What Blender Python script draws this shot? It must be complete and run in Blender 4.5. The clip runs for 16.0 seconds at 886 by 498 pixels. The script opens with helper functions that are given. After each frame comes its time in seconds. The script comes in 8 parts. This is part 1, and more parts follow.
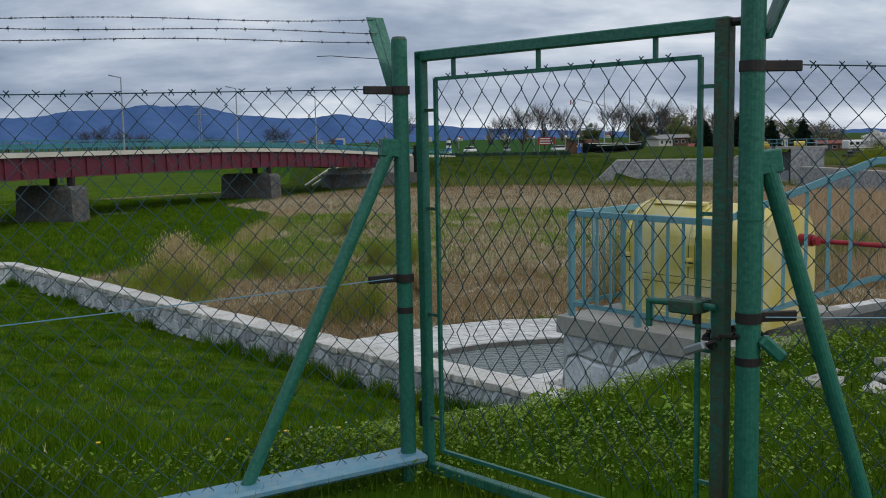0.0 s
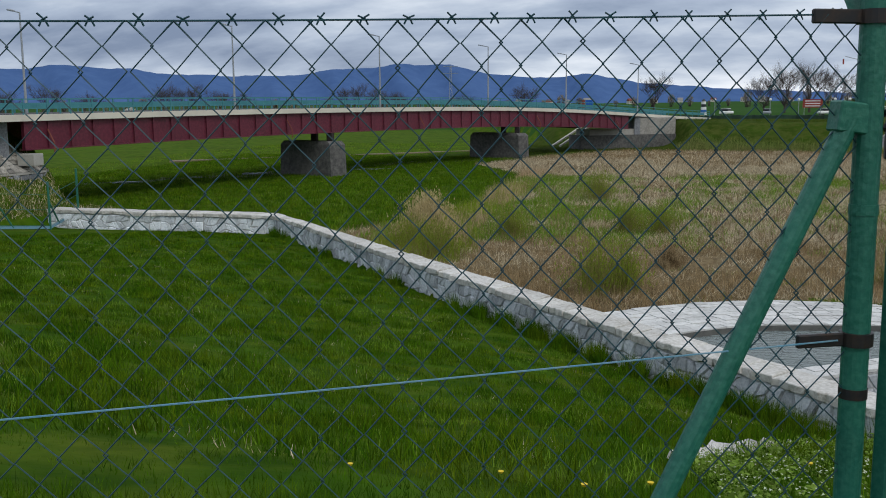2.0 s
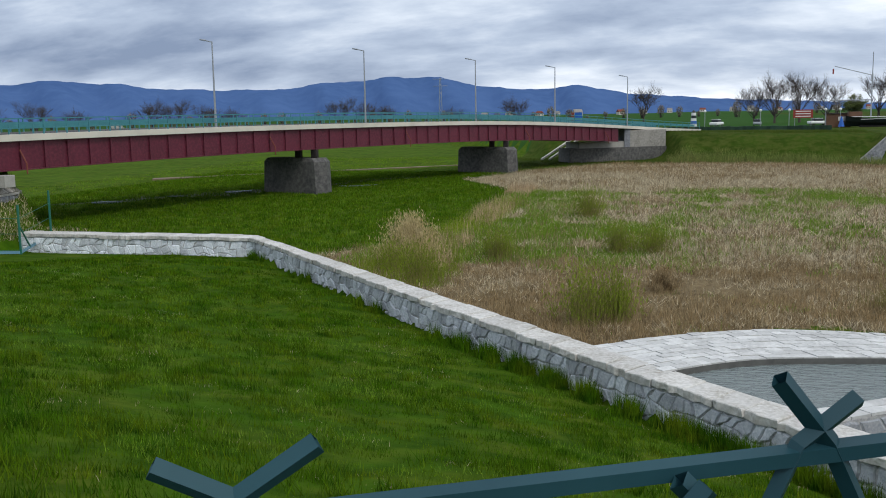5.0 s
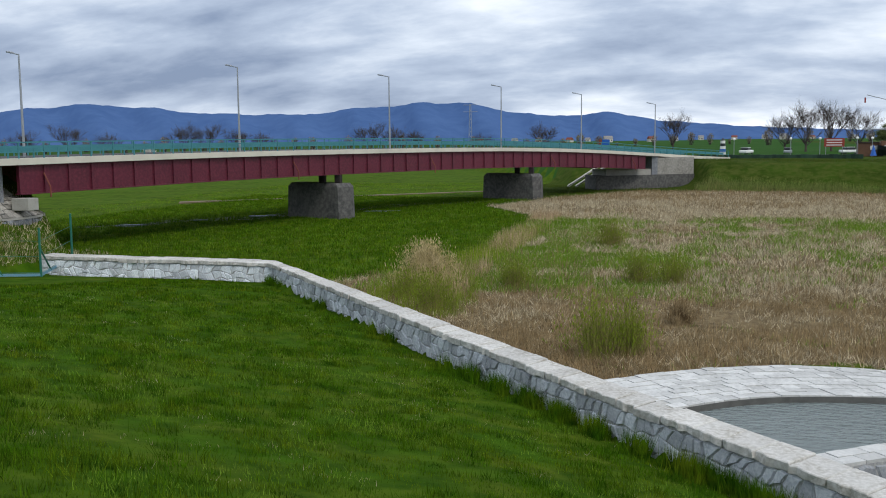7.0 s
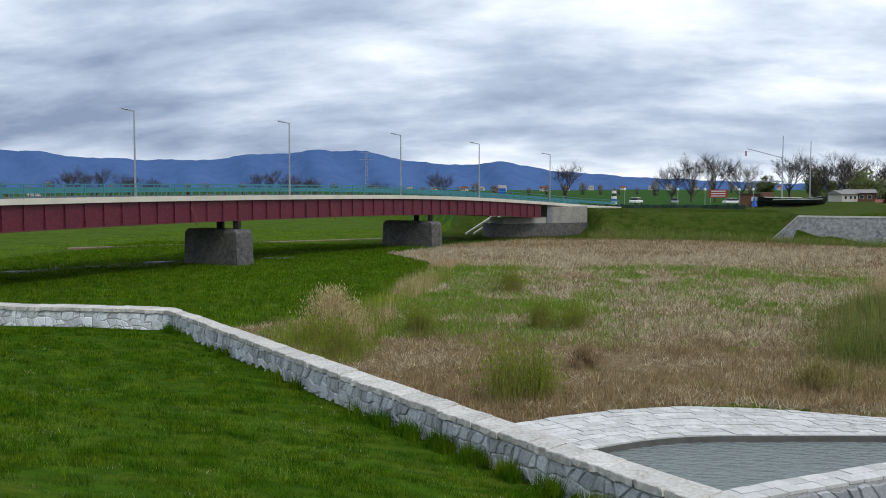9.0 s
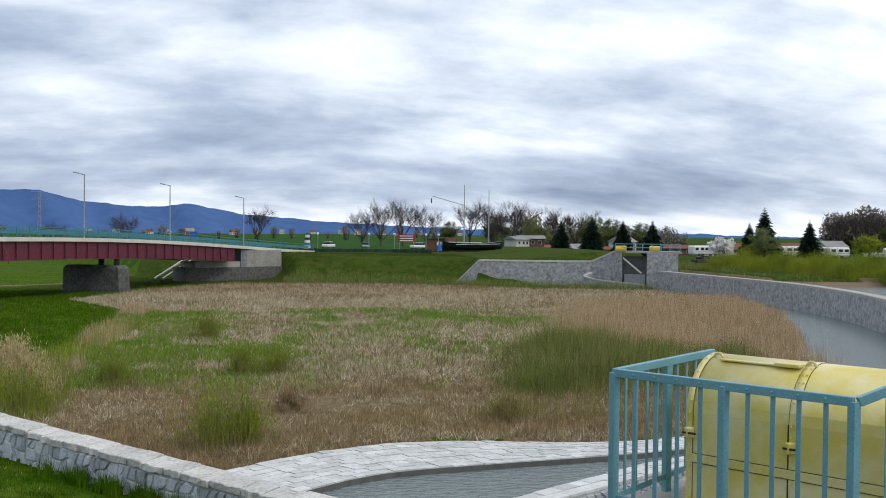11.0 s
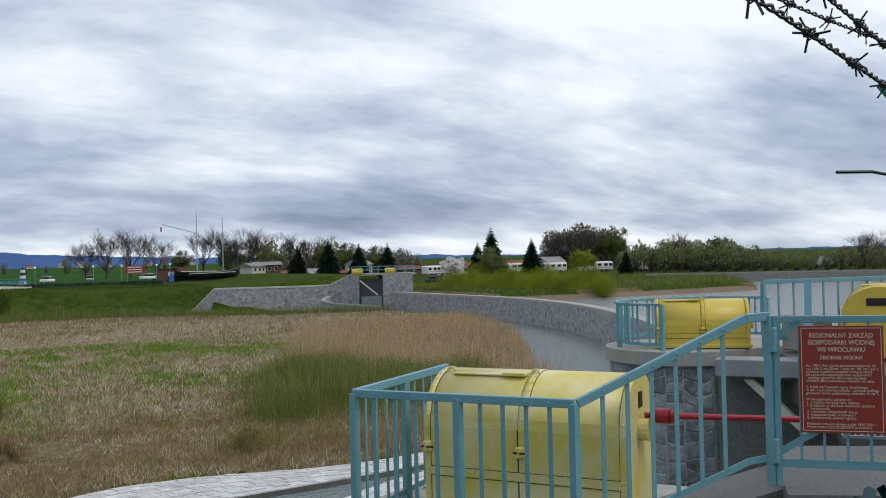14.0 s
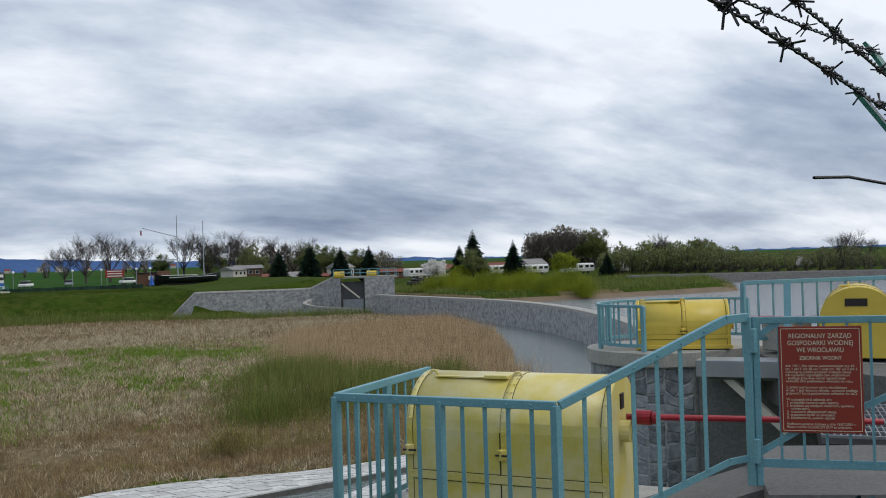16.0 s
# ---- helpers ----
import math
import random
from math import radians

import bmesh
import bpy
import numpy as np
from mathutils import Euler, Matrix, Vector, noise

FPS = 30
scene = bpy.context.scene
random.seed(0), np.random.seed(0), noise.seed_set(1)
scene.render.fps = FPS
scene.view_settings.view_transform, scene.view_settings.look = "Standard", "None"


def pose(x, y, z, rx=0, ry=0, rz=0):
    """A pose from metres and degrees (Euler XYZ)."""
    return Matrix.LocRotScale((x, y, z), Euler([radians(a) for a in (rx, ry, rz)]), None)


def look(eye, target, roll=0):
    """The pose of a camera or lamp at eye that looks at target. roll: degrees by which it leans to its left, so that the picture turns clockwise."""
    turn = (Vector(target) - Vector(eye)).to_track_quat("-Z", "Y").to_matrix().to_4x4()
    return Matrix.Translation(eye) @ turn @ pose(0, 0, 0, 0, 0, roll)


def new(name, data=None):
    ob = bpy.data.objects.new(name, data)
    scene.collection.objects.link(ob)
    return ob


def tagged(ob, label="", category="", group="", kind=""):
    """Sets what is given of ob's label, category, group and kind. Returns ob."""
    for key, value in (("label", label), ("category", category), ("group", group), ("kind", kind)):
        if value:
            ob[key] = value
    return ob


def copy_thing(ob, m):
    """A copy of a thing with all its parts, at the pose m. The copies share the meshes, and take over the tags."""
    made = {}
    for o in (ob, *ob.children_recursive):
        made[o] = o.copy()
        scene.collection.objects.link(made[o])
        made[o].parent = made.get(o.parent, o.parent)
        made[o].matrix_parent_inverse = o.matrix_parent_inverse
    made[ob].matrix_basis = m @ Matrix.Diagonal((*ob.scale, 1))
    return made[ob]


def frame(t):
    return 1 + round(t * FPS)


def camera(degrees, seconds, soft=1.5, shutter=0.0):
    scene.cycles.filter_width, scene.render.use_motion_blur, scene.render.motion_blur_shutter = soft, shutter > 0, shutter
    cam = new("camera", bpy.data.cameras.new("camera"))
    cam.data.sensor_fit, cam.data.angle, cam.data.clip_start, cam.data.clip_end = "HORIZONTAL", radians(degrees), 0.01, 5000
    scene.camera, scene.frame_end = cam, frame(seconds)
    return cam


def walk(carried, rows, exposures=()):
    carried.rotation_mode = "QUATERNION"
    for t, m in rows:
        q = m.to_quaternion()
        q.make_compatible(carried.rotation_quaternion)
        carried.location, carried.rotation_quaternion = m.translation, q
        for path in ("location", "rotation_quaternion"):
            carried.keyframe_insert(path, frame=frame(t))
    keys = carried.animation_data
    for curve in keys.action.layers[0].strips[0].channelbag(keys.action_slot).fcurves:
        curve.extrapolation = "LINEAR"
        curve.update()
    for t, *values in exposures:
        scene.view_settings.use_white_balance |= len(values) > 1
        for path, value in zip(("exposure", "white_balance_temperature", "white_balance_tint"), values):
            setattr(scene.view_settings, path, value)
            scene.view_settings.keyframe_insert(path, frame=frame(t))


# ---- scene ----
cam = camera(49.51, 16.0, soft=1.0)
PATH = [
    (0.0, (-0.080, 0.619, 1.453), (-0.047, 10.555, 0.324), -1.08),
    (0.5, (-0.219, 1.017, 1.453), (-1.991, 10.794, 0.323), -1.98),
    (1.0, (-0.402, 1.316, 1.455), (-2.351, 11.059, 0.325), -0.41),
    (1.5, (-0.544, 1.653, 1.475), (-2.365, 11.386, 0.079), -1.51),
    (2.0, (-0.626, 2.064, 1.465), (-3.062, 11.645, -0.041), -0.41),
    (2.5, (-0.815, 2.300, 1.488), (-3.405, 11.840, -0.047), -0.25),
    (3.0, (-0.925, 2.715, 1.485), (-3.165, 12.265, -0.436), -2.41),
    (3.5, (-0.800, 3.170, 1.462), (-3.225, 12.730, -0.155), -3.03),
    (4.6, (-0.740, 3.760, 1.670), (-3.160, 13.260, 0.200), -1.50),
    (5.3, (-0.680, 4.300, 1.716), (-2.980, 13.960, 0.420), -0.60),
    (6.0, (-0.252, 4.657, 1.765), (-2.469, 14.334, 0.565), -0.56),
    (6.5, (-0.268, 4.672, 1.773), (-2.860, 14.230, 0.386), -0.52),
    (7.0, (-0.255, 4.665, 1.769), (-2.909, 14.241, 0.649), -0.50),
    (7.5, (-0.291, 4.680, 1.774), (-2.992, 14.269, 0.912), -0.24),
    (8.0, (-0.295, 4.684, 1.773), (-3.220, 14.207, 0.901), -0.29),
    (9.3, (-0.860, 4.210, 1.715), (-1.900, 14.080, 1.180), 0.20),
    (10.5, (-1.272, 3.898, 1.731), (-0.642, 13.874, 1.436), 0.50),
    (11.0, (-1.261, 3.906, 1.733), (0.315, 13.780, 1.579), 0.61),
    (11.5, (-1.274, 3.886, 1.727), (0.963, 13.631, 1.529), 0.01),
    (12.0, (-1.264, 3.875, 1.727), (1.586, 13.460, 1.672), -0.69),
    (12.5, (-1.254, 3.869, 1.729), (2.026, 13.316, 1.800), -1.43),
    (13.0, (-1.249, 3.872, 1.725), (2.445, 13.164, 1.845), -1.59),
    (13.5, (-1.252, 3.877, 1.723), (2.721, 13.053, 1.844), -1.45),
    (14.0, (-1.256, 3.867, 1.724), (2.919, 12.953, 1.808), -1.45),
    (14.5, (-1.256, 3.862, 1.728), (3.020, 12.902, 1.823), -1.39),
    (15.0, (-1.249, 3.874, 1.724), (3.022, 12.915, 1.825), -1.48),
    (15.5, (-1.252, 3.873, 1.724), (3.068, 12.891, 1.841), -1.73),
    (16.0, (-1.254, 3.867, 1.728), (3.094, 12.871, 1.832), -1.73),
]
EXPOSURES = [(0.0, -0.45), (1.5, -0.35), (2.5, -0.15), (3.5, -0.1), (6.0, 0.0), (8.2, 0.0), (10.5, 0.0), (13.0, -0.1), (14.5, -0.25), (16.0, -0.3)]
walk(cam, [(t, look(eye, target, roll)) for t, eye, target, roll in PATH], EXPOSURES)

# ---- light ----
world = bpy.data.worlds.new("overcast_sky")
scene.world = world
world.use_nodes = True
wt = world.node_tree
wt.nodes.clear()


def wnode(kind, **props):
    n = wt.nodes.new(kind)
    for k, val in props.items():
        n.inputs[k].default_value = val
    return n


sky = wt.nodes.new("ShaderNodeTexSky")
sky.sky_type = "NISHITA"
sky.sun_disc = False
sky.sun_elevation = radians(42)
sky.sun_rotation = radians(60)
coord = wt.nodes.new("ShaderNodeTexCoord")
split = wt.nodes.new("ShaderNodeSeparateXYZ")
wt.links.new(coord.outputs["Generated"], split.inputs[0])


def wmath(op, a, b=None):
    n = wt.nodes.new("ShaderNodeMath")
    n.operation = op
    for slot, val in ((0, a), (1, b)):
        if val is None:
            continue
        if isinstance(val, (int, float)):
            n.inputs[slot].default_value = val
        else:
            wt.links.new(val, n.inputs[slot])
    return n.outputs[0]


# clouds lie on a flat layer, so they close up towards the horizon
zz = wmath("ADD", wmath("MAXIMUM", split.outputs[2], 0.0), 0.30)
cx, cy = wmath("DIVIDE", split.outputs[0], zz), wmath("DIVIDE", split.outputs[1], zz)
plane = wt.nodes.new("ShaderNodeCombineXYZ")
wt.links.new(wmath("MULTIPLY", cx, 0.62), plane.inputs[0])
wt.links.new(wmath("MULTIPLY", cy, 1.0), plane.inputs[1])
cloud = wnode("ShaderNodeTexNoise", Scale=2.3, Detail=10.0, Roughness=0.52, Distortion=0.15)
wt.links.new(plane.outputs[0], cloud.inputs["Vector"])
broad = wnode("ShaderNodeTexNoise", Scale=0.75, Detail=3.0, Roughness=0.5)
wt.links.new(plane.outputs[0], broad.inputs["Vector"])
fine = wnode("ShaderNodeTexNoise", Scale=7.0, Detail=8.0, Roughness=0.6, Distortion=0.2)
wt.links.new(plane.outputs[0], fine.inputs["Vector"])
thick = wmath("ADD", wmath("MULTIPLY", cloud.outputs[0], 0.72), wmath("MULTIPLY", broad.outputs[0], 0.38))
thick = wmath("ADD", thick, wmath("MULTIPLY", wmath("SUBTRACT", fine.outputs[0], 0.5), 0.21))
# low cloud bases are darker, the cover thins towards the sun's side and overhead
low_sky = wmath("SUBTRACT", 1.0, wmath("MINIMUM", wmath("MULTIPLY", wmath("MAXIMUM", split.outputs[2], 0.0), 3.2), 1.0))
thick = wmath("SUBTRACT", thick, wmath("MULTIPLY", low_sky, 0.065))
thick = wmath("ADD", thick, wmath("MULTIPLY", split.outputs[0], 0.055))


def bell(centre, width):
    d = wmath("DIVIDE", wmath("SUBTRACT", split.outputs[2], centre), width)
    return wmath("EXPONENT", wmath("MULTIPLY", wmath("MULTIPLY", d, d), -1.0))


# a clear strip below the far edge of the cloud deck, with the dark base of the deck above it
thick = wmath("ADD", thick, wmath("MULTIPLY", bell(0.012, 0.012), 0.11))
thick = wmath("SUBTRACT", thick, wmath("MULTIPLY", bell(0.062, 0.034), 0.065))
ramp = wt.nodes.new("ShaderNodeValToRGB")
ramp.color_ramp.elements[0].position = 0.30
ramp.color_ramp.elements[0].color = (0.20, 0.26, 0.385, 1)
ramp.color_ramp.elements[1].position = 0.63
ramp.color_ramp.elements[1].color = (0.86, 0.905, 0.98, 1)
mid = ramp.color_ramp.elements.new(0.44)
mid.color = (0.40, 0.475, 0.605, 1)
mid = ramp.color_ramp.elements.new(0.53)
mid.color = (0.61, 0.68, 0.785, 1)
wt.links.new(thick, ramp.inputs[0])
mixn = wt.nodes.new("ShaderNodeMix")
mixn.data_type = "RGBA"
mixn.inputs[0].default_value = 0.95
bright = wt.nodes.new("ShaderNodeVectorMath")
bright.operation = "SCALE"
bright.inputs["Scale"].default_value = 0.09
wt.links.new(sky.outputs[0], bright.inputs[0])
wt.links.new(bright.outputs[0], mixn.inputs[6])
wt.links.new(ramp.outputs[0], mixn.inputs[7])
back = wt.nodes.new("ShaderNodeBackground")
back.inputs[1].default_value = 1.27
wt.links.new(mixn.outputs[2], back.inputs[0])
wout = wt.nodes.new("ShaderNodeOutputWorld")
wt.links.new(back.outputs[0], wout.inputs[0])

sun_data = bpy.data.lights.new("sun", "SUN")
sun_data.energy = 1.15
sun_data.angle = radians(14)
sun_data.color = (1.0, 0.96, 0.9)
sun = new("sun", sun_data)
sun.matrix_world = look((0, 0, 60), (-35, 30, 10))

# ---- materials ----


def material(name, color, rough=0.6, metal=0.0, second=None, scale=6.0, mix=0.5, third=None, scale3=40.0, bump=0.0, bump_scale=60.0,
             obj_random=0.0, island=0.0, spec=0.4, stretch=None, thin=0.0, detail=6.0):
    """Base colour broken up by two noises, fine relief, and some change from piece to piece."""
    m = bpy.data.materials.new(name)
    m.use_nodes = True
    nt = m.node_tree
    nd, lk = nt.nodes, nt.links
    b = nd["Principled BSDF"]
    b.inputs["Roughness"].default_value = rough
    b.inputs["Metallic"].default_value = metal
    b.inputs["Specular IOR Level"].default_value = spec
    tc = nd.new("ShaderNodeTexCoord")
    src = tc.outputs["Object"]
    if stretch:
        mp = nd.new("ShaderNodeMapping")
        mp.inputs["Scale"].default_value = stretch
        lk.new(src, mp.inputs[0])
        src = mp.outputs[0]
    col = nd.new("ShaderNodeRGB")
    col.outputs[0].default_value = (*color, 1)
    out = col.outputs[0]

    def blend(fac, other, kind="MIX"):
        nonlocal out
        x = nd.new("ShaderNodeMix")
        x.data_type = "RGBA"
        x.blend_type = kind
        lk.new(fac, x.inputs[0])
        lk.new(out, x.inputs[6])
        x.inputs[7].default_value = (*other, 1)
        out = x.outputs[2]

    for c, sc, amount in ((second, scale, mix), (third, scale3, mix)):
        if c:
            nz = nd.new("ShaderNodeTexNoise")
            nz.inputs["Scale"].default_value = sc
            nz.inputs["Detail"].default_value = detail
            nz.inputs["Roughness"].default_value = 0.6
            lk.new(src, nz.inputs["Vector"])
            mr = nd.new("ShaderNodeMapRange")
            mr.inputs[1].default_value = 0.40
            mr.inputs[2].default_value = 0.66
            mr.inputs[4].default_value = min(1.0, amount * 1.6)
            lk.new(nz.outputs[0], mr.inputs[0])
            blend(mr.outputs[0], c)
    for amount, source in ((obj_random, "o"), (island, "i")):
        if amount:
            r = nd.new("ShaderNodeObjectInfo").outputs["Random"] if source == "o" else nd.new("ShaderNodeNewGeometry").outputs["Random Per Island"]
            hv = nd.new("ShaderNodeHueSaturation")
            mr = nd.new("ShaderNodeMapRange")
            mr.inputs[3].default_value = 1 - amount
            mr.inputs[4].default_value = 1 + amount
            lk.new(r, mr.inputs[0])
            lk.new(mr.outputs[0], hv.inputs["Value"])
            lk.new(out, hv.inputs["Color"])
            out = hv.outputs[0]
    lk.new(out, b.inputs["Base Color"])
    if thin:
        tl = nd.new("ShaderNodeBsdfTranslucent")
        lk.new(out, tl.inputs[0])
        ms = nd.new("ShaderNodeMixShader")
        ms.inputs[0].default_value = thin
        lk.new(b.outputs[0], ms.inputs[1])
        lk.new(tl.outputs[0], ms.inputs[2])
        lk.new(ms.outputs[0], nd["Material Output"].inputs[0])
    if bump:
        nz = nd.new("ShaderNodeTexNoise")
        nz.inputs["Scale"].default_value = bump_scale
        nz.inputs["Detail"].default_value = 5
        lk.new(src, nz.inputs["Vector"])
        bp = nd.new("ShaderNodeBump")
        bp.inputs["Strength"].default_value = bump
        bp.inputs["Distance"].default_value = 0.02
        lk.new(nz.outputs[0], bp.inputs["Height"])
        lk.new(bp.outputs[0], b.inputs["Normal"])
    return m


GREEN = material("green_fence_paint", (0.012, 0.125, 0.085), 0.42, second=(0.01, 0.085, 0.06), scale=5, third=(0.05, 0.20, 0.14), scale3=70, mix=0.35, bump=0.15)
RUSTY = material("rusted_green_paint", (0.012, 0.12, 0.08), 0.55, second=(0.045, 0.035, 0.018), scale=5, mix=0.45, third=(0.07, 0.05, 0.03), scale3=40, bump=0.25)
WIRE = material("green_coated_wire", (0.012, 0.048, 0.062), 0.45, second=(0.022, 0.075, 0.09), scale=12, mix=0.5, spec=0.25)
STEELWIRE = material("weathered_wire", (0.035, 0.04, 0.045), 0.5, 0.6, second=(0.06, 0.04, 0.03), scale=30)
TENSION = material("blue_tension_wire", (0.10, 0.26, 0.36), 0.45, second=(0.2, 0.3, 0.35), scale=20)
BLUE = material("blue_rail_paint", (0.135, 0.315, 0.37), 0.45, second=(0.10, 0.25, 0.31), scale=4, third=(0.20, 0.39, 0.44), scale3=60, mix=0.4, bump=0.15)
YELLOW = material("yellow_cover_paint", (0.66, 0.545, 0.125), 0.36, second=(0.56, 0.455, 0.09), scale=1.8, third=(0.80, 0.76, 0.60), scale3=2.6, mix=0.30, bump=0.12)
YELLOW2 = material("deep_yellow_paint", (0.66, 0.49, 0.075), 0.4, second=(0.57, 0.42, 0.055), scale=3, mix=0.4, bump=0.08)
RED = material("red_shaft_paint", (0.36, 0.018, 0.03), 0.4, second=(0.25, 0.012, 0.02), scale=12, mix=0.5)
CONCRETE = material("concrete", (0.36, 0.345, 0.31), 0.85, second=(0.25, 0.245, 0.22), scale=1.6, third=(0.43, 0.42, 0.38), scale3=24, mix=0.45, bump=0.35, bump_scale=90)
DARKCON = material("dark_concrete", (0.16, 0.165, 0.165), 0.8, second=(0.10, 0.105, 0.11), scale=1.2, third=(0.22, 0.22, 0.21), scale3=20, mix=0.5, bump=0.3)
COPING = material("granite_coping", (0.52, 0.505, 0.47), 0.85, second=(0.34, 0.315, 0.265), scale=1.6, third=(0.64, 0.625, 0.59), scale3=9, mix=0.6, bump=1.0, bump_scale=11, obj_random=0.12, spec=0.2)
STONE = material("rubble_stone", (0.50, 0.53, 0.56), 0.82, second=(0.31, 0.335, 0.37), scale=3, third=(0.66, 0.67, 0.68), scale3=14, mix=0.5, bump=0.6, bump_scale=25, obj_random=0.3, island=0.3)
DARKJOINT = material("dark_joint", (0.10, 0.085, 0.03), 0.8, second=(0.06, 0.05, 0.02), scale=9, mix=0.5)
DARKSTONE = material("damp_pier_stone", (0.20, 0.215, 0.24), 0.85, second=(0.12, 0.13, 0.15), scale=2.5, third=(0.34, 0.35, 0.36), scale3=9, mix=0.5, bump=0.7, bump_scale=20, island=0.4)
FRESH = material("fresh_green_shoots", (0.130, 0.235, 0.016), 1.0, second=(0.070, 0.145, 0.011), scale=0.7, third=(0.17, 0.25, 0.035), scale3=2.2, mix=0.5, island=0.45, spec=0.03, thin=0.3, detail=3.0)
OLIVE = material("olive_scrub", (0.135, 0.180, 0.042), 0.95, second=(0.20, 0.19, 0.072), scale=0.35, third=(0.075, 0.112, 0.025), scale3=0.9, mix=0.5, island=0.5, spec=0.03, thin=0.3, detail=3.0)
WALLMORTAR = material("pale_mortar", (0.33, 0.335, 0.335), 0.9, second=(0.23, 0.235, 0.24), scale=3, third=(0.50, 0.49, 0.46), scale3=15, mix=0.5, bump=0.6, bump_scale=20)
MORTAR = material("mortar", (0.13, 0.13, 0.12), 0.9, second=(0.08, 0.08, 0.075), scale=4, mix=0.5, bump=0.4)
PAVER = material("granite_paver", (0.56, 0.56, 0.54), 0.85, second=(0.42, 0.415, 0.40), scale=1.3, third=(0.66, 0.655, 0.63), scale3=9, mix=0.5, bump=0.6, bump_scale=22, obj_random=0.15, spec=0.2)
GRASS_GROUND = material("grassy_soil", (0.0418, 0.0972, 0.0043), 1.0, second=(0.0792, 0.1080, 0.0101), scale=0.45, third=(0.0216, 0.0562, 0.0029), scale3=1.1, mix=0.6, bump=0.6, bump_scale=6, spec=0.02)
GRASS = material("grass_blades", (0.0510, 0.1240, 0.0034), 1.0, second=(0.1100, 0.1600, 0.0075), scale=0.75, third=(0.0190, 0.0600, 0.0026), scale3=1.7, mix=0.62, island=0.45, spec=0.03, thin=0.3, detail=2.5)
LUSH = material("meadow_grass", (0.0780, 0.1650, 0.0085), 1.0, second=(0.0380, 0.0900, 0.0050), scale=0.22, third=(0.1350, 0.1900, 0.0200), scale3=0.9, mix=0.55, bump=0.5, bump_scale=3, island=0.45, spec=0.02, detail=3.0)
FIELD = material("young_crop", (0.0240, 0.0750, 0.0120), 1.0, second=(0.0360, 0.0840, 0.0168), scale=0.01, mix=0.5, spec=0.02)
STRAW = material("dead_sedge", (0.385, 0.31, 0.185), 0.95, second=(0.15, 0.11, 0.060), scale=0.75, third=(0.68, 0.60, 0.43), scale3=2.4, mix=0.55, island=0.5, spec=0.05, thin=0.25, detail=3.0)
RUSSET = material("russet_stalks", (0.215, 0.143, 0.066), 0.95, second=(0.085, 0.058, 0.030), scale=0.8, third=(0.37, 0.285, 0.16), scale3=2.8, mix=0.55, island=0.55, spec=0.05, thin=0.25, detail=3.0)
REED = material("dry_reed", (0.37, 0.262, 0.150), 0.9, second=(0.23, 0.155, 0.085), scale=0.5, third=(0.48, 0.37, 0.235), scale3=1.6, mix=0.5, island=0.5, spec=0.05, thin=0.25)
WILLOW = material("budding_willow", (0.190, 0.255, 0.022), 0.9, second=(0.125, 0.165, 0.022), scale=0.3, mix=0.5, island=0.4, spec=0.05, thin=0.35)
WILLOWY = material("yellow_green_willow", (0.23, 0.265, 0.024), 0.9, second=(0.12, 0.165, 0.022), scale=0.2, mix=0.5, island=0.3, spec=0.05, thin=0.35)
TWIG = material("bare_twigs", (0.046, 0.037, 0.031), 0.85, second=(0.030, 0.025, 0.022), scale=0.5, mix=0.5, island=0.2)
BARK = material("bark", (0.075, 0.06, 0.048), 0.9, second=(0.05, 0.04, 0.033), scale=3, mix=0.5, bump=0.5, bump_scale=12)
PINE = material("spruce_needles", (0.018, 0.042, 0.027), 0.75, second=(0.030, 0.058, 0.034), scale=0.8, mix=0.5, island=0.35, spec=0.2)
LEAFY = material("spring_leaves", (0.165, 0.205, 0.065), 0.75, second=(0.145, 0.135, 0.08), scale=0.05, mix=0.5, island=0.35, spec=0.2, thin=0.3)
BLOSSOM = material("white_blossom", (0.62, 0.60, 0.56), 0.8, island=0.2)
FLOWER = material("small_white_flowers", (0.42, 0.47, 0.30), 0.8, island=0.2)
DANDELION = material("dandelion", (0.70, 0.50, 0.02), 0.7)
GIRDER = material("crimson_girder_paint", (0.096, 0.009, 0.025), 0.5, second=(0.066, 0.007, 0.018), scale=0.5, third=(0.15, 0.022, 0.04), scale3=5, mix=0.45)
CREAM = material("cream_concrete", (0.62, 0.59, 0.50), 0.75, second=(0.50, 0.47, 0.40), scale=0.5, mix=0.4)
TEAL = material("teal_guard_rail", (0.045, 0.20, 0.23), 0.45, second=(0.035, 0.15, 0.18), scale=0.8, mix=0.4)
ASPHALT = material("asphalt", (0.05, 0.05, 0.052), 0.9, second=(0.07, 0.07, 0.07), scale=1, mix=0.4)
GALV = material("galvanised_steel", (0.36, 0.38, 0.40), 0.45, 0.6, second=(0.28, 0.30, 0.32), scale=2, mix=0.4)
PIERSTONE = material("old_pier_masonry", (0.085, 0.082, 0.078), 0.9, second=(0.05, 0.05, 0.05), scale=0.6, third=(0.15, 0.145, 0.135), scale3=3.0, mix=0.55, bump=0.6, bump_scale=5)
MUD = material("wet_mud", (0.050, 0.052, 0.030), 0.85, second=(0.06, 0.06, 0.03), scale=0.4, mix=0.5, bump=0.4, bump_scale=4)
WHITE = material("white_paint", (0.74, 0.74, 0.72), 0.5, second=(0.62, 0.62, 0.60), scale=1, mix=0.3)
# near-black that puts the darkness of an opening into the colour
DARK = material("dark_void", (0.02, 0.021, 0.023), 0.7, second=(0.03, 0.03, 0.03), scale=2)
SIGNRED = material("brick_red_board", (0.27, 0.035, 0.022), 0.5, second=(0.22, 0.028, 0.018), scale=5, mix=0.3)
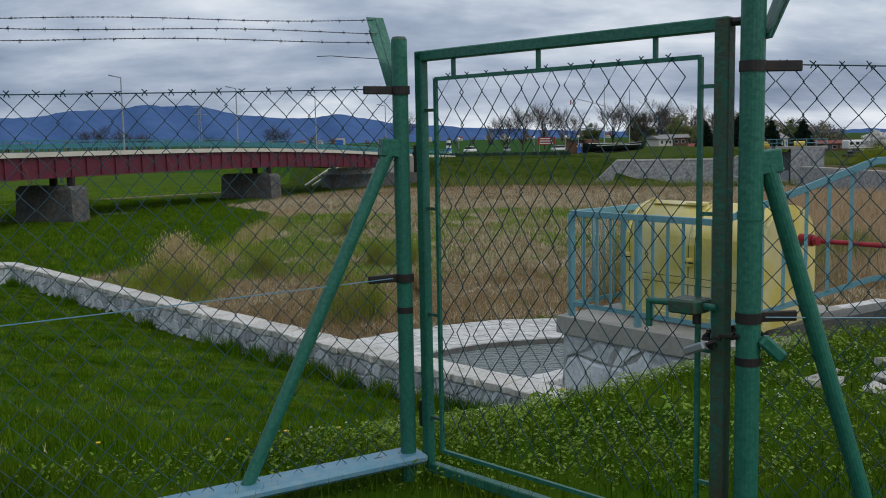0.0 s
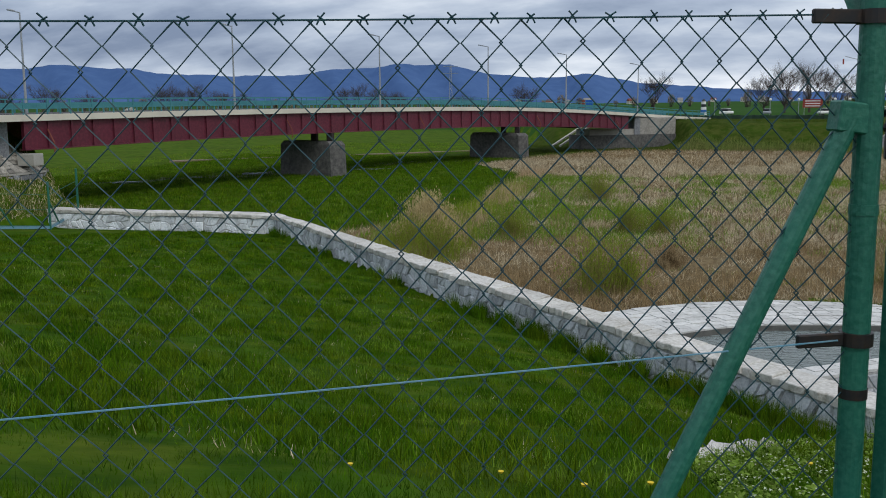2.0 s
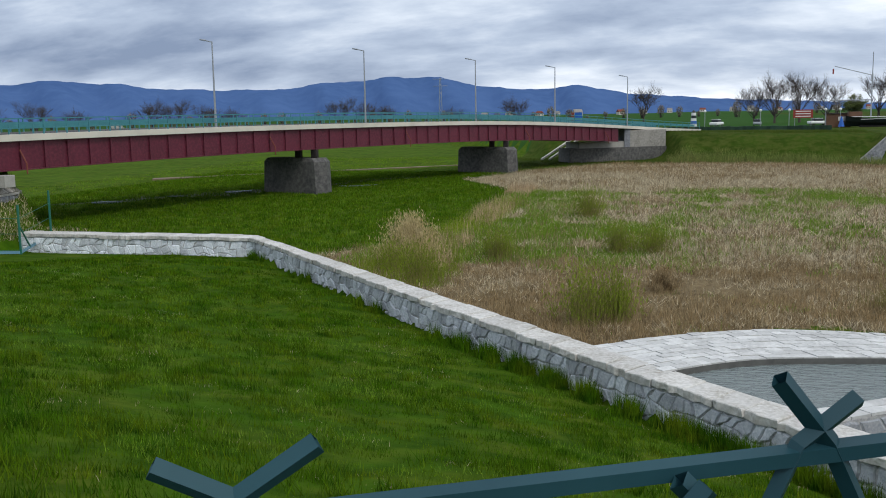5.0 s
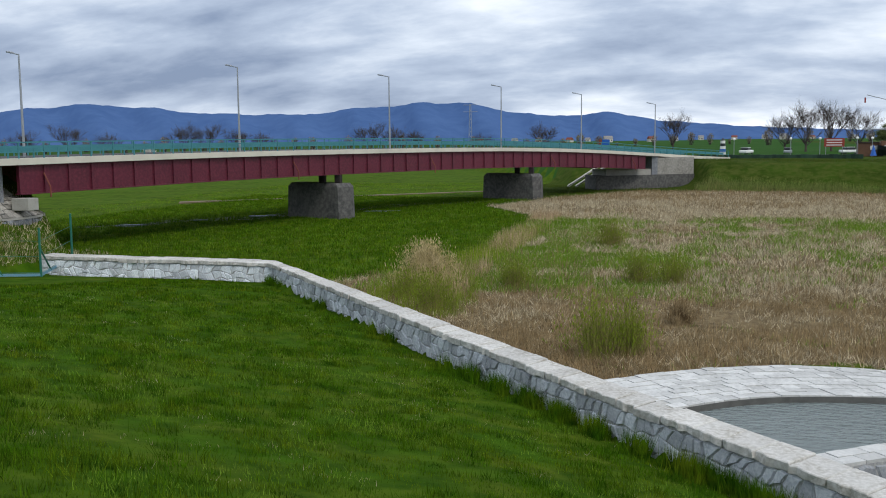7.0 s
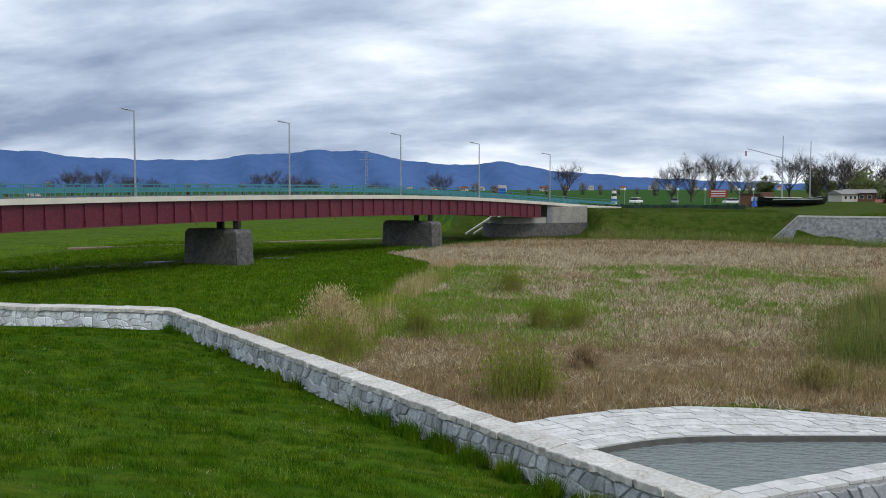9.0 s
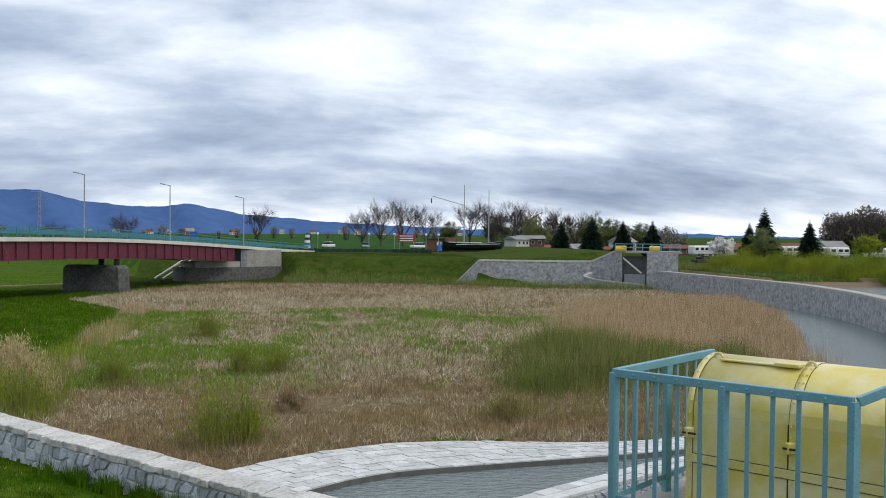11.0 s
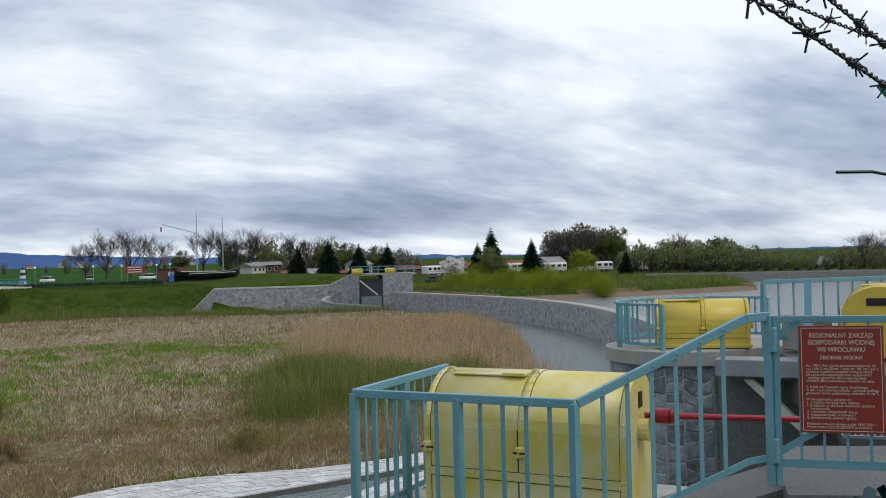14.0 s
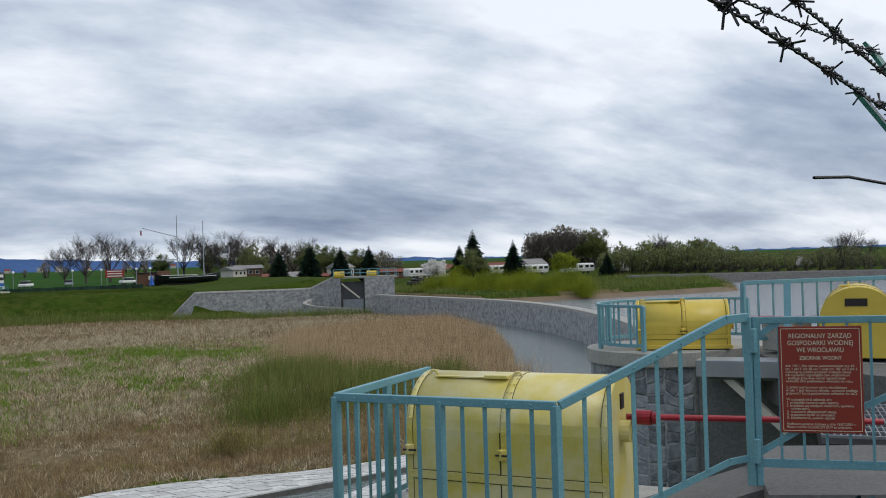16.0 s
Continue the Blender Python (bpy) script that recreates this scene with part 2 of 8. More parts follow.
SIGNINK = material("cream_lettering", (0.66, 0.60, 0.45), 0.6)
SIGNBLUE = material("road_sign_blue", (0.01, 0.10, 0.42), 0.4)
LOCK = material("dark_iron", (0.03, 0.03, 0.032), 0.5, 0.5, second=(0.06, 0.04, 0.03), scale=30)
ROOFRED = material("red_roof_tiles", (0.20, 0.055, 0.035), 0.8, second=(0.15, 0.045, 0.03), scale=0.6, mix=0.5)
ROOFGREY = material("grey_roof_sheet", (0.26, 0.25, 0.24), 0.7, second=(0.18, 0.17, 0.165), scale=0.5, mix=0.5)
RENDERED = material("pale_house_wall", (0.55, 0.52, 0.46), 0.8, second=(0.45, 0.42, 0.36), scale=0.5, mix=0.4)
BROWNWOOD = material("brown_boards", (0.13, 0.065, 0.035), 0.7, second=(0.09, 0.045, 0.026), scale=1, mix=0.5)
HULL = material("black_hull", (0.012, 0.016, 0.018), 0.35, second=(0.02, 0.025, 0.027), scale=0.6, mix=0.4)
GLASSY = material("dark_window", (0.02, 0.025, 0.03), 0.15, spec=0.6)
SAND = material("shore_mud", (0.20, 0.145, 0.095), 0.85, second=(0.15, 0.11, 0.07), scale=0.3, mix=0.5)
# the distance haze over the forest is put into this blue base colour
HILL = material("haze_blue_forest_hills", (0.066, 0.125, 0.275), 1.0, second=(0.052, 0.104, 0.235), scale=0.004, third=(0.080, 0.145, 0.30), scale3=0.02, mix=0.4, spec=0.0)
BANK = material("bank_grass", (0.0370, 0.0680, 0.0080), 1.0, second=(0.0230, 0.0440, 0.0055), scale=0.25, third=(0.0680, 0.0820, 0.0170), scale3=0.9, mix=0.55, bump=0.5, bump_scale=3, spec=0.02, detail=3.0)
STEMS = material("olive_stems", (0.21, 0.19, 0.06), 0.9, second=(0.155, 0.14, 0.05), scale=0.6, mix=0.5, island=0.4, spec=0.05, thin=0.3)
OLDCON = material("weathered_concrete", (0.1360, 0.1346, 0.1292), 0.88, second=(0.0884, 0.0884, 0.0850), scale=1.6, third=(0.1768, 0.1734, 0.1632), scale3=24, mix=0.5, bump=0.35, bump_scale=90)
THATCH = material("marsh_thatch", (0.145, 0.105, 0.058), 1.0, second=(0.085, 0.062, 0.036), scale=0.9, third=(0.235, 0.185, 0.105), scale3=3.5, mix=0.6, bump=0.8, bump_scale=5, spec=0.02)
WEED = material("leafy_weeds", (0.135, 0.235, 0.022), 0.9, second=(0.085, 0.165, 0.014), scale=1.2, third=(0.23, 0.31, 0.07), scale3=9, mix=0.5, island=0.45, spec=0.08, thin=0.3)
COPSE = material("bare_copse", (0.165, 0.14, 0.115), 0.9, second=(0.12, 0.10, 0.08), scale=0.08, third=(0.16, 0.16, 0.095), scale3=0.3, mix=0.5, island=0.4, spec=0.05)
PALEREED = material("straw_reed", (0.42, 0.335, 0.16), 0.9, second=(0.30, 0.235, 0.10), scale=0.6, third=(0.52, 0.43, 0.25), scale3=2, mix=0.5, island=0.45, spec=0.05, thin=0.25)
CONESTONE = material("tan_cone_stone", (0.30, 0.285, 0.25), 0.85, second=(0.18, 0.17, 0.15), scale=0.8, third=(0.42, 0.40, 0.36), scale3=4, mix=0.5, bump=0.5, bump_scale=9, island=0.35)
LAMPGLASS = material("lamp_globe", (0.85, 0.85, 0.83), 0.3)


def water_material(name, base, ripple, rough):
    m = bpy.data.materials.new(name)
    m.use_nodes = True
    nt = m.node_tree
    b = nt.nodes["Principled BSDF"]
    b.inputs["Base Color"].default_value = (*base, 1)
    b.inputs["Roughness"].default_value = rough
    b.inputs["IOR"].default_value = 1.33
    tc = nt.nodes.new("ShaderNodeTexCoord")
    mp = nt.nodes.new("ShaderNodeMapping")
    mp.inputs["Rotation"].default_value = (0, 0, 0.5)
    mp.inputs["Scale"].default_value = (1.0, 2.6, 1.0)
    nt.links.new(tc.outputs["Object"], mp.inputs[0])
    nz = nt.nodes.new("ShaderNodeTexNoise")
    nz.inputs["Scale"].default_value = ripple
    nz.inputs["Detail"].default_value = 4
    nt.links.new(mp.outputs[0], nz.inputs["Vector"])
    bp = nt.nodes.new("ShaderNodeBump")
    bp.inputs["Strength"].default_value = 0.9
    bp.inputs["Distance"].default_value = 0.22
    nt.links.new(nz.outputs[0], bp.inputs["Height"])
    nt.links.new(bp.outputs[0], b.inputs["Normal"])
    return m


WATER = water_material("rippled_water", (0.20, 0.235, 0.23), 2.6, 0.08)
LAKE = water_material("choppy_lake", (0.19, 0.21, 0.225), 1.3, 0.14)

# ---- building helpers ----


def mesh_from(name, verts, faces):
    me = bpy.data.meshes.new(name)
    me.from_pydata([tuple(p) for p in verts], [], [tuple(q) for q in faces])
    me.update()
    return me


def thing(name, label, category, group="", at=(0, 0, 0), kind=""):
    ob = new(name)
    ob.location = at
    ob.empty_display_size = 0.1
    return tagged(ob, label, category, group, kind)


def part(name, data, mat, parent=None, label=""):
    """One mesh object, from a bmesh or mesh whose points are in the world, put under its thing."""
    if isinstance(data, bmesh.types.BMesh):
        me = bpy.data.meshes.new(name)
        data.to_mesh(me)
        data.free()
    else:
        me = data
    if mat and not me.materials:
        me.materials.append(mat)
    ob = new(name, me)
    if parent:
        ob.parent = parent
        base = Vector() if parent.parent else parent.location.copy()
        ob.matrix_parent_inverse = Matrix.Translation(-base)
    if label:
        ob["label"] = label
    return ob


def solid(name, data, mat, label, category, group="", kind=""):
    return tagged(part(name, data, mat), label, category, group, kind)


def add_box(bm, centre, size, turn=None, bevel=0.0):
    m = Matrix.Translation(centre) @ (turn.to_4x4() if turn else Matrix()) @ Matrix.Diagonal((*size, 1))
    r = bmesh.ops.create_cube(bm, size=1.0, matrix=m)
    if bevel:
        edges = list({e for vert in r["verts"] for e in vert.link_edges})
        bmesh.ops.bevel(bm, geom=edges, offset=bevel, segments=1, affect="EDGES")
    return bm


def box(centre, size, turn=None, bevel=0.0):
    return add_box(bmesh.new(), centre, size, turn, bevel)


def add_rod(bm, a, b, r, n=8, r2=None):
    a, b = Vector(a), Vector(b)
    d = b - a
    m = Matrix.Translation((a + b) / 2) @ d.to_track_quat("Z", "Y").to_matrix().to_4x4()
    bmesh.ops.create_cone(bm, cap_ends=True, segments=n, radius1=r, radius2=r if r2 is None else r2, depth=d.length, matrix=m)
    return bm


def rod(a, b, r, n=8, r2=None):
    return add_rod(bmesh.new(), a, b, r, n, r2)


def bar(a, b, w, h, bevel=0.0, bm=None, up=(0, 0, 1)):
    """A flat bar from a to b, w wide sideways and h high."""
    a, b = Vector(a), Vector(b)
    d = (b - a)
    x = d.normalized()
    y = Vector(up).cross(x).normalized()
    z = x.cross(y)
    turn = Matrix((x, y, z)).transposed()
    return add_box(bm or bmesh.new(), (a + b) / 2, (d.length, w, h), turn, bevel)


def tubes(paths, r, n=4):
    """Thin wires along many paths, as one mesh; paths are arrays of points."""
    verts, faces = [], []
    for p in paths:
        p = np.asarray(p, float)
        d = np.gradient(p, axis=0)
        d /= np.linalg.norm(d, axis=1, keepdims=True) + 1e-9
        ref = np.where(np.abs(d[:, 2:3]) > 0.9, np.array([[1.0, 0, 0]]), np.array([[0, 0, 1.0]]))
        s = np.cross(d, ref)
        s /= np.linalg.norm(s, axis=1, keepdims=True) + 1e-9
        t = np.cross(s, d)
        base = len(verts)
        for k in range(len(p)):
            for j in range(n):
                a = 2 * math.pi * j / n
                verts.append(p[k] + r * (math.cos(a) * s[k] + math.sin(a) * t[k]))
        for k in range(len(p) - 1):
            for j in range(n):
                j2 = (j + 1) % n
                faces.append((base + k * n + j, base + k * n + j2, base + (k + 1) * n + j2, base + (k + 1) * n + j))
    return verts, faces


def prism(points, z0, z1, bm=None):
    """An upright block over a plan outline."""
    bm = bm or bmesh.new()
    lo = [bm.verts.new((p[0], p[1], z0 if not callable(z0) else z0(p))) for p in points]
    hi = [bm.verts.new((p[0], p[1], z1)) for p in points]
    n = len(points)
    bm.faces.new(hi)
    bm.faces.new(lo[::-1])
    for i in range(n):
        j = (i + 1) % n
        bm.faces.new((lo[i], lo[j], hi[j], hi[i]))
    bmesh.ops.recalc_face_normals(bm, faces=bm.faces)
    return bm


def fast_mesh(name, verts, tris, mat, up=0.0):
    """A big triangle mesh straight from arrays."""
    verts, tris = np.asarray(verts, np.float32), np.array(tris, np.int32)
    if up:
        p = verts[tris]
        away_ = np.cross(p[:, 1] - p[:, 0], p[:, 2] - p[:, 0])[:, 1] > 0
        tris[away_] = tris[away_][:, ::-1]
    me = bpy.data.meshes.new(name)
    me.vertices.add(len(verts))
    me.vertices.foreach_set("co", verts.ravel())
    me.loops.add(tris.size)
    me.loops.foreach_set("vertex_index", tris.ravel())
    me.polygons.add(len(tris))
    me.polygons.foreach_set("loop_start", np.arange(0, tris.size, 3, dtype=np.int32))
    me.polygons.foreach_set("loop_total", np.full(len(tris), 3, np.int32))
    me.update(calc_edges=True)
    me.materials.append(mat)
    if up:
        # soft shading: normals bent upwards
        p = verts[tris]
        nrm = np.cross(p[:, 1] - p[:, 0], p[:, 2] - p[:, 0])
        nrm /= np.linalg.norm(nrm, axis=1, keepdims=True) + 1e-9
        nrm = nrm * (1 - up) + np.array([0, 0, up])
        nrm /= np.linalg.norm(nrm, axis=1, keepdims=True) + 1e-9
        per = np.zeros((len(verts), 3), np.float32)
        per[tris.ravel()] = np.repeat(nrm, 3, axis=0)
        me.normals_split_custom_set_from_vertices(per.tolist())
    return me


def resample(points, step):
    p = np.asarray(points, float)
    seg = np.linalg.norm(np.diff(p, axis=0), axis=1)
    cum = np.concatenate([[0], np.cumsum(seg)])
    n = max(2, int(round(cum[-1] / step)) + 1)
    s = np.linspace(0, cum[-1], n)
    return np.stack([np.interp(s, cum, p[:, k]) for k in range(p.shape[1])], 1)


def smooth(points, rounds=3):
    """Chaikin corner cutting, ends kept."""
    p = np.asarray(points, float)
    for _ in range(rounds):
        q = np.empty((2 * len(p) - 2, p.shape[1]))
        q[0::2] = p[:-1] * 0.75 + p[1:] * 0.25
        q[1::2] = p[:-1] * 0.25 + p[1:] * 0.75
        p = np.vstack([p[:1], q, p[-1:]])
    return p

# ---- ground ----
PLAIN = -5.5
WALL_BACK = [(-39.6, 55.4), (-24.35, 55.1), (-9.3, 38.4), (-3.07, 31.5), (3.3, 24.7), (9.5, 18.0)]
WALL_FRONT = [(-39.6, 54.3), (-24.0, 53.9), (-9.9, 37.8), (-3.65, 30.9), (2.7, 24.1), (8.9, 17.4)]
KERB_OUT = smooth([(-3.07, 31.5), (-1.8, 32.6), (-0.2, 33.75), (2.25, 34.75), (4.6, 34.7), (8.9, 33.8), (12.0, 34.4), (17.0, 37.5)], 2)
KERB_IN = smooth([(-1.0, 29.1), (0.5, 30.4), (1.97, 31.15), (4.5, 31.6), (9.4, 32.4), (12.4, 33.2), (17.4, 36.2)], 2)
RIVER = [(49.5, 125), (49.0, 104), (42.8, 84.3), (33.6, 64.8), (29.4, 57.2), (24, 47), (17.5, 37), (12.6, 33.4), (9.6, 32.2), (13, 31), (22, 33), (34, 48), (44.3, 69.5), (48.4, 80.7), (51.4, 95.9), (50.7, 107.3), (51, 125)]
MARSH = [(-19.5, 50.5), (-14.3, 56.5), (-13.2, 66), (-14.6, 80), (-15.5, 94), (-24, 108), (-18, 128), (-9, 143), (0, 141), (16.5, 139), (34, 129), (47, 127), (49, 104), (42.8, 84), (33.6, 65), (29.4, 57), (24, 47), (17, 37.6), (12, 34.5), (8.9, 33.9), (4.6, 34.8), (2.2, 34.8), (-0.2, 33.8), (-3.1, 31.6)]
CURVE = smooth([(49.2, 128.5), (49.9, 121), (50.6, 107.3), (51.2, 96), (48.8, 81.5), (45.0, 70), (38.5, 54.5), (28, 38), (18, 27), (11, 20)], 2)


def inside(px, py, poly):
    hit = np.zeros(px.shape, bool)
    p = np.asarray(poly, float)
    for (x0, y0), (x1, y1) in zip(p, np.roll(p, -1, axis=0)):
        cond = (y0 > py) != (y1 > py)
        hit ^= cond & (px < (x1 - x0) * (py - y0) / (y1 - y0 + 1e-12) + x0)
    return hit


def away(px, py, line):
    """Distance to a line of points."""
    best = np.full(px.shape, 1e9)
    p = np.asarray(line, float)
    for a, b in zip(p[:-1], p[1:]):
        d = b - a
        s = np.clip(((px - a[0]) * d[0] + (py - a[1]) * d[1]) / (d @ d), 0, 1)
        best = np.minimum(best, np.hypot(px - a[0] - s * d[0], py - a[1] - s * d[1]))
    return best


def step01(v):
    v = np.clip(v, 0, 1)
    return v * v * (3 - 2 * v)


def ripple(px, py, size, seed=0.0):
    return (np.sin(px / size + seed) * np.cos(py / size * 1.3 + 2 * seed) + np.sin((px + py) / size * 0.63 + 1.7 + seed) * 0.7) / 1.7


SPOTS = np.random.default_rng(99).random((128, 128))


def vnoise(px, py, size, seed=0):
    """Soft random blotches of about this size, from 0 to 1."""
    u, v = np.asarray(px, float) / size + 17.3 * seed + 400, np.asarray(py, float) / size + 31.7 * seed + 400
    i, j = np.floor(u).astype(int), np.floor(v).astype(int)
    f, g = step01(u - i), step01(v - j)
    i0, i1, j0, j1 = i % 128, (i + 1) % 128, j % 128, (j + 1) % 128
    return (SPOTS[i0, j0] * (1 - f) + SPOTS[i1, j0] * f) * (1 - g) + (SPOTS[i0, j1] * (1 - f) + SPOTS[i1, j1] * f) * g


DAM_SIDE = [(-400, 40), (-60, 40)] + [((a[0] + b[0]) / 2, (a[1] + b[1]) / 2) for a, b in zip(WALL_FRONT, WALL_BACK)] + [(30, -8), (30, -400), (-400, -400)]


def height(px, py):
    px, py = np.asarray(px, float), np.asarray(py, float)
    z = np.full(px.shape, PLAIN) + 0.10 * ripple(px, py, 7.0) + 0.05 * ripple(px, py, 2.1, 1.0)
    # marsh rises a little to the paved kerb
    marsh = inside(px, py, MARSH)
    z = np.where(marsh, z + 0.45 * (1 - step01((away(px, py, KERB_OUT)) / 9.0)), z)
    # the far embankment and the land behind it
    base = np.interp(px, [-60, -22, -3, 0, 16, 30, 60], [250, 158, 150, 142, 139.5, 137.5, 136])
    top = np.interp(px, [-60, -22, -3, 26, 34, 43], [-3.0, -1.5, -1.5, -1.7, -1.6, -0.7])
    width = np.where(px > 25.5, 2.5, 12.0)
    z = z + (top - PLAIN) * step01((py - base) / width)
    # camp site and far shore
    shore = step01((py - 101.5) / 9) * step01((px - 51.5) / 4)
    bay = step01((px - 91 - (py - 104) * 0.72) / 5)
    lake = (px > 50) | inside(px, py, [(51, 126), (51.4, 96), (48.6, 81), (44.8, 70), (38, 54), (28, 38), (18, 27), (11, 20), (12, -40), (60, -40), (60, 126)])
    floor_ = -7.0
    land = floor_ + (-2.9 - floor_) * shore * (1 - bay) + 0.2 * ripple(px, py, 9)
    far_shore = step01((np.hypot(px + 1.2, py - 3.9) - 183) / 6) * 4.55
    lakez = np.maximum(land, floor_ + far_shore)
    z = np.where(lake & (py < 300), lakez, z)
    # river bed and pools
    river = inside(px, py, RIVER)
    z = np.where(river, -6.6, z)
    pool = inside(px, py, [tuple(p) for p in KERB_IN] + [(17.4, 34), (9.5, 18.0), (3.3, 24.7)])
    z = np.where(pool, -6.9, z)
    # the dam slope on which the camera stands
    dam = inside(px, py, DAM_SIDE)
    crest = [(-400, -6), (-30, 2.8), (-8, 4.2), (-1.4, 4.5), (0.8, 5.3), (2.3, 6.95), (3.6, 7.6), (6.5, 7.8), (30, -6)]
    behind = inside(px, py, crest + [(30, -400), (-400, -400)])
    df, dw = away(px, py, crest), away(px, py, WALL_FRONT)
    ratio = df / (df + dw + 1e-6)
    slope = 0.05 - 6.22 * (ratio * 0.8 + 0.2 * step01(ratio)) + 0.05 * ripple(px, py, 3.0) + 0.03 * ripple(px, py, 0.9, 2)
    flat = 0.06 + 0.03 * ripple(px, py, 1.7)
    # the bank that leads up to the bridge
    ramp_ = np.clip((-39.3 + (py - 54) * 0.45 - px) * 0.75, 0, 4.4) * step01((py - 40) / 8)
    slope = np.maximum(slope, np.where(px < -30, np.minimum(slope + ramp_, 0.4), -99))
    z = np.where(dam, np.where(behind, flat, slope), z)
    left = inside(px, py, [(-400, 40), (-60, 40), (-39.6, 54.3), (-40.5, 58), (-52, 66), (-400, 66)])
    z = np.where(left & ~dam, np.maximum(z, PLAIN + 5.2 * step01((-38.8 - px) / 10)), z)
    # under the platform and its ramp
    return z


def ground_sheet():
    xs = np.concatenate([[-2600, -1800, -1200, -800, -500, -320, -220, -150, -110, -85], np.arange(-70, -44, 2.0), np.arange(-44, 14, 0.6), np.arange(14, 56, 1.0),
                         np.arange(56, 130, 2.5), [140, 160, 190, 230, 290, 380, 500, 700, 1000, 1500, 2400, 3600]])
    ys = np.concatenate([[-500, -200, -80, -30, -12], np.arange(-6, 40, 0.5), np.arange(40, 62, 0.8), np.arange(62, 165, 1.5), np.arange(165, 260, 6), [280, 320, 380, 460, 560, 700, 900, 1300, 1900, 2700, 3900]])
    gx, gy = np.meshgrid(xs, ys)
    z = height(gx, gy)
    ny, nx = gx.shape
    verts = np.stack([gx, gy, z], -1).reshape(-1, 3)
    i, j = np.meshgrid(np.arange(nx - 1), np.arange(ny - 1))
    a = (j * nx + i).ravel()
    faces = np.stack([a, a + 1, a + nx + 1, a + nx], 1)
    me = bpy.data.meshes.new("ground")
    me.from_pydata(verts.tolist(), [], faces.tolist())
    mats = [GRASS_GROUND, LUSH, THATCH, FIELD, SAND, MUD, RUSSET, BANK]
    for m in mats:
        me.materials.append(m)
    c = verts[faces].mean(1)
    wob = ripple(c[:, 0], c[:, 1], 1.3) * 0.8 + ripple(c[:, 0], c[:, 1], 4.0) * 1.2
    cx_, cy_ = c[:, 0] + wob, c[:, 1] + ripple(c[:, 1], c[:, 0], 1.7) * 0.8
    which = np.full(len(c), 1)
    which[(c[:, 1] > 168) & (c[:, 2] > -4)] = 3
    which[(c[:, 1] > 240)] = 3
    marsh = inside(cx_, cy_, MARSH)
    which[marsh] = 2
    which[(c[:, 1] > 135) & (c[:, 1] < 200) & (c[:, 0] > -26) & (c[:, 0] < 51) & ~marsh] = 7
    which[inside(c[:, 0], c[:, 1], DAM_SIDE)] = 0
    which[(c[:, 0] > 51) & (c[:, 1] < 178) & (c[:, 2] > -4.2)] = 7
    which[(c[:, 0] > 51) & (c[:, 1] < 178) & (c[:, 2] < -3.2)] = 2
    which[(c[:, 0] > 51) & (c[:, 1] >= 178) & (c[:, 1] < 700)] = 7
    which[(c[:, 2] < -3.75) & (c[:, 0] > 50.5)] = 4
    wet = away(cx_, cy_, [(-53, 77), (-42, 92), (-34, 107), (-22, 124)]) < 1.5
    which[wet & (c[:, 2] < -5)] = 5
    me.polygons.foreach_set("material_index", which.astype(np.int32))
    me.polygons.foreach_set("use_smooth", np.ones(len(which), bool))
    me.update()
    solid("ground", me, None, "grassy dam slope, marsh, meadow and fields as one sheet of land", "ground", kind="structure")


ground_sheet()

solid("river_water", prism([(7, 17), (60, 17), (60, 60), (60, 127), (30, 127), (20, 60), (-3, 31.4), (3, 24.8)], -6.5, -5.62), WATER, "grey rippled river and channel water", "water", kind="structure")
solid("channel_water", prism([tuple(p) for p in KERB_IN] + [(17.2, 34.9), (13.4, 33.0), (9.2, 31.1), (3.4, 27.2), (1.8, 26.0), (-0.6, 28.6)], -6.5, -5.22), WATER, "wind-rippled water in the paved channel", "water", kind="structure")
lake_bm = bmesh.new()
lake_bm.faces.new([lake_bm.verts.new(p) for p in ((11.5, 20.3, -4.0), (30, -60, -4.0), (700, -60, -4.0), (900, 560, -4.0), (60, 290, -4.0), (51.9, 126, -4.0), (51.6, 96, -4.0), (49.2, 81.5, -4.0), (45.4, 70, -4.0), (38.9, 54.5, -4.0), (28.4, 38, -4.0), (18.4, 27, -4.0))])
solid("lake_water", lake_bm, LAKE, "pale choppy reservoir water", "water", kind="structure")
for k, (a, b, rr) in enumerate((((-43.5, 90.2), (-41.5, 91.2), 0.55), ((-34.5, 97.5), (-31.5, 99.5), 0.6), ((-50.5, 78), (-48.5, 79.5), 0.35), ((-46.5, 84.5), (-45.5, 85.2), 0.3))):
    n_ = 14
    d_ = np.array(b) - np.array(a)
    pts = []
    for q in range(n_):
        ang = 2 * math.pi * q / n_
        w_ = 1 + 0.3 * math.sin(3 * ang + k)
        c_ = (np.array(a) + np.array(b)) / 2 + math.cos(ang) * d_ / 2 * w_ + np.array([-d_[1], d_[0]]) / np.linalg.norm(d_) * rr * math.sin(ang) * w_
        pts.append(c_)
    solid("puddle", prism(pts, -5.65, -5.36), WATER, "bright puddle in the wet meadow ditch", "puddle", "puddles", kind="structure")

# ---- stone retaining wall, kerbs and pool walls ----
RNG = random.Random(7)


def ribbon(front, back_, z0, z1):
    return prism([tuple(p) for p in front] + [tuple(p) for p in reversed(list(back_))], z0, z1)


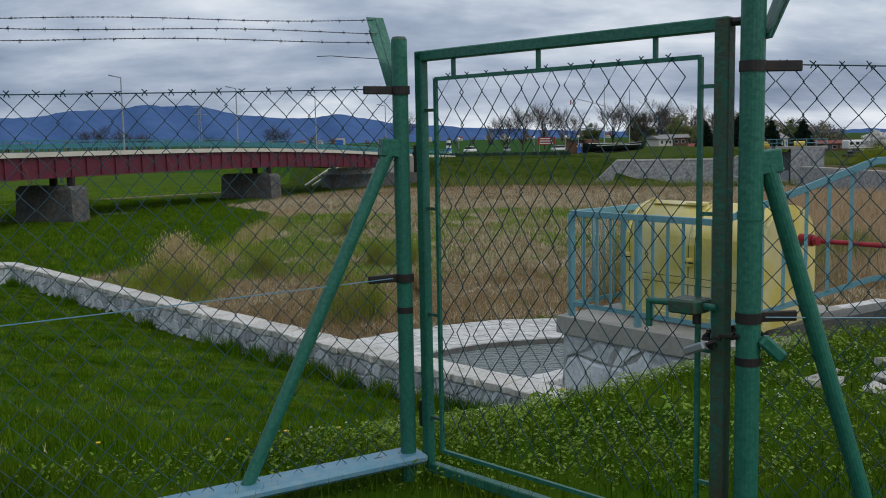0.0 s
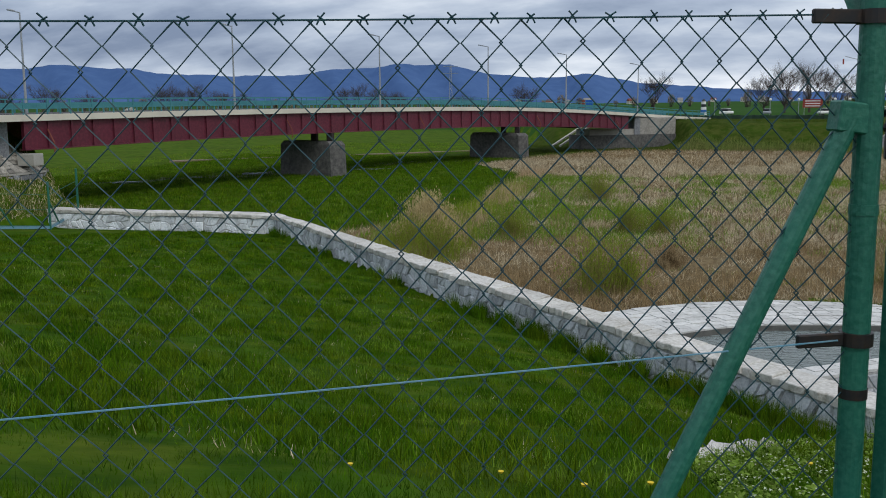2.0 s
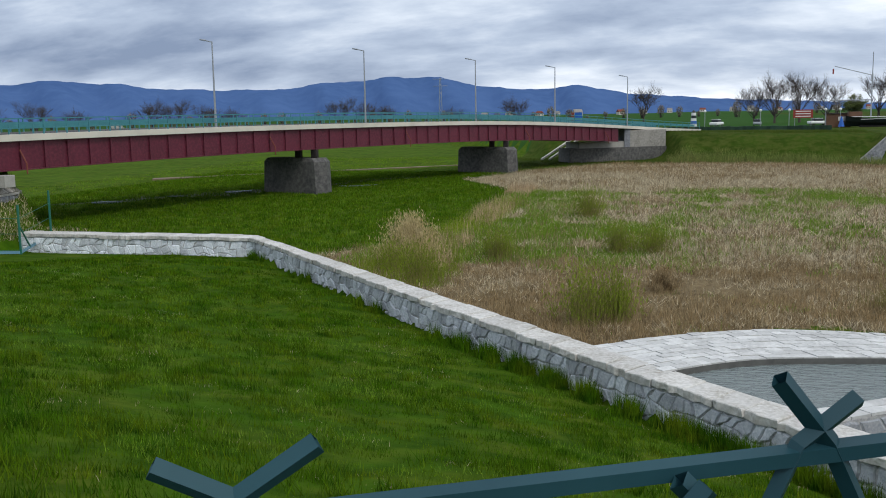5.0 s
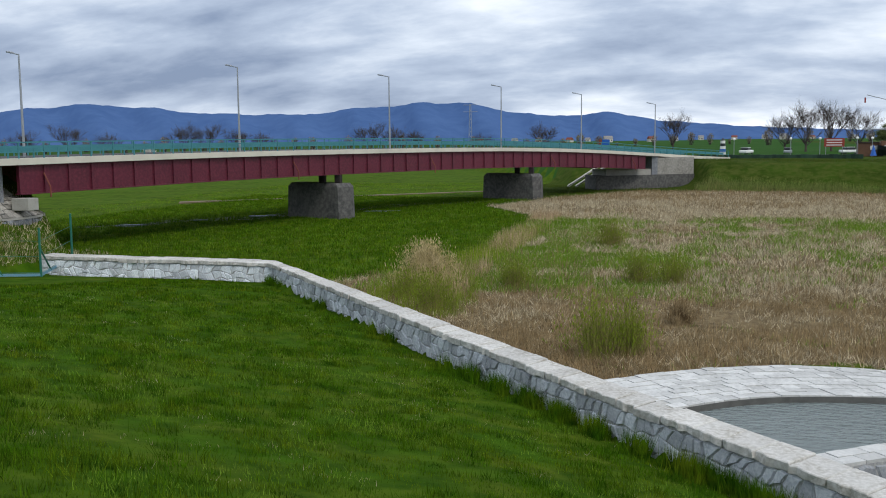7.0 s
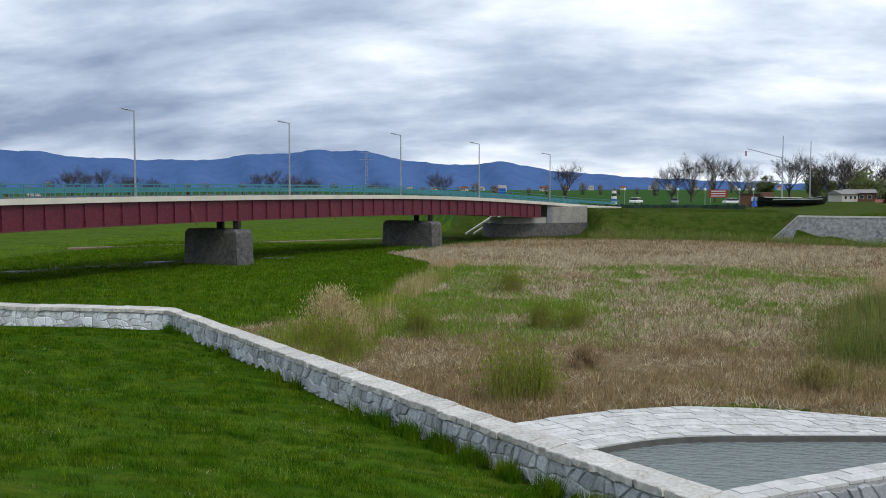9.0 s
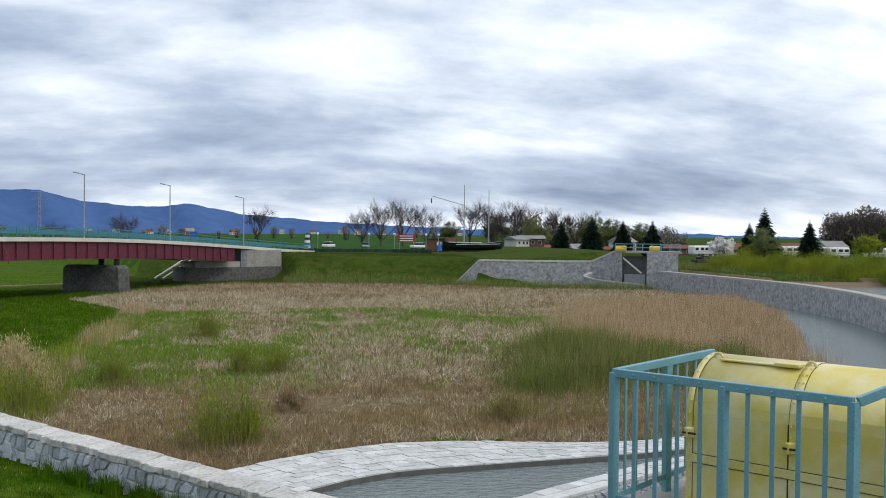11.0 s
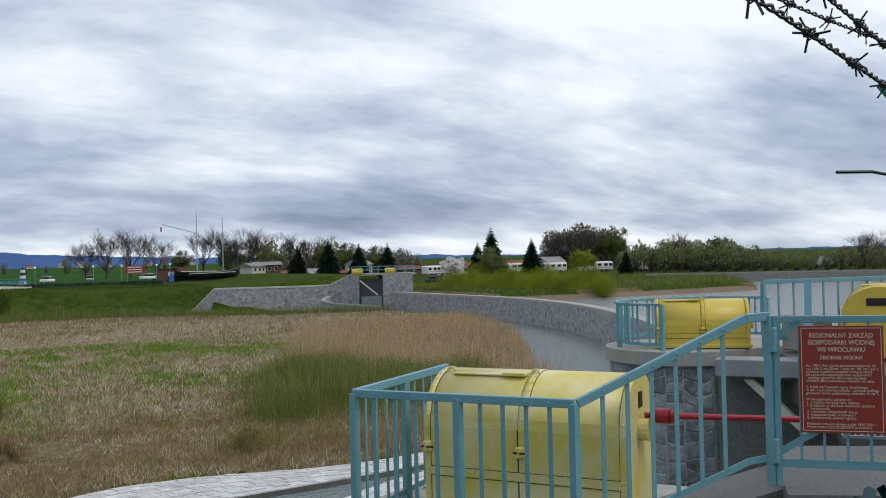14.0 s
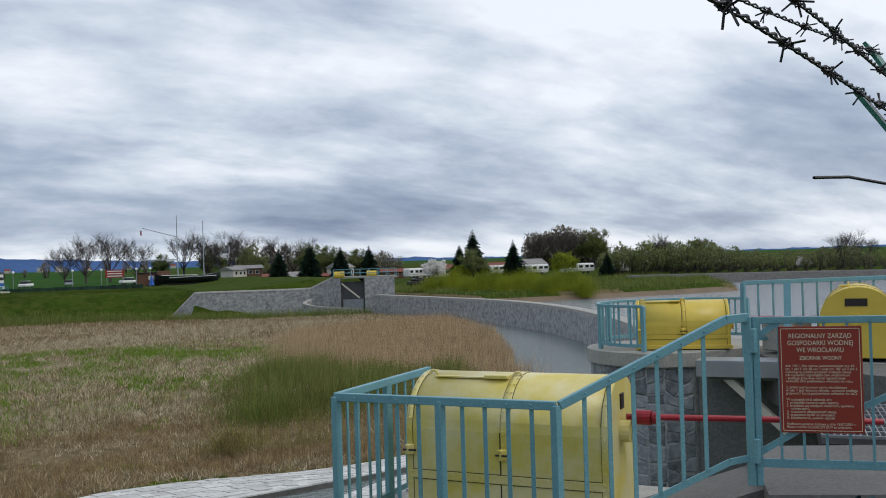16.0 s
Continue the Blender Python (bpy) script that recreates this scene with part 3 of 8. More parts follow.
def coping(front, back_, z, thick, step, parent, over=0.09):
    """Cross slabs along a wall top, each a piece of its own."""
    a = np.asarray(front, float)
    b = np.asarray(back_, float)
    n = 400
    fa, fb = resample(a, np.linalg.norm(np.diff(a, axis=0), axis=1).sum() / n), resample(b, np.linalg.norm(np.diff(b, axis=0), axis=1).sum() / n)
    m = min(len(fa), len(fb))
    fa, fb = fa[:m], fb[:m]
    total = np.linalg.norm(np.diff(fa, axis=0), axis=1).sum()
    s, cuts = 0.0, [0]
    while s < total:
        s += step * RNG.uniform(0.75, 1.3)
        cuts.append(min(m - 1, int(s / total * (m - 1))))
    for i, j in zip(cuts[:-1], cuts[1:]):
        if j <= i:
            continue
        p0, p1, q0, q1 = fa[i], fa[j], fb[i], fb[j]
        along = (p1 - p0) / (np.linalg.norm(p1 - p0) + 1e-9)
        gap = along * 0.016
        out = (p0 - q0) / (np.linalg.norm(p0 - q0) + 1e-9) * over
        t = z + RNG.uniform(-0.02, 0.025)
        rough = [p0 + gap + (p1 - p0 - 2 * gap) * u + out * RNG.uniform(0.55, 1.75) for u in (0, 0.2, 0.42, 0.6, 0.8, 1)]
        bm = prism(rough + [q1 - gap - out, q0 + gap - out], t - thick * RNG.uniform(0.85, 1.1), t)
        for vert in bm.verts:
            low = vert.co.z < t - 0.05
            vert.co += Vector((RNG.uniform(-.02, .02), RNG.uniform(-.02, .02), RNG.uniform(-.02, .02))) * (1.4 if low else 0.6)
        bmesh.ops.bevel(bm, geom=[e for e in bm.edges if e.verts[0].co.z > t - 0.05 and e.verts[1].co.z > t - 0.05], offset=0.022, segments=1, affect="EDGES")
        part("coping_stone", bm, COPING, parent)


def stones_on(p0, p1, z0, z1, cell, depth, join=None, parent=None):
    """Rough many-sided stones laid on an upright face from p0 to p1."""
    p0, p1 = Vector((*p0, 0)), Vector((*p1, 0))
    along = (p1 - p0).normalized()
    out = Vector((along.y, -along.x, 0))
    length = (p1 - p0).length
    rows = max(1, round((z1 - z0) / cell))
    cols = max(1, round(length / cell))
    grid = {}
    for r in range(rows + 1):
        for c in range(cols + 1):
            x = c / cols * length + (RNG.uniform(-.42, .42) * cell + (r % 2 - 0.5) * 0.5 * cell if 0 < c < cols else 0)
            zc = z0 + r / rows * (z1 - z0) + (RNG.uniform(-.42, .42) * cell if 0 < r < rows else 0)
            grid[r, c] = (x, zc)
    for r in range(rows):
        for c in range(cols):
            ring = [grid[r, c], grid[r, c + 1], grid[r + 1, c + 1], grid[r + 1, c]]
            mx, mz = sum(q[0] for q in ring) / 4, sum(q[1] for q in ring) / 4
            pts = []
            for k in range(4):
                q, w = ring[k], ring[(k + 1) % 4]
                pts.append(q)
                bulge = RNG.uniform(-0.13, 0.13) * cell
                pts.append(((q[0] + w[0]) / 2 + bulge, (q[1] + w[1]) / 2 - bulge))
            shrink = RNG.uniform(0.86, 0.93)
            dd = depth * RNG.uniform(0.5, 1.3)
            lo = [p0 + along * (mx + (q[0] - mx) * shrink * 1.04) + Vector((0, 0, mz + (q[1] - mz) * shrink * 1.04)) for q in pts]
            hi = [p0 + along * (mx + (q[0] - mx) * shrink * 0.86) + Vector((0, 0, mz + (q[1] - mz) * shrink * 0.86)) + out * dd for q in pts]
            if join is not None:
                base = len(join[0])
                join[0].extend([tuple(q) for q in lo + hi])
                join[1].append(tuple(base + 8 + k for k in range(8)))
                join[1].extend((base + k, base + (k + 1) % 8, base + 8 + (k + 1) % 8, base + 8 + k) for k in range(8))
            else:
                me = mesh_from("stone", lo + hi, [tuple(8 + k for k in range(8))] + [(k, (k + 1) % 8, 8 + (k + 1) % 8, 8 + k) for k in range(8)])
                part("stone", me, STONE, parent)


def stone_mesh(name, join, parent, label="", mat=STONE):
    ob = part(name, mesh_from(name, join[0], join[1]), mat, parent, label)
    return tagged(ob, kind="stuff")


wall = thing("retaining_wall", "low rubble-stone retaining wall with pale granite coping", "wall", at=(-3.6, 30.9, -6), kind="structure")
part("wall_core", ribbon(WALL_FRONT, WALL_BACK, -7.2, -5.18), WALLMORTAR, wall)
left_far = ([], [])
stones_on(WALL_FRONT[0], WALL_FRONT[1], -6.45, -5.24, 0.36, 0.05, join=left_far)
stone_mesh("far_stones", left_far, wall)
near_stones = ([], [])
stones_on(WALL_FRONT[1], WALL_FRONT[2], -6.45, -5.24, 0.36, 0.055, join=near_stones)
stones_on(WALL_FRONT[4], WALL_FRONT[5], -6.45, -5.24, 0.36, 0.055, join=near_stones)
inner = ([], [])
stones_on(WALL_BACK[5], WALL_BACK[4], -6.9, -5.21, 0.42, 0.05, join=inner)
stone_mesh("middle_stones", near_stones, wall)
stone_mesh("inner_stones", inner, wall)

# second kerb wall, between the channel and the stilling pool
K2A, K2B = [(1.9, 26.1), (3.5, 27.3), (9.3, 31.2), (13.6, 33.1), (17.0, 35.2)], [(2.4, 25.5), (4.1, 26.7), (9.9, 30.5), (14.2, 32.4), (17.6, 34.5)]
kerb = thing("pool_wall", "stone wall with paved top between channel and pool", "wall", at=(5, 28, -6), kind="structure")
part("wall_core", ribbon(K2B, K2A, -7.2, -5.1), WALLMORTAR, kerb)
js = ([], [])
for a_, b_ in zip(K2B[:-1], K2B[1:]):
    stones_on(a_, b_, -6.9, -5.14, 0.42, 0.05, join=js)
stone_mesh("face_stones", js, kerb)


def paving(out_line, in_line, z_out, z_in, across, step, parent, name="paver"):
    """Courses of setts between two lines."""
    n = 300
    a = resample(out_line, 0.05)
    b = resample(in_line, 0.05)
    ia = np.linspace(0, len(a) - 1, n)
    ib = np.linspace(0, len(b) - 1, n)
    a = np.stack([np.interp(ia, np.arange(len(a)), a[:, k]) for k in range(2)], 1)
    b = np.stack([np.interp(ib, np.arange(len(b)), b[:, k]) for k in range(2)], 1)
    length = np.linalg.norm(np.diff((a + b) / 2, axis=0), axis=1).sum()
    for r in range(across):
        s = RNG.uniform(0, step) - step
        while s < length:
            e = s + step * RNG.uniform(0.7, 1.35)
            i0, i1 = (np.clip(v / length * (n - 1), 0, n - 1) for v in (s, e))
            if i1 - i0 > 0.5:
                def at(i, f):
                    k = int(min(i, n - 2))
                    w = i - k
                    p = (a[k] * (1 - w) + a[k + 1] * w) * (1 - f) + (b[k] * (1 - w) + b[k + 1] * w) * f
                    return Vector((p[0], p[1], z_out * (1 - f) + z_in * f))
                f0, f1 = (r + 0.03 + RNG.uniform(0, .02)) / across, (r + 0.97 - RNG.uniform(0, .02)) / across
                g = 0.01 / length * n
                lift = Vector((0, 0, RNG.uniform(-0.012, 0.016)))
                top = [at(i0 + g, f0) + lift, at(i1 - g, f0) + lift, at(i1 - g, f1) + lift, at(i0 + g, f1) + lift]
                low = [q - Vector((0, 0, 0.07)) for q in top]
                me = mesh_from(name, low + top, [(4, 5, 6, 7), (0, 1, 5, 4), (1, 2, 6, 5), (2, 3, 7, 6), (3, 0, 4, 7)])
                part(name, me, PAVER, parent)
            s = e


apron = thing("paved_bank", "pale granite-paved bank curving round the channel", "paving", at=(2, 33, -5.3), kind="structure")
part("bed", ribbon(KERB_IN, KERB_OUT, -6.6, -5.06), MORTAR, apron)

# ---- bridge ----
EDGE = smooth([(-47.0, 40.0, 0.72), (-44.6, 50.0, 0.80), (-42.7, 60.0, 0.88), (-38.3, 79.1, 1.00), (-31.3, 96.5, 1.02), (-23.7, 115.5, 0.95), (-16.4, 131.6, 0.55), (-8.0, 148.7, -0.30), (-3.0, 158.5, -0.85), (3, 170, -1.35)], 2)
EDGE = resample(EDGE, 2.0)
TANG = np.gradient(EDGE[:, :2], axis=0)
TANG /= np.linalg.norm(TANG, axis=1, keepdims=True)
SIDE = np.stack([-TANG[:, 1], TANG[:, 0]], 1)


def sweep(profile, i0=0, i1=None, bm=None):
    """Profile of (metres to the far side, height) carried along the bridge edge."""
    bm = bm or bmesh.new()
    rings = []
    for k in range(i0, len(EDGE) if i1 is None else i1):
        rings.append([bm.verts.new((EDGE[k, 0] + SIDE[k, 0] * o, EDGE[k, 1] + SIDE[k, 1] * o, EDGE[k, 2] + h)) for o, h in profile])
    for r0, r1 in zip(rings[:-1], rings[1:]):
        for q in range(len(profile)):
            w = (q + 1) % len(profile)
            bm.faces.new((r0[q], r0[w], r1[w], r1[q]))
    bm.faces.new(rings[0])
    bm.faces.new(rings[-1][::-1])
    bmesh.ops.recalc_face_normals(bm, faces=bm.faces)
    return bm


def at_edge(k, o, h):
    return (EDGE[k, 0] + SIDE[k, 0] * o, EDGE[k, 1] + SIDE[k, 1] * o, EDGE[k, 2] + h)


I0 = int(np.argmin(np.abs(EDGE[:, 1] - 57.5)))
I1 = int(np.argmin(np.abs(EDGE[:, 1] - 149.0)))
bridge = thing("bridge", "curved road bridge with crimson plate girder and teal railings", "bridge", at=(-31, 96, -5.5), kind="structure")
part("deck", sweep([(0.0, -0.42), (9.5, -0.42), (9.5, 0.0), (0.0, 0.0)], 0), CREAM, bridge, "cream concrete deck edge")
part("roadway", sweep([(1.4, 0.005), (8.3, 0.005), (8.3, 0.03), (1.4, 0.03)], 0), ASPHALT, bridge)
for o in (0.35, 8.6):
    part("girder", sweep([(o, -2.3), (o + 0.25, -2.3), (o + 0.25, -0.43), (o, -0.43)], I0, I1), GIRDER, bridge, "crimson painted plate girder")
    part("girder_flange", sweep([(o - 0.16, -2.36), (o + 0.42, -2.36), (o + 0.42, -2.305), (o - 0.16, -2.305)], I0, I1), GIRDER, bridge)
for k in range(I0, I1 - 1):
    d_ = Vector((TANG[k, 0], TANG[k, 1], 0))
    part("stiffener", bar(at_edge(k, 0.25, -2.29), at_edge(k, 0.25, -0.44), 0.05, 0.16, up=d_), GIRDER, bridge)
for o, rails in ((0.25, (1.05, 0.72, 0.42)), (1.25, (0.72, 0.55)), (8.3, (0.72, 0.55)), (9.3, (1.05, 0.72, 0.42))):
    for h in rails:
        thick = 0.12 if len(rails) == 2 else 0.05
        part("rail", sweep([(o, h - thick), (o + 0.06, h - thick), (o + 0.06, h + thick * 0.4), (o, h + thick * 0.4)], 0), TEAL, bridge)
    posts = bmesh.new()
    for k in range(0, len(EDGE)):
        add_box(posts, at_edge(k, o + 0.03, rails[0] / 2), (0.08, 0.08, rails[0]))
    tagged(part("rail_posts", posts, TEAL, bridge), kind="stuff")
for k in (I0 + 1, I0 + 14, I0 + 24, I0 + 36, I1 - 3):
    pb = bmesh.new()
    p_ = Vector(at_edge(k, 0.2, -1.0))
    add_rod(pb, p_ + Vector((0, -0.2, 0)), p_ + Vector((0.5, -0.25, -0.9)), 0.05, 6)
    add_rod(pb, p_ + Vector((0.5, -0.25, -0.9)), p_ + Vector((0.5, -0.25, -1.6)), 0.05, 6)
    part("drain_pipe", pb, ROOFRED, bridge, "orange-brown drain pipe")


def bridge_pier(k, length, wide, top, label):
    c0, c1 = Vector(at_edge(k, -0.4, 0)), Vector(at_edge(k, length, 0))
    along = (c1 - c0).normalized()
    x = Vector((TANG[k, 0], TANG[k, 1], 0)) * wide / 2
    base = thing("bridge_pier", label, "pier", "bridge piers", at=(c0.x, c0.y, -6.2), kind="structure")
    nose = along * -0.5
    ring = [c0 - x, c0 + nose, c0 + x, c1 + x, c1 - nose, c1 - x]
    bm = bmesh.new()
    lo = [bm.verts.new((q.x + (q.x - (c0.x + c1.x) / 2) * 0.04, q.y, -6.2)) for q in ring]
    mid_ = [bm.verts.new((q.x, q.y, top - 0.35)) for q in ring]
    hi = [bm.verts.new(((q - (c0 + c1) / 2) * 0.9 + (c0 + c1) / 2).to_tuple()[:2] + (top,)) for q in ring]
    for r0, r1 in ((lo, mid_), (mid_, hi)):
        for i in range(6):
            bm.faces.new((r0[i], r0[(i + 1) % 6], r1[(i + 1) % 6], r1[i]))
    bm.faces.new(hi)
    bmesh.ops.recalc_face_normals(bm, faces=bm.faces)
    part("pier_body", bm, PIERSTONE, base)
    for o in (0.5, 2.6):
        q = Vector(at_edge(k, o, 0))
        part("bearing", box((q.x, q.y, (top + EDGE[k, 2] - 2.36) / 2), (0.6, 0.6, EDGE[k, 2] - 2.36 - top), bevel=0.05), LOCK, base)


KP1 = int(np.argmin(np.abs(EDGE[:, 1] - 90.9)))
KP2 = int(np.argmin(np.abs(EDGE[:, 1] - 121.5)))
bridge_pier(KP1, 6.2, 2.2, -2.15, "dark weathered masonry bridge pier in the wet meadow")
bridge_pier(KP2, 7.0, 2.2, -2.35, "dark weathered masonry bridge pier beside the sedge")

LAMPS_AT = [(-46.5, 62.0), (-38.7, 79.1), (-30.9, 95.8), (-23.9, 116.0), (-16.5, 131.5), (-8.0, 148.7)]


def street_lamp(i):
    x, y = LAMPS_AT[i]
    k = int(np.argmin(np.hypot(EDGE[:, 0] - x, EDGE[:, 1] - y)))
    p = Vector((x, y, float(EDGE[k, 2])))
    lamp = thing("street_lamp", "tall grey steel street lamp on the bridge edge", "street lamp", "bridge lamps", at=p)
    out = Vector((-0.75, 0.25, 0)).normalized()
    part("pole", rod(p, p + Vector((0, 0, 7.1)), 0.10, 8, 0.055), GALV, lamp)
    part("arm", rod(p + Vector((0, 0, 7.05)), p + out * 0.9 + Vector((0, 0, 7.25)), 0.045, 6), GALV, lamp)
    part("lamp_head", bar(p + out * 0.7 + Vector((0, 0, 7.22)), p + out * 1.35 + Vector((0, 0, 7.34)), 0.26, 0.13, 0.04), GALV, lamp)


for i in range(6):
    street_lamp(i)

ab = thing("bridge_abutment", "old stone abutment with pale wing wall at the far bank", "abutment", at=(-10, 148, -5.5), kind="structure")
part("footing", prism([(-15.8, 143.2), (-7.6, 149.4), (-2.4, 153.4), (-4.5, 157), (-18, 148)], -6.2, -3.45), PIERSTONE, ab)
part("bearing_wall", prism([(-14.6, 144.6), (-8.2, 149.6), (-10, 153), (-17, 148.5)], -3.45, -2.6), CONCRETE, ab)
part("wing_wall", prism([(-8.4, 149.2), (-7.6, 149.7), (-8.6, 156), (-10, 155)], -3.44, -0.75), DARKSTONE, ab)
part("stone_cone", prism([(-7.6, 149.8), (-2.5, 153.6), (-2.6, 158), (-9, 157)], -3.44, -1.0), CONESTONE, ab)
ab2 = thing("bridge_abutment", "rubble-stone abutment cone with a round foot wall under the near bridge end", "abutment", at=(-48, 57, -5.5), kind="structure")
CONE = Vector((-48.3, 57.6, 0))


def cone_at(ang, r, z):
    return Vector((CONE.x + r * math.cos(ang), CONE.y + r * math.sin(ang), z))


bm = bmesh.new()
rings = []
for r, z in ((5.2, -6.4), (5.2, -2.98), (5.1, -2.95), (1.1, 0.06), (0.2, 0.1)):
    rings.append([bm.verts.new(cone_at(2 * math.pi * i / 28, r, z)) for i in range(28)])
for r0, r1 in zip(rings[:-1], rings[1:]):
    for i in range(28):
        bm.faces.new((r0[i], r0[(i + 1) % 28], r1[(i + 1) % 28], r1[i]))
bm.faces.new(rings[-1])
part("cone_core", bm, MORTAR, ab2)


def cone_stones(r0, z0, r1, z1, rows, lift):
    """Uneven stones over a ring of the cone, between two radii and heights."""
    verts, faces = [], []
    for k in range(rows):
        cols = int(4.0 * (r0 + (r1 - r0) * k / rows) / 0.42)
        for c in range(cols):
            a0, a1 = -2.5 + 4.0 * c / cols, -2.5 + 4.0 * (c + 1) / cols
            ring = []
            for aa, kk in ((a0, k), (a1, k), (a1, k + 1), (a0, k + 1)):
                u = (kk + RNG.uniform(-.22, .22)) / rows
                ring.append(cone_at(aa + (k % 2) * 0.04 + RNG.uniform(-.2, .2) * (a1 - a0), r0 + (r1 - r0) * u + 0.01, z0 + (z1 - z0) * u))
            mid_ = sum(ring, Vector()) / 4
            out = (mid_ - Vector((CONE.x, CONE.y, mid_.z - 1.2))).normalized() * lift * RNG.uniform(0.6, 1.5)
            base = len(verts)
            verts.extend([mid_ + (q - mid_) * 0.95 for q in ring] + [mid_ + (q - mid_) * 0.80 + out for q in ring])
            faces.append(tuple(base + 4 + i for i in range(4)))
            faces.extend((base + i, base + (i + 1) % 4, base + 4 + (i + 1) % 4, base + 4 + i) for i in range(4))
    return verts, faces


stone_mesh("cone_stones", cone_stones(5.08, -2.92, 1.0, 0.12, 12, 0.06), ab2, mat=CONESTONE)
stone_mesh("foot_stones", cone_stones(5.2, -5.6, 5.2, -3.1, 7, 0.05), ab2, mat=DARKSTONE)
part("foot_ledge", prism([cone_at(2 * math.pi * i / 36, 5.28, 0).to_tuple()[:2] for i in range(36)], -3.06, -2.94), CONCRETE, ab2)
part("back_wall", prism([(-44.4, 57.2), (-52.5, 59.6), (-54, 54), (-46, 55.5)], -6, EDGE[I0, 2] - 0.45), DARKSTONE, ab2)
part("bearing_block", box((-43.1, 57.6, -2.1), (1.3, 1.0, 0.8), bevel=0.03), CONCRETE, ab2)

# ---- wire fence and gate ----
POST_A = Vector((-0.225, 4.46, 0))
GATE_L = Vector((-0.155, 4.50, 0))
GATE_R = Vector((0.80, 3.53, 0))
POST_B = Vector((0.845, 3.465, 0))
LEFT_END = POST_A + Vector((-0.9015, -0.4327, 0)) * 5.0
RIGHT_END = POST_B + Vector((0.97, 0.10, 0)) * 4.0
TOP = 1.655


def zigzag(a, b, z0, z1, pitch, rise, sag=0.0, jitter=0.004):
    """The bent wires of chain-link, hung from a to b."""
    a, b = Vector(a), Vector(b)
    along = (b - a).normalized()
    length = (b - a).length
    out = Vector((along.y, -along.x, 0))
    paths = []
    rng = random.Random(3)
    n = int(length / (pitch / 2))
    for i in range(n):
        base = i * pitch / 2
        pts = []
        rows = int((z1 - z0) / (rise / 2))
        lean = rng.uniform(-1, 1) * jitter
        for r in range(rows + 1):
            z = z1 - r * rise / 2
            side = 0.25 if (r + i) % 2 else -0.25
            x = base + side * pitch * 1.04 + lean + rng.uniform(-1, 1) * jitter * 0.6
            droop = sag * math.sin(math.pi * min(1, max(0, x / length)))
            wave = 0.012 * math.sin(x * 5.1) * math.sin(z * 3.0)
            pts.append(a + along * x + out * ((0.002 if side > 0 else -0.002) + wave) + Vector((0, 0, z - droop)))
        paths.append([tuple(p) for p in pts])
    return paths


def knots(a, b, z, pitch, sag):
    a, b = Vector(a), Vector(b)
    along = (b - a).normalized()
    length = (b - a).length
    paths = []
    rng = random.Random(5)
    for i in range(int(length / pitch)):
        x = (i + 0.5) * pitch + rng.uniform(-.006, .006)
        p = a + along * x + Vector((0, 0, z - sag * math.sin(math.pi * x / length)))
        for s in (-1, 1):
            paths.append([tuple(p + along * s * 0.009 - Vector((0, 0, 0.010))), tuple(p + along * s * 0.003 + Vector((0, 0, 0.002))), tuple(p - along * s * (0.007 + rng.uniform(0, .006)) + Vector((0, 0.0, 0.008 + rng.uniform(0, .007))))])
    return paths


def wire_line(a, b, r, sag=0.0, n=24, wob=0.0):
    a, b = Vector(a), Vector(b)
    return [tuple(a.lerp(b, t) - Vector((0, 0, sag * math.sin(math.pi * t) + wob * math.sin(t * 31)))) for t in np.linspace(0, 1, n)]


def barbed(a, b, sag, seed):
    """Two twisted strands with four-point barbs."""
    a, b = Vector(a), Vector(b)
    along = (b - a).normalized()
    side = Vector((along.y, -along.x, 0))
    length = (b - a).length
    rng = random.Random(seed)
    strands = [[], []]
    n = int(length / 0.006)
    for i in range(n + 1):
        t = i / n
        c = a.lerp(b, t) - Vector((0, 0, sag * math.sin(math.pi * t) + 0.006 * math.sin(t * 23 + seed)))
        ph = i * 1.1
        for k in (0, 1):
            strands[k].append(tuple(c + (side * math.cos(ph + k * math.pi) + Vector((0, 0, 1)) * math.sin(ph + k * math.pi)) * 0.0013))
    barbs = []
    x = 0.05
    while x < length - 0.02:
        t = x / length
        c = a.lerp(b, t) - Vector((0, 0, sag * math.sin(math.pi * t) + 0.006 * math.sin(t * 23 + seed)))
        for k in range(4):
            ang = rng.uniform(0, 6.28)
            d = (side * math.cos(ang) + Vector((0, 0, 1)) * math.sin(ang) + along * rng.uniform(-.5, .5)).normalized()
            barbs.append([tuple(c - along * 0.004), tuple(c + along * 0.003 * (k - 1.5)), tuple(c + d * 0.0105)])
        curl = [tuple(c + along * (u - 0.5) * 0.012 + (side * math.cos(u * 19) + Vector((0, 0, 1)) * math.sin(u * 19)) * 0.0035) for u in np.linspace(0, 1, 12)]
        barbs.append(curl)
        x += 0.10 * rng.uniform(0.85, 1.15)
    return strands, barbs


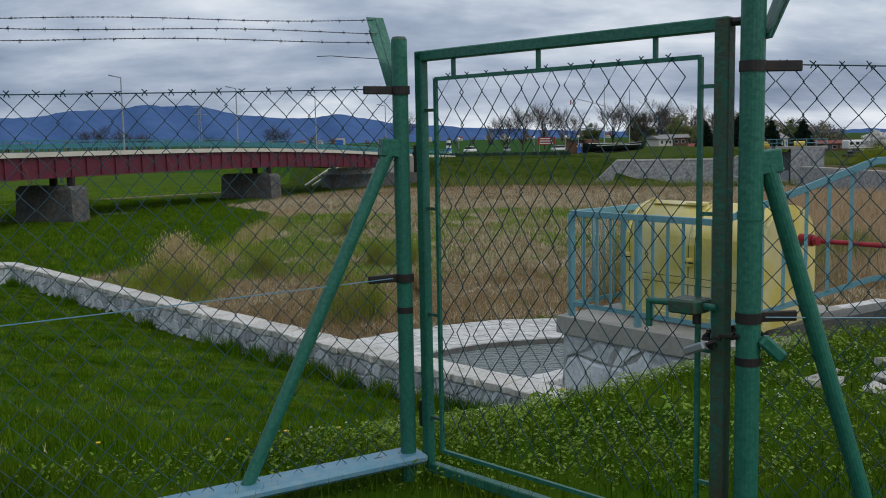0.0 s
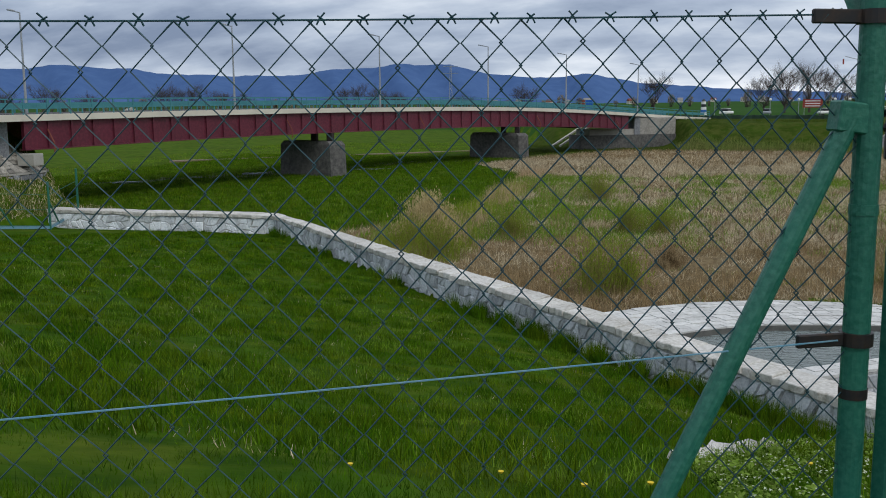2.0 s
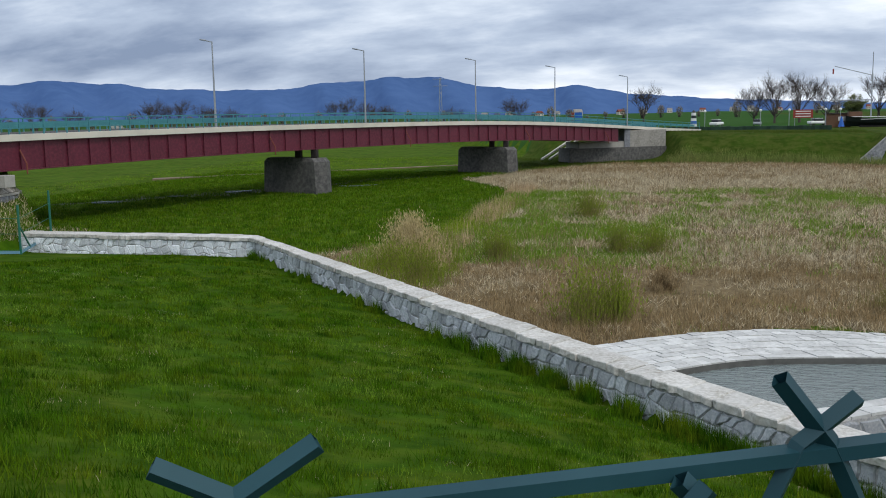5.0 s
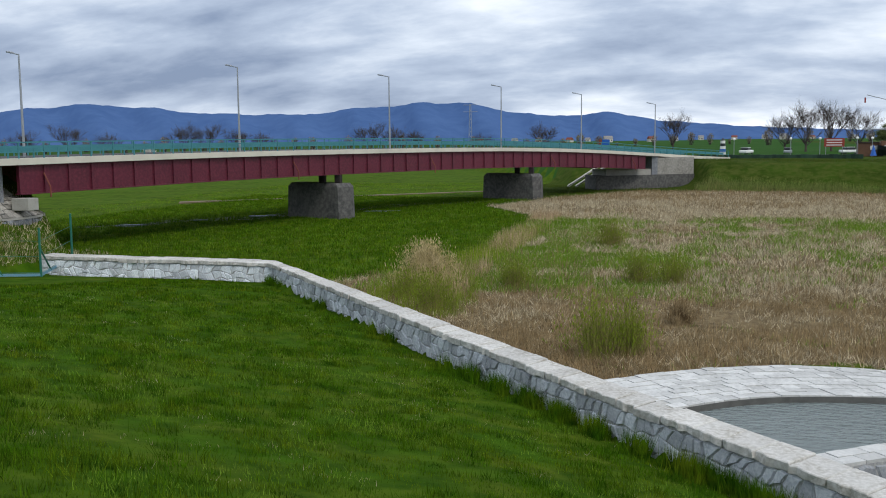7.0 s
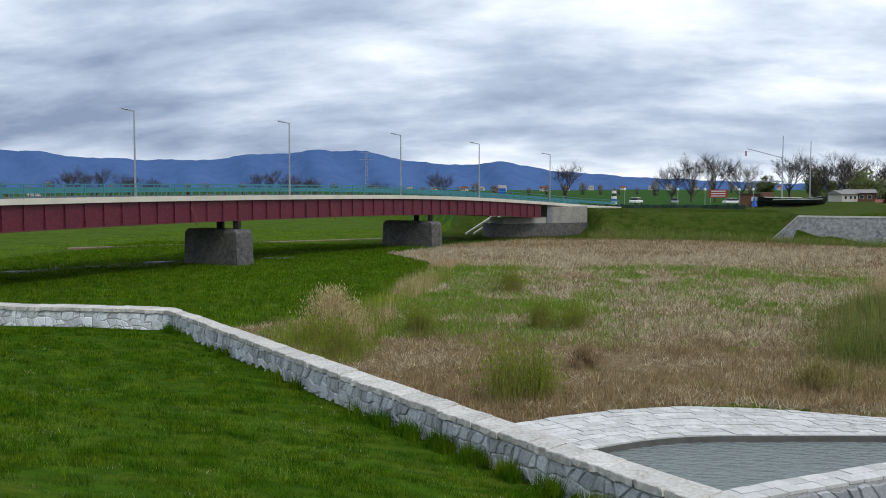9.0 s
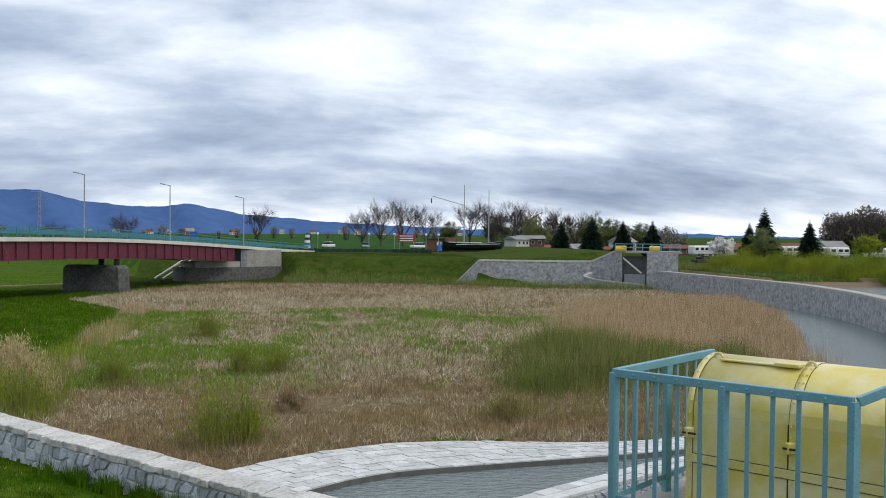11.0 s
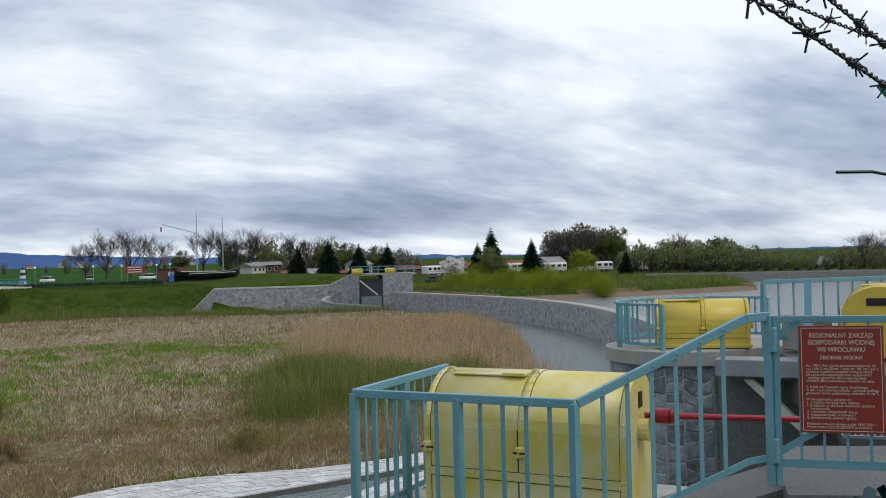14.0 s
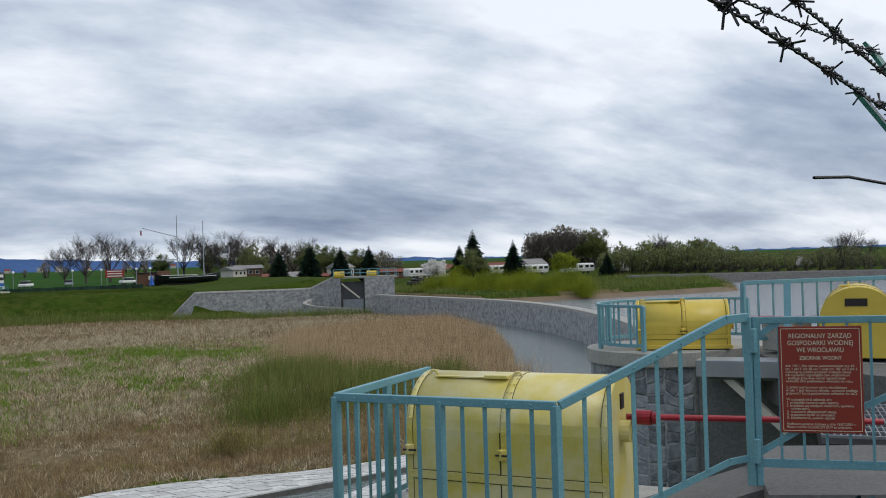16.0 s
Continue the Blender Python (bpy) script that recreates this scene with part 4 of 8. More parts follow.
def fence_post(p, r, top, arm_dir, label, group, lean=0.12):
    z0 = float(height(np.array([p.x]), np.array([p.y]))[0]) - 0.15
    base = thing("fence_post", label, "fence post", group, at=(p.x, p.y, z0))
    part("tube", rod((p.x, p.y, z0), (p.x, p.y, top), r, 20), GREEN, base)
    part("cap", rod((p.x, p.y, top), (p.x, p.y, top + 0.012), r * 1.02, 20, r * 0.8), RUSTY, base)
    for z in (0.46, 0.90, 1.34):
        part("band", rod((p.x, p.y, z + 0.30), (p.x, p.y, z + 0.325), r * 1.06, 20), LOCK if z == 0.46 else GREEN, base)
    d = Vector(arm_dir).normalized()
    foot = Vector((p.x, p.y, top - 0.20)) + d * r * 0.9
    tip = foot + d * lean + Vector((0, 0, 0.31))
    bm = bmesh.new()
    w = Vector((d.y, -d.x, 0)) * 0.02
    for q in (0, 1):
        off = w * (1 if q else -1)
        bar(foot + off * 0.9, tip + off * 0.9, 0.004, 0.04, bm=bm, up=d.cross(Vector((0, 0, 1))))
    bar(foot + d * 0.015, tip + d * 0.015 - Vector((0, 0, 0.05)), 0.042, 0.005, bm=bm, up=d)
    part("arm", bm, GREEN, base, "angle-iron arm for the wires, cut at the tip")
    return base, foot, tip


A_, footA, tipA = fence_post(POST_A, 0.0315, 1.845, (-0.50, 0.866, 0), "round green steel fence post beside the gate", "fence posts", 0.18)
B_, footB, tipB = fence_post(POST_B, 0.036, 1.93, (0.97, 0.1, 0), "thick round green gate post with chain and padlock", "fence posts")
for base, p, d, tall in ((A_, POST_A, Vector((-0.9015, -0.4327, 0)), 1.42), (B_, POST_B, Vector((0.97, 0.1, 0)), 1.365)):
    q = p + d * (0.74 if p is POST_A else 0.50)
    zq = float(height(np.array([q.x]), np.array([q.y]))[0]) - 0.05
    part("brace", rod((p.x + d.x * 0.05, p.y + d.y * 0.05, tall), (q.x, q.y, zq), 0.026, 16), GREEN, base, "slanting green tube brace")
    part("brace_lug", bar(p + d * 0.01 + Vector((0, 0, tall)), p + d * 0.09 + Vector((0, 0, tall + 0.01)), 0.05, 0.07, 0.004), GREEN, base)
    for z in (TOP - 0.005, 0.905, 0.16):
        part("clamp", rod((p.x, p.y, z - 0.016), (p.x, p.y, z + 0.016), 0.039, 18), LOCK, base)
        part("clamp_tongue", bar(p + d * 0.03 + Vector((0, 0, z)), p + d * 0.155 + Vector((0, 0, z)), 0.014, 0.032, 0.003), LOCK, base)

for nm, a, b, sag in (("left", POST_A + Vector((-0.9015, -0.4327, 0)) * 0.05, LEFT_END, 0.035), ("right", POST_B + Vector((0.97, 0.1, 0)) * 0.05, RIGHT_END, 0.03)):
    fence = thing("wire_fence", "green plastic-coated chain-link fence with barbed wire above", "fence", "fence runs", at=(a.x, a.y, 0.0))
    v, f = tubes(zigzag(a, b, 0.12, TOP, 0.0885, 0.097, sag), 0.0021, 4)
    part("chain_link_mesh", mesh_from("chain_link_mesh", v, f), WIRE, fence)
    v, f = tubes(knots(a, b, TOP, 0.0885, sag), 0.0019, 4)
    tagged(part("knotted_edge", mesh_from("knotted_edge", v, f), WIRE, fence), kind="stuff")
    v, f = tubes([wire_line(a + Vector((0, 0, TOP)), b + Vector((0, 0, TOP)), 0, sag, 60)], 0.0022, 5)
    part("top_wire", mesh_from("top_wire", v, f), WIRE, fence)
    v, f = tubes([wire_line(a + Vector((0, -0.012, 0.905)), b + Vector((0, -0.012, 0.80)), 0, 0.02, 40)], 0.0022, 5)
    part("tension_wire", mesh_from("tension_wire", v, f), TENSION, fence, "pale blue tension wire")
    v, f = tubes([wire_line(a + Vector((0, 0, 0.15)), b + Vector((0, 0, 0.12)), 0, 0.01, 30)], 0.0022, 5)
    part("bottom_wire", mesh_from("bottom_wire", v, f), WIRE, fence)
    foot, tip = (footA, tipA) if nm == "left" else (footB, tipB)
    runs = [(foot.lerp(tip, 0.55), foot.lerp(tip, 0.55) + (b - a))]
    if nm == "left":
        runs = [(Vector((-0.330, 4.625, 1.945)), Vector((-4.84, 2.460, 1.795))), (Vector((-0.31, 4.58, 1.855)), Vector((-4.62, 2.003, 1.710))), (Vector((-0.315, 4.59, 1.890)), Vector((-4.62, 2.02, 1.765)))]
        v, f = tubes([[(-0.555, 4.519, 1.793), (-0.50, 4.528, 1.795), (-0.444, 4.535, 1.790), (-0.285, 4.55, 1.78)]], 0.0016, 5)
        part("loose_wire", mesh_from("loose_wire", v, f), STEELWIRE, fence, "cut end of a thin tie wire")
    for k, (s, e) in enumerate(runs):
        strands, barbs = barbed(s, e, 0.004, k + (0 if nm == "left" else 7))
        v, f = tubes(strands, 0.0009, 4)
        wire_ob = part("barbed_wire", mesh_from("barbed_wire", v, f), STEELWIRE, fence, "twisted rusty barbed wire")
        v, f = tubes(barbs, 0.0008, 3)
        tagged(part("barbs", mesh_from("barbs", v, f), STEELWIRE, wire_ob), kind="stuff")

gdir = (GATE_R - GATE_L).normalized()
gate = thing("wire_gate", "closed green steel gate filled with chain-link, locked by a chain", "gate", at=(GATE_L.x, GATE_L.y, 0.1))


def on_gate(x, z, out=0.0):
    return GATE_L + gdir * x + Vector((gdir.y, -gdir.x, 0)) * out + Vector((0, 0, z))


GW = (GATE_R - GATE_L).length
part("hinge_stile", bar(on_gate(0.02, 0.09), on_gate(0.02, 1.80), 0.04, 0.04, 0.004, up=gdir), GREEN, gate)
part("lock_stile", bar(on_gate(GW - 0.02, 0.09), on_gate(GW - 0.02, 1.80), 0.042, 0.05, 0.004, up=gdir), RUSTY, gate, "rust-streaked green lock stile")
part("top_rail", bar(on_gate(0.0, 1.782), on_gate(GW, 1.782), 0.04, 0.04, 0.004), GREEN, gate)
part("bottom_rail", bar(on_gate(0.04, 0.11), on_gate(GW - 0.04, 0.11), 0.04, 0.04, 0.004), GREEN, gate)
for a, b in (((0.10, 1.69), (GW - 0.10, 1.69)), ((0.10, 0.19), (GW - 0.10, 0.19)), ((0.10, 0.19), (0.10, 1.69)), ((GW - 0.10, 0.19), (GW - 0.10, 1.69))):
    part("mesh_frame_bar", bar(on_gate(*a), on_gate(*b), 0.014, 0.014, up=(0, 0, 1) if a[1] == b[1] else gdir), GREEN, gate)
for x in (0.2, 0.62, 1.1):
    part("tie", bar(on_gate(x, 1.69), on_gate(x, 1.765), 0.012, 0.014, up=gdir), GREEN, gate)
for z in (0.32, 0.75, 1.18, 1.57):
    part("tie", bar(on_gate(0.035, z), on_gate(0.10, z), 0.012, 0.012), RUSTY, gate)
    part("tie", bar(on_gate(GW - 0.10, z + 0.03), on_gate(GW - 0.04, z + 0.03), 0.012, 0.012), GREEN, gate)
v, f = tubes(zigzag(on_gate(0.115, 0), on_gate(GW - 0.10, 0), 0.2, 1.695, 0.098, 0.125, 0.0, 0.009), 0.0021, 4)
part("chain_link_mesh", mesh_from("chain_link_mesh", v, f), WIRE, gate)
v, f = tubes(knots(on_gate(0.12, 0), on_gate(GW - 0.12, 0), 1.695, 0.098, 0), 0.0021, 4)
tagged(part("mesh_knots", mesh_from("mesh_knots", v, f), WIRE, gate), kind="stuff")
for z in (0.33, 1.38):
    part("hinge", box(on_gate(-0.012, z), (0.03, 0.03, 0.11), bevel=0.005), LOCK, gate)
    part("hinge_pin", rod(on_gate(-0.03, z + 0.02), on_gate(0.01, z + 0.02), 0.012, 8), LOCK, gate)
handle = bmesh.new()
add_rod(handle, on_gate(GW - 0.26, 0.925, 0.03), on_gate(GW - 0.02, 0.925, 0.03), 0.011, 10)
add_rod(handle, on_gate(GW - 0.26, 0.93, 0.03), on_gate(GW - 0.26, 0.84, 0.03), 0.011, 10)
part("bolt_handle", handle, GREEN, gate, "bent green sliding bolt")
part("bolt_plate", box(on_gate(GW - 0.11, 0.925, 0.035), (0.1, 0.1, 0.045), Matrix.Rotation(math.atan2(gdir.y, gdir.x), 3, "Z"), 0.006), RUSTY, gate, "rusty bolt housing")
part("bolt_lug", rod(on_gate(GW - 0.08, 0.87, 0.04), on_gate(GW - 0.08, 0.91, 0.04), 0.014, 8), LOCK, gate)
part("strike_bar", rod(on_gate(GW - 0.03, 1.785), on_gate(GW + 0.06, 1.785), 0.013, 8), LOCK, gate)

chain = thing("lock_chain", "dark iron chain wound round gate post and stile", "chain", at=on_gate(GW, 0.83))
cb = bmesh.new()
for i in range(26):
    ang = i / 26 * 2 * math.pi * 1.0
    c = on_gate(GW + 0.012 + 0.075 * math.cos(ang), 0.835 + 0.022 * math.sin(2 * ang) + 0.01 * math.sin(5 * ang), 0.062 * math.sin(ang))
    t = Vector((gdir.x * -math.sin(ang), gdir.y * -math.sin(ang), 0.3 * math.cos(3 * ang))).normalized()
    add_rod(cb, c - t * 0.013, c + t * 0.013, 0.0065, 6)
part("links", cb, LOCK, chain)
lock = thing("padlock", "worn steel padlock hanging from the chain", "padlock", at=on_gate(GW - 0.08, 0.79, 0.06))
part("body", bar(on_gate(GW - 0.10, 0.785, 0.075), on_gate(GW - 0.03, 0.815, 0.075), 0.028, 0.028, 0.006), GALV, lock)
part("shackle", rod(on_gate(GW - 0.03, 0.815, 0.07), on_gate(GW + 0.0, 0.83, 0.06), 0.006, 8), LOCK, lock)
lock2 = thing("padlock", "dark green padlock hanging beside the post", "padlock", at=on_gate(GW + 0.1, 0.79, 0.06))
part("body", bar(POST_B + Vector((0.030, -0.03, 0.845)), POST_B + Vector((0.095, -0.035, 0.785)), 0.03, 0.04, 0.008), GREEN, lock2)

# board at the foot of the fence
tr = POST_A + Vector((0.05, -0.02, 0.10))
solid("board", bar(tr + Vector((0.0, 0.05, 0.06)), tr + Vector((-1.15, -0.55, 0.03)), 0.15, 0.04, 0.012), TENSION, "weathered pale blue board lying under the fence", "board")

# ---- sluice platform with rails and gear cover ----
NW, SE, NE = Vector((1.44, 11.62, 0)), Vector((2.66, 10.09, 0)), Vector((2.90, 12.89, 0))
U = (SE - NW).normalized()
V = (NE - NW).normalized()
PZ = -0.60
plat = thing("sluice_platform", "concrete slab on a rubble-stone pier at the sluice", "platform", at=(2.2, 11.6, -3), kind="structure")


def on_plat(s, t, z=0.0):
    return NW + U * s + V * t + Vector((0, 0, z))


c0, c1, c2, c3 = on_plat(-0.13, -0.13), on_plat(3.4, -0.13), on_plat(3.4, 2.6), on_plat(-0.13, 2.6)
part("slab", prism([c.to_tuple()[:2] for c in (c0, c1, c2, c3)], PZ - 0.20, PZ), CONCRETE, plat)
i0, i1, i2, i3 = on_plat(-0.07, -0.07), on_plat(3.3, -0.07), on_plat(3.3, 2.5), on_plat(-0.07, 2.5)
part("pier_core", prism([c.to_tuple()[:2] for c in (i0, i1, i2, i3)], -6.8, PZ - 0.20), WALLMORTAR, plat)
js = ([], [])
for a, b in ((i0, i1), (i3, i0), (i2, i3)):
    stones_on(a.to_tuple()[:2], b.to_tuple()[:2], -4.6, PZ - 0.21, 0.34, 0.035, join=js)
stone_mesh("pier_stones", js, plat)
RZ = 0.588


def railing(label, nodes, tops, bottoms, posts, group, spacing=0.20, foot=0.14, deep=0.068):
    """Flat top and bottom rails with round-headed rivets, square posts and thin balusters between."""
    base = thing("railing", label, "railing", group, at=(nodes[0].x, nodes[0].y, bottoms[0] - foot))
    for (a, b, ta, tb, ba, bb) in zip(nodes[:-1], nodes[1:], tops[:-1], tops[1:], bottoms[:-1], bottoms[1:]):
        up = Vector((0, 0, 1))
        pa, pb = Vector((a.x, a.y, ta)), Vector((b.x, b.y, tb))
        qa, qb = Vector((a.x, a.y, ba)), Vector((b.x, b.y, bb))
        part("top_rail", bar(pa, pb, 0.05, deep, 0.004), BLUE, base)
        part("bottom_rail", bar(qa, qb, 0.012, 0.055, 0.002), BLUE, base)
        n = max(1, int(round((b - a).length / spacing)))
        for i in range(1, n):
            t = i / n
            lo, hi = qa.lerp(qb, t), pa.lerp(pb, t)
            if min((Vector((hi.x, hi.y, 0)) - p).length for p, _, _ in posts) < 0.06:
                continue
            bal = part("baluster", bar(lo, hi, 0.012, 0.034, up=(b - a).normalized()), BLUE, base)
            nrm = Vector(((b - a).y, -(b - a).x, 0)).normalized()
            part("rivet", rod(hi + nrm * 0.024, hi + nrm * 0.034, 0.012, 6, 0.006), BLUE, bal)
    for p, t, b in posts:
        part("post", bar(Vector((p.x, p.y, b)), Vector((p.x, p.y, t)), 0.065, 0.065, 0.003, up=(1, 0.3, 0)), BLUE, base)
    return base


L1 = (SE - NW).length
L2 = (NE - NW).length
mid1 = on_plat(L1 * 0.5, 0)
railing("blue painted steel railing round the sluice gear cover", [on_plat(0, L2), NW, SE], [RZ] * 3, [RZ - 1.05] * 3,
        [(NW, RZ, PZ), (SE, RZ, PZ), (mid1, RZ, PZ), (on_plat(0, L2), RZ, PZ), (on_plat(0, L2 * 0.5), RZ, PZ)], "platform railings")
GP = Vector((4.30, 9.77, 0))
KNEE = Vector((4.10, 9.81, 0))
railing("blue painted sloping railing rising to the gate", [SE + (KNEE - SE) * 0.02, KNEE, GP], [RZ, 1.175, 1.185], [RZ - 1.05, 0.04, 0.06],
        [(GP, 1.19, -0.16)], "platform railings", spacing=0.2)
gd = Vector((0.75, -0.66, 0)).normalized()
sg = thing("railing_gate", "closed blue steel gate carrying a red notice board", "gate", at=(GP.x, GP.y, -0.2))
g0, g1 = GP + gd * 0.055, GP + gd * 1.25
part("hinge_post", bar(g0 + Vector((0, 0, -0.16)), g0 + Vector((0, 0, 1.19)), 0.05, 0.05, 0.003, up=gd), BLUE, sg)
part("top_rail", bar(g0 + Vector((0, 0, 1.16)), g1 + Vector((0, 0, 1.16)), 0.04, 0.055, 0.003), BLUE, sg)
part("bottom_rail", bar(g0 + Vector((0, 0, 0.02)), g1 + Vector((0, 0, 0.02)), 0.012, 0.07, 0.002), BLUE, sg)
part("corner_brace", bar(g0 + Vector((0, 0, 0.10)), g0 + gd * 0.42 + Vector((0, 0, 0.36)), 0.012, 0.05), BLUE, sg)
part("corner_brace", bar(g0 + Vector((0, 0, 1.02)), g0 + gd * 0.16 + Vector((0, 0, 1.14)), 0.012, 0.05), BLUE, sg)
part("corner_brace", bar(g0 + gd * 0.55 + Vector((0, 0, 0.36)), g1 + Vector((0, 0, 0.68)), 0.012, 0.05), BLUE, sg)
for i in range(1, 7):
    q = g0 + gd * (i * 0.17)
    part("baluster", bar(q + Vector((0, 0, 0.03)), q + Vector((0, 0, 1.15)), 0.018, 0.02, up=gd), BLUE, sg)
    part("rivet", rod(q + Vector((-0.02, -0.024, 1.165)), q + Vector((-0.026, -0.031, 1.165)), 0.014, 6), BLUE, sg)
for z in (1.0, 0.12):
    part("hinge", box(GP + gd * 0.03 + Vector((-0.02, -0.03, z)), (0.05, 0.05, 0.2), bevel=0.008), BLUE, sg)
    for dz in (-0.11, 0.11):
        part("rivet", rod(g0 + Vector((-0.02, -0.024, z + dz)), g0 + Vector((-0.028, -0.034, z + dz)), 0.013, 6), BLUE, sg)

# notice board with its lettering
board = thing("notice_board", "brick-red notice board with cream lettering on the blue gate", "sign", at=GP + gd * 0.45 + Vector((-0.05, -0.06, 0.7)))
sx0, sx1, sz0, sz1 = 0.222, 0.835, 0.275, 1.112
face_n = Vector((gd.y, -gd.x, 0))
if face_n.y > 0:
    face_n = -face_n
bc = GP + gd * (sx0 + sx1) / 2 + face_n * 0.05
turn = Matrix((gd, -face_n, Vector((0, 0, 1)))).transposed()
part("panel", box(bc + Vector((0, 0, (sz0 + sz1) / 2)), (sx1 - sx0, 0.006, sz1 - sz0), turn, 0.002), SIGNRED, board)
inset = 0.018
for a, b in (((sx0 + inset, sz0 + inset), (sx1 - inset, sz0 + inset)), ((sx0 + inset, sz1 - inset), (sx1 - inset, sz1 - inset)), ((sx0 + inset, sz0 + inset), (sx0 + inset, sz1 - inset)), ((sx1 - inset, sz0 + inset), (sx1 - inset, sz1 - inset))):
    pa = GP + gd * a[0] + face_n * 0.0545 + Vector((0, 0, a[1]))
    pb = GP + gd * b[0] + face_n * 0.0545 + Vector((0, 0, b[1]))
    part("border_line", bar(pa, pb, 0.002 if a[1] == b[1] else 0.004, 0.004 if a[1] == b[1] else 0.002, up=(0, 0, 1) if a[1] == b[1] else face_n), SIGNINK, board)


def lettering(text, size, x, z, align="CENTER", width=None):
    cu = bpy.data.curves.new("lettering", "FONT")
    cu.body = text
    cu.size = size
    cu.align_x = align
    cu.extrude = 0.0004
    tmp = bpy.data.objects.new("lettering_source", cu)
    dep = bpy.context.evaluated_depsgraph_get()
    me = bpy.data.meshes.new_from_object(tmp, depsgraph=dep)
    bpy.data.objects.remove(tmp)
    xs = [q.co.x for q in me.vertices] or [0, 1]
    k = 1.0
    if width:
        k = width / max(1e-6, max(xs) - min(xs))
    m = Matrix.Translation(GP + gd * x + face_n * 0.0555 + Vector((0, 0, z))) @ Matrix((gd, Vector((0, 0, 1)), face_n)).transposed().to_4x4() @ Matrix.Diagonal((k, 1, 1, 1))
    me.transform(m)
    part("lettering", me, SIGNINK, board)


sxm = (sx0 + sx1) / 2
for text, size, z, wdt in (("REGIONALNY ZARZĄD", 0.052, 1.020, 0.46), ("GOSPODARKI WODNEJ", 0.052, 0.965, 0.48), ("WE WROCŁAWIU", 0.052, 0.910, 0.345), ("ZBIORNIK WODNY", 0.042, 0.850, 0.31)):
    lettering(text, size, sxm, z, "CENTER", wdt)
small = ["Art. 190.1. Kto wbrew postanowieniom art. 65", "ust. 1 pkt 3, art. 85 ust. 1 oraz art. 107 ust 2 pkt 2", "wykonuje w pobliżu urządzeń wodnych roboty", "lub czynności zagrażające tym urządzeniom", "- podlega grzywnie, karze ograniczenia", "wolności albo pozbawienia wolności do roku.", "",
         "2. Jeżeli następstwem czynu określonego", "w ust. 1 jest znaczna szkoda - sprawca podlega", "grzywnie i karze pozbawienia wolności do lat 2.", "", "W szczególności zabrania się:", "1. przejazdu koroną wału, zapory,", "2. przejazdu po skarpach motorami, quadami,", "   rowerami,", "3. niszczenia ubezpieczeń skarp,", "4. wypasania bydła na skarpach,", "5. biwakowania, palenia ognisk.", "", "Podstawa prawna: Ustawa z dnia 18.07.2001 r.", "Prawo wodne Dz.U.05.239.2019 ze zmianami."]
for i, text in enumerate(small):
    if text:
        lettering(text, 0.0275, sx0 + 0.045, 0.793 - i * 0.0240, "LEFT", min(0.525, 0.0115 * len(text)))


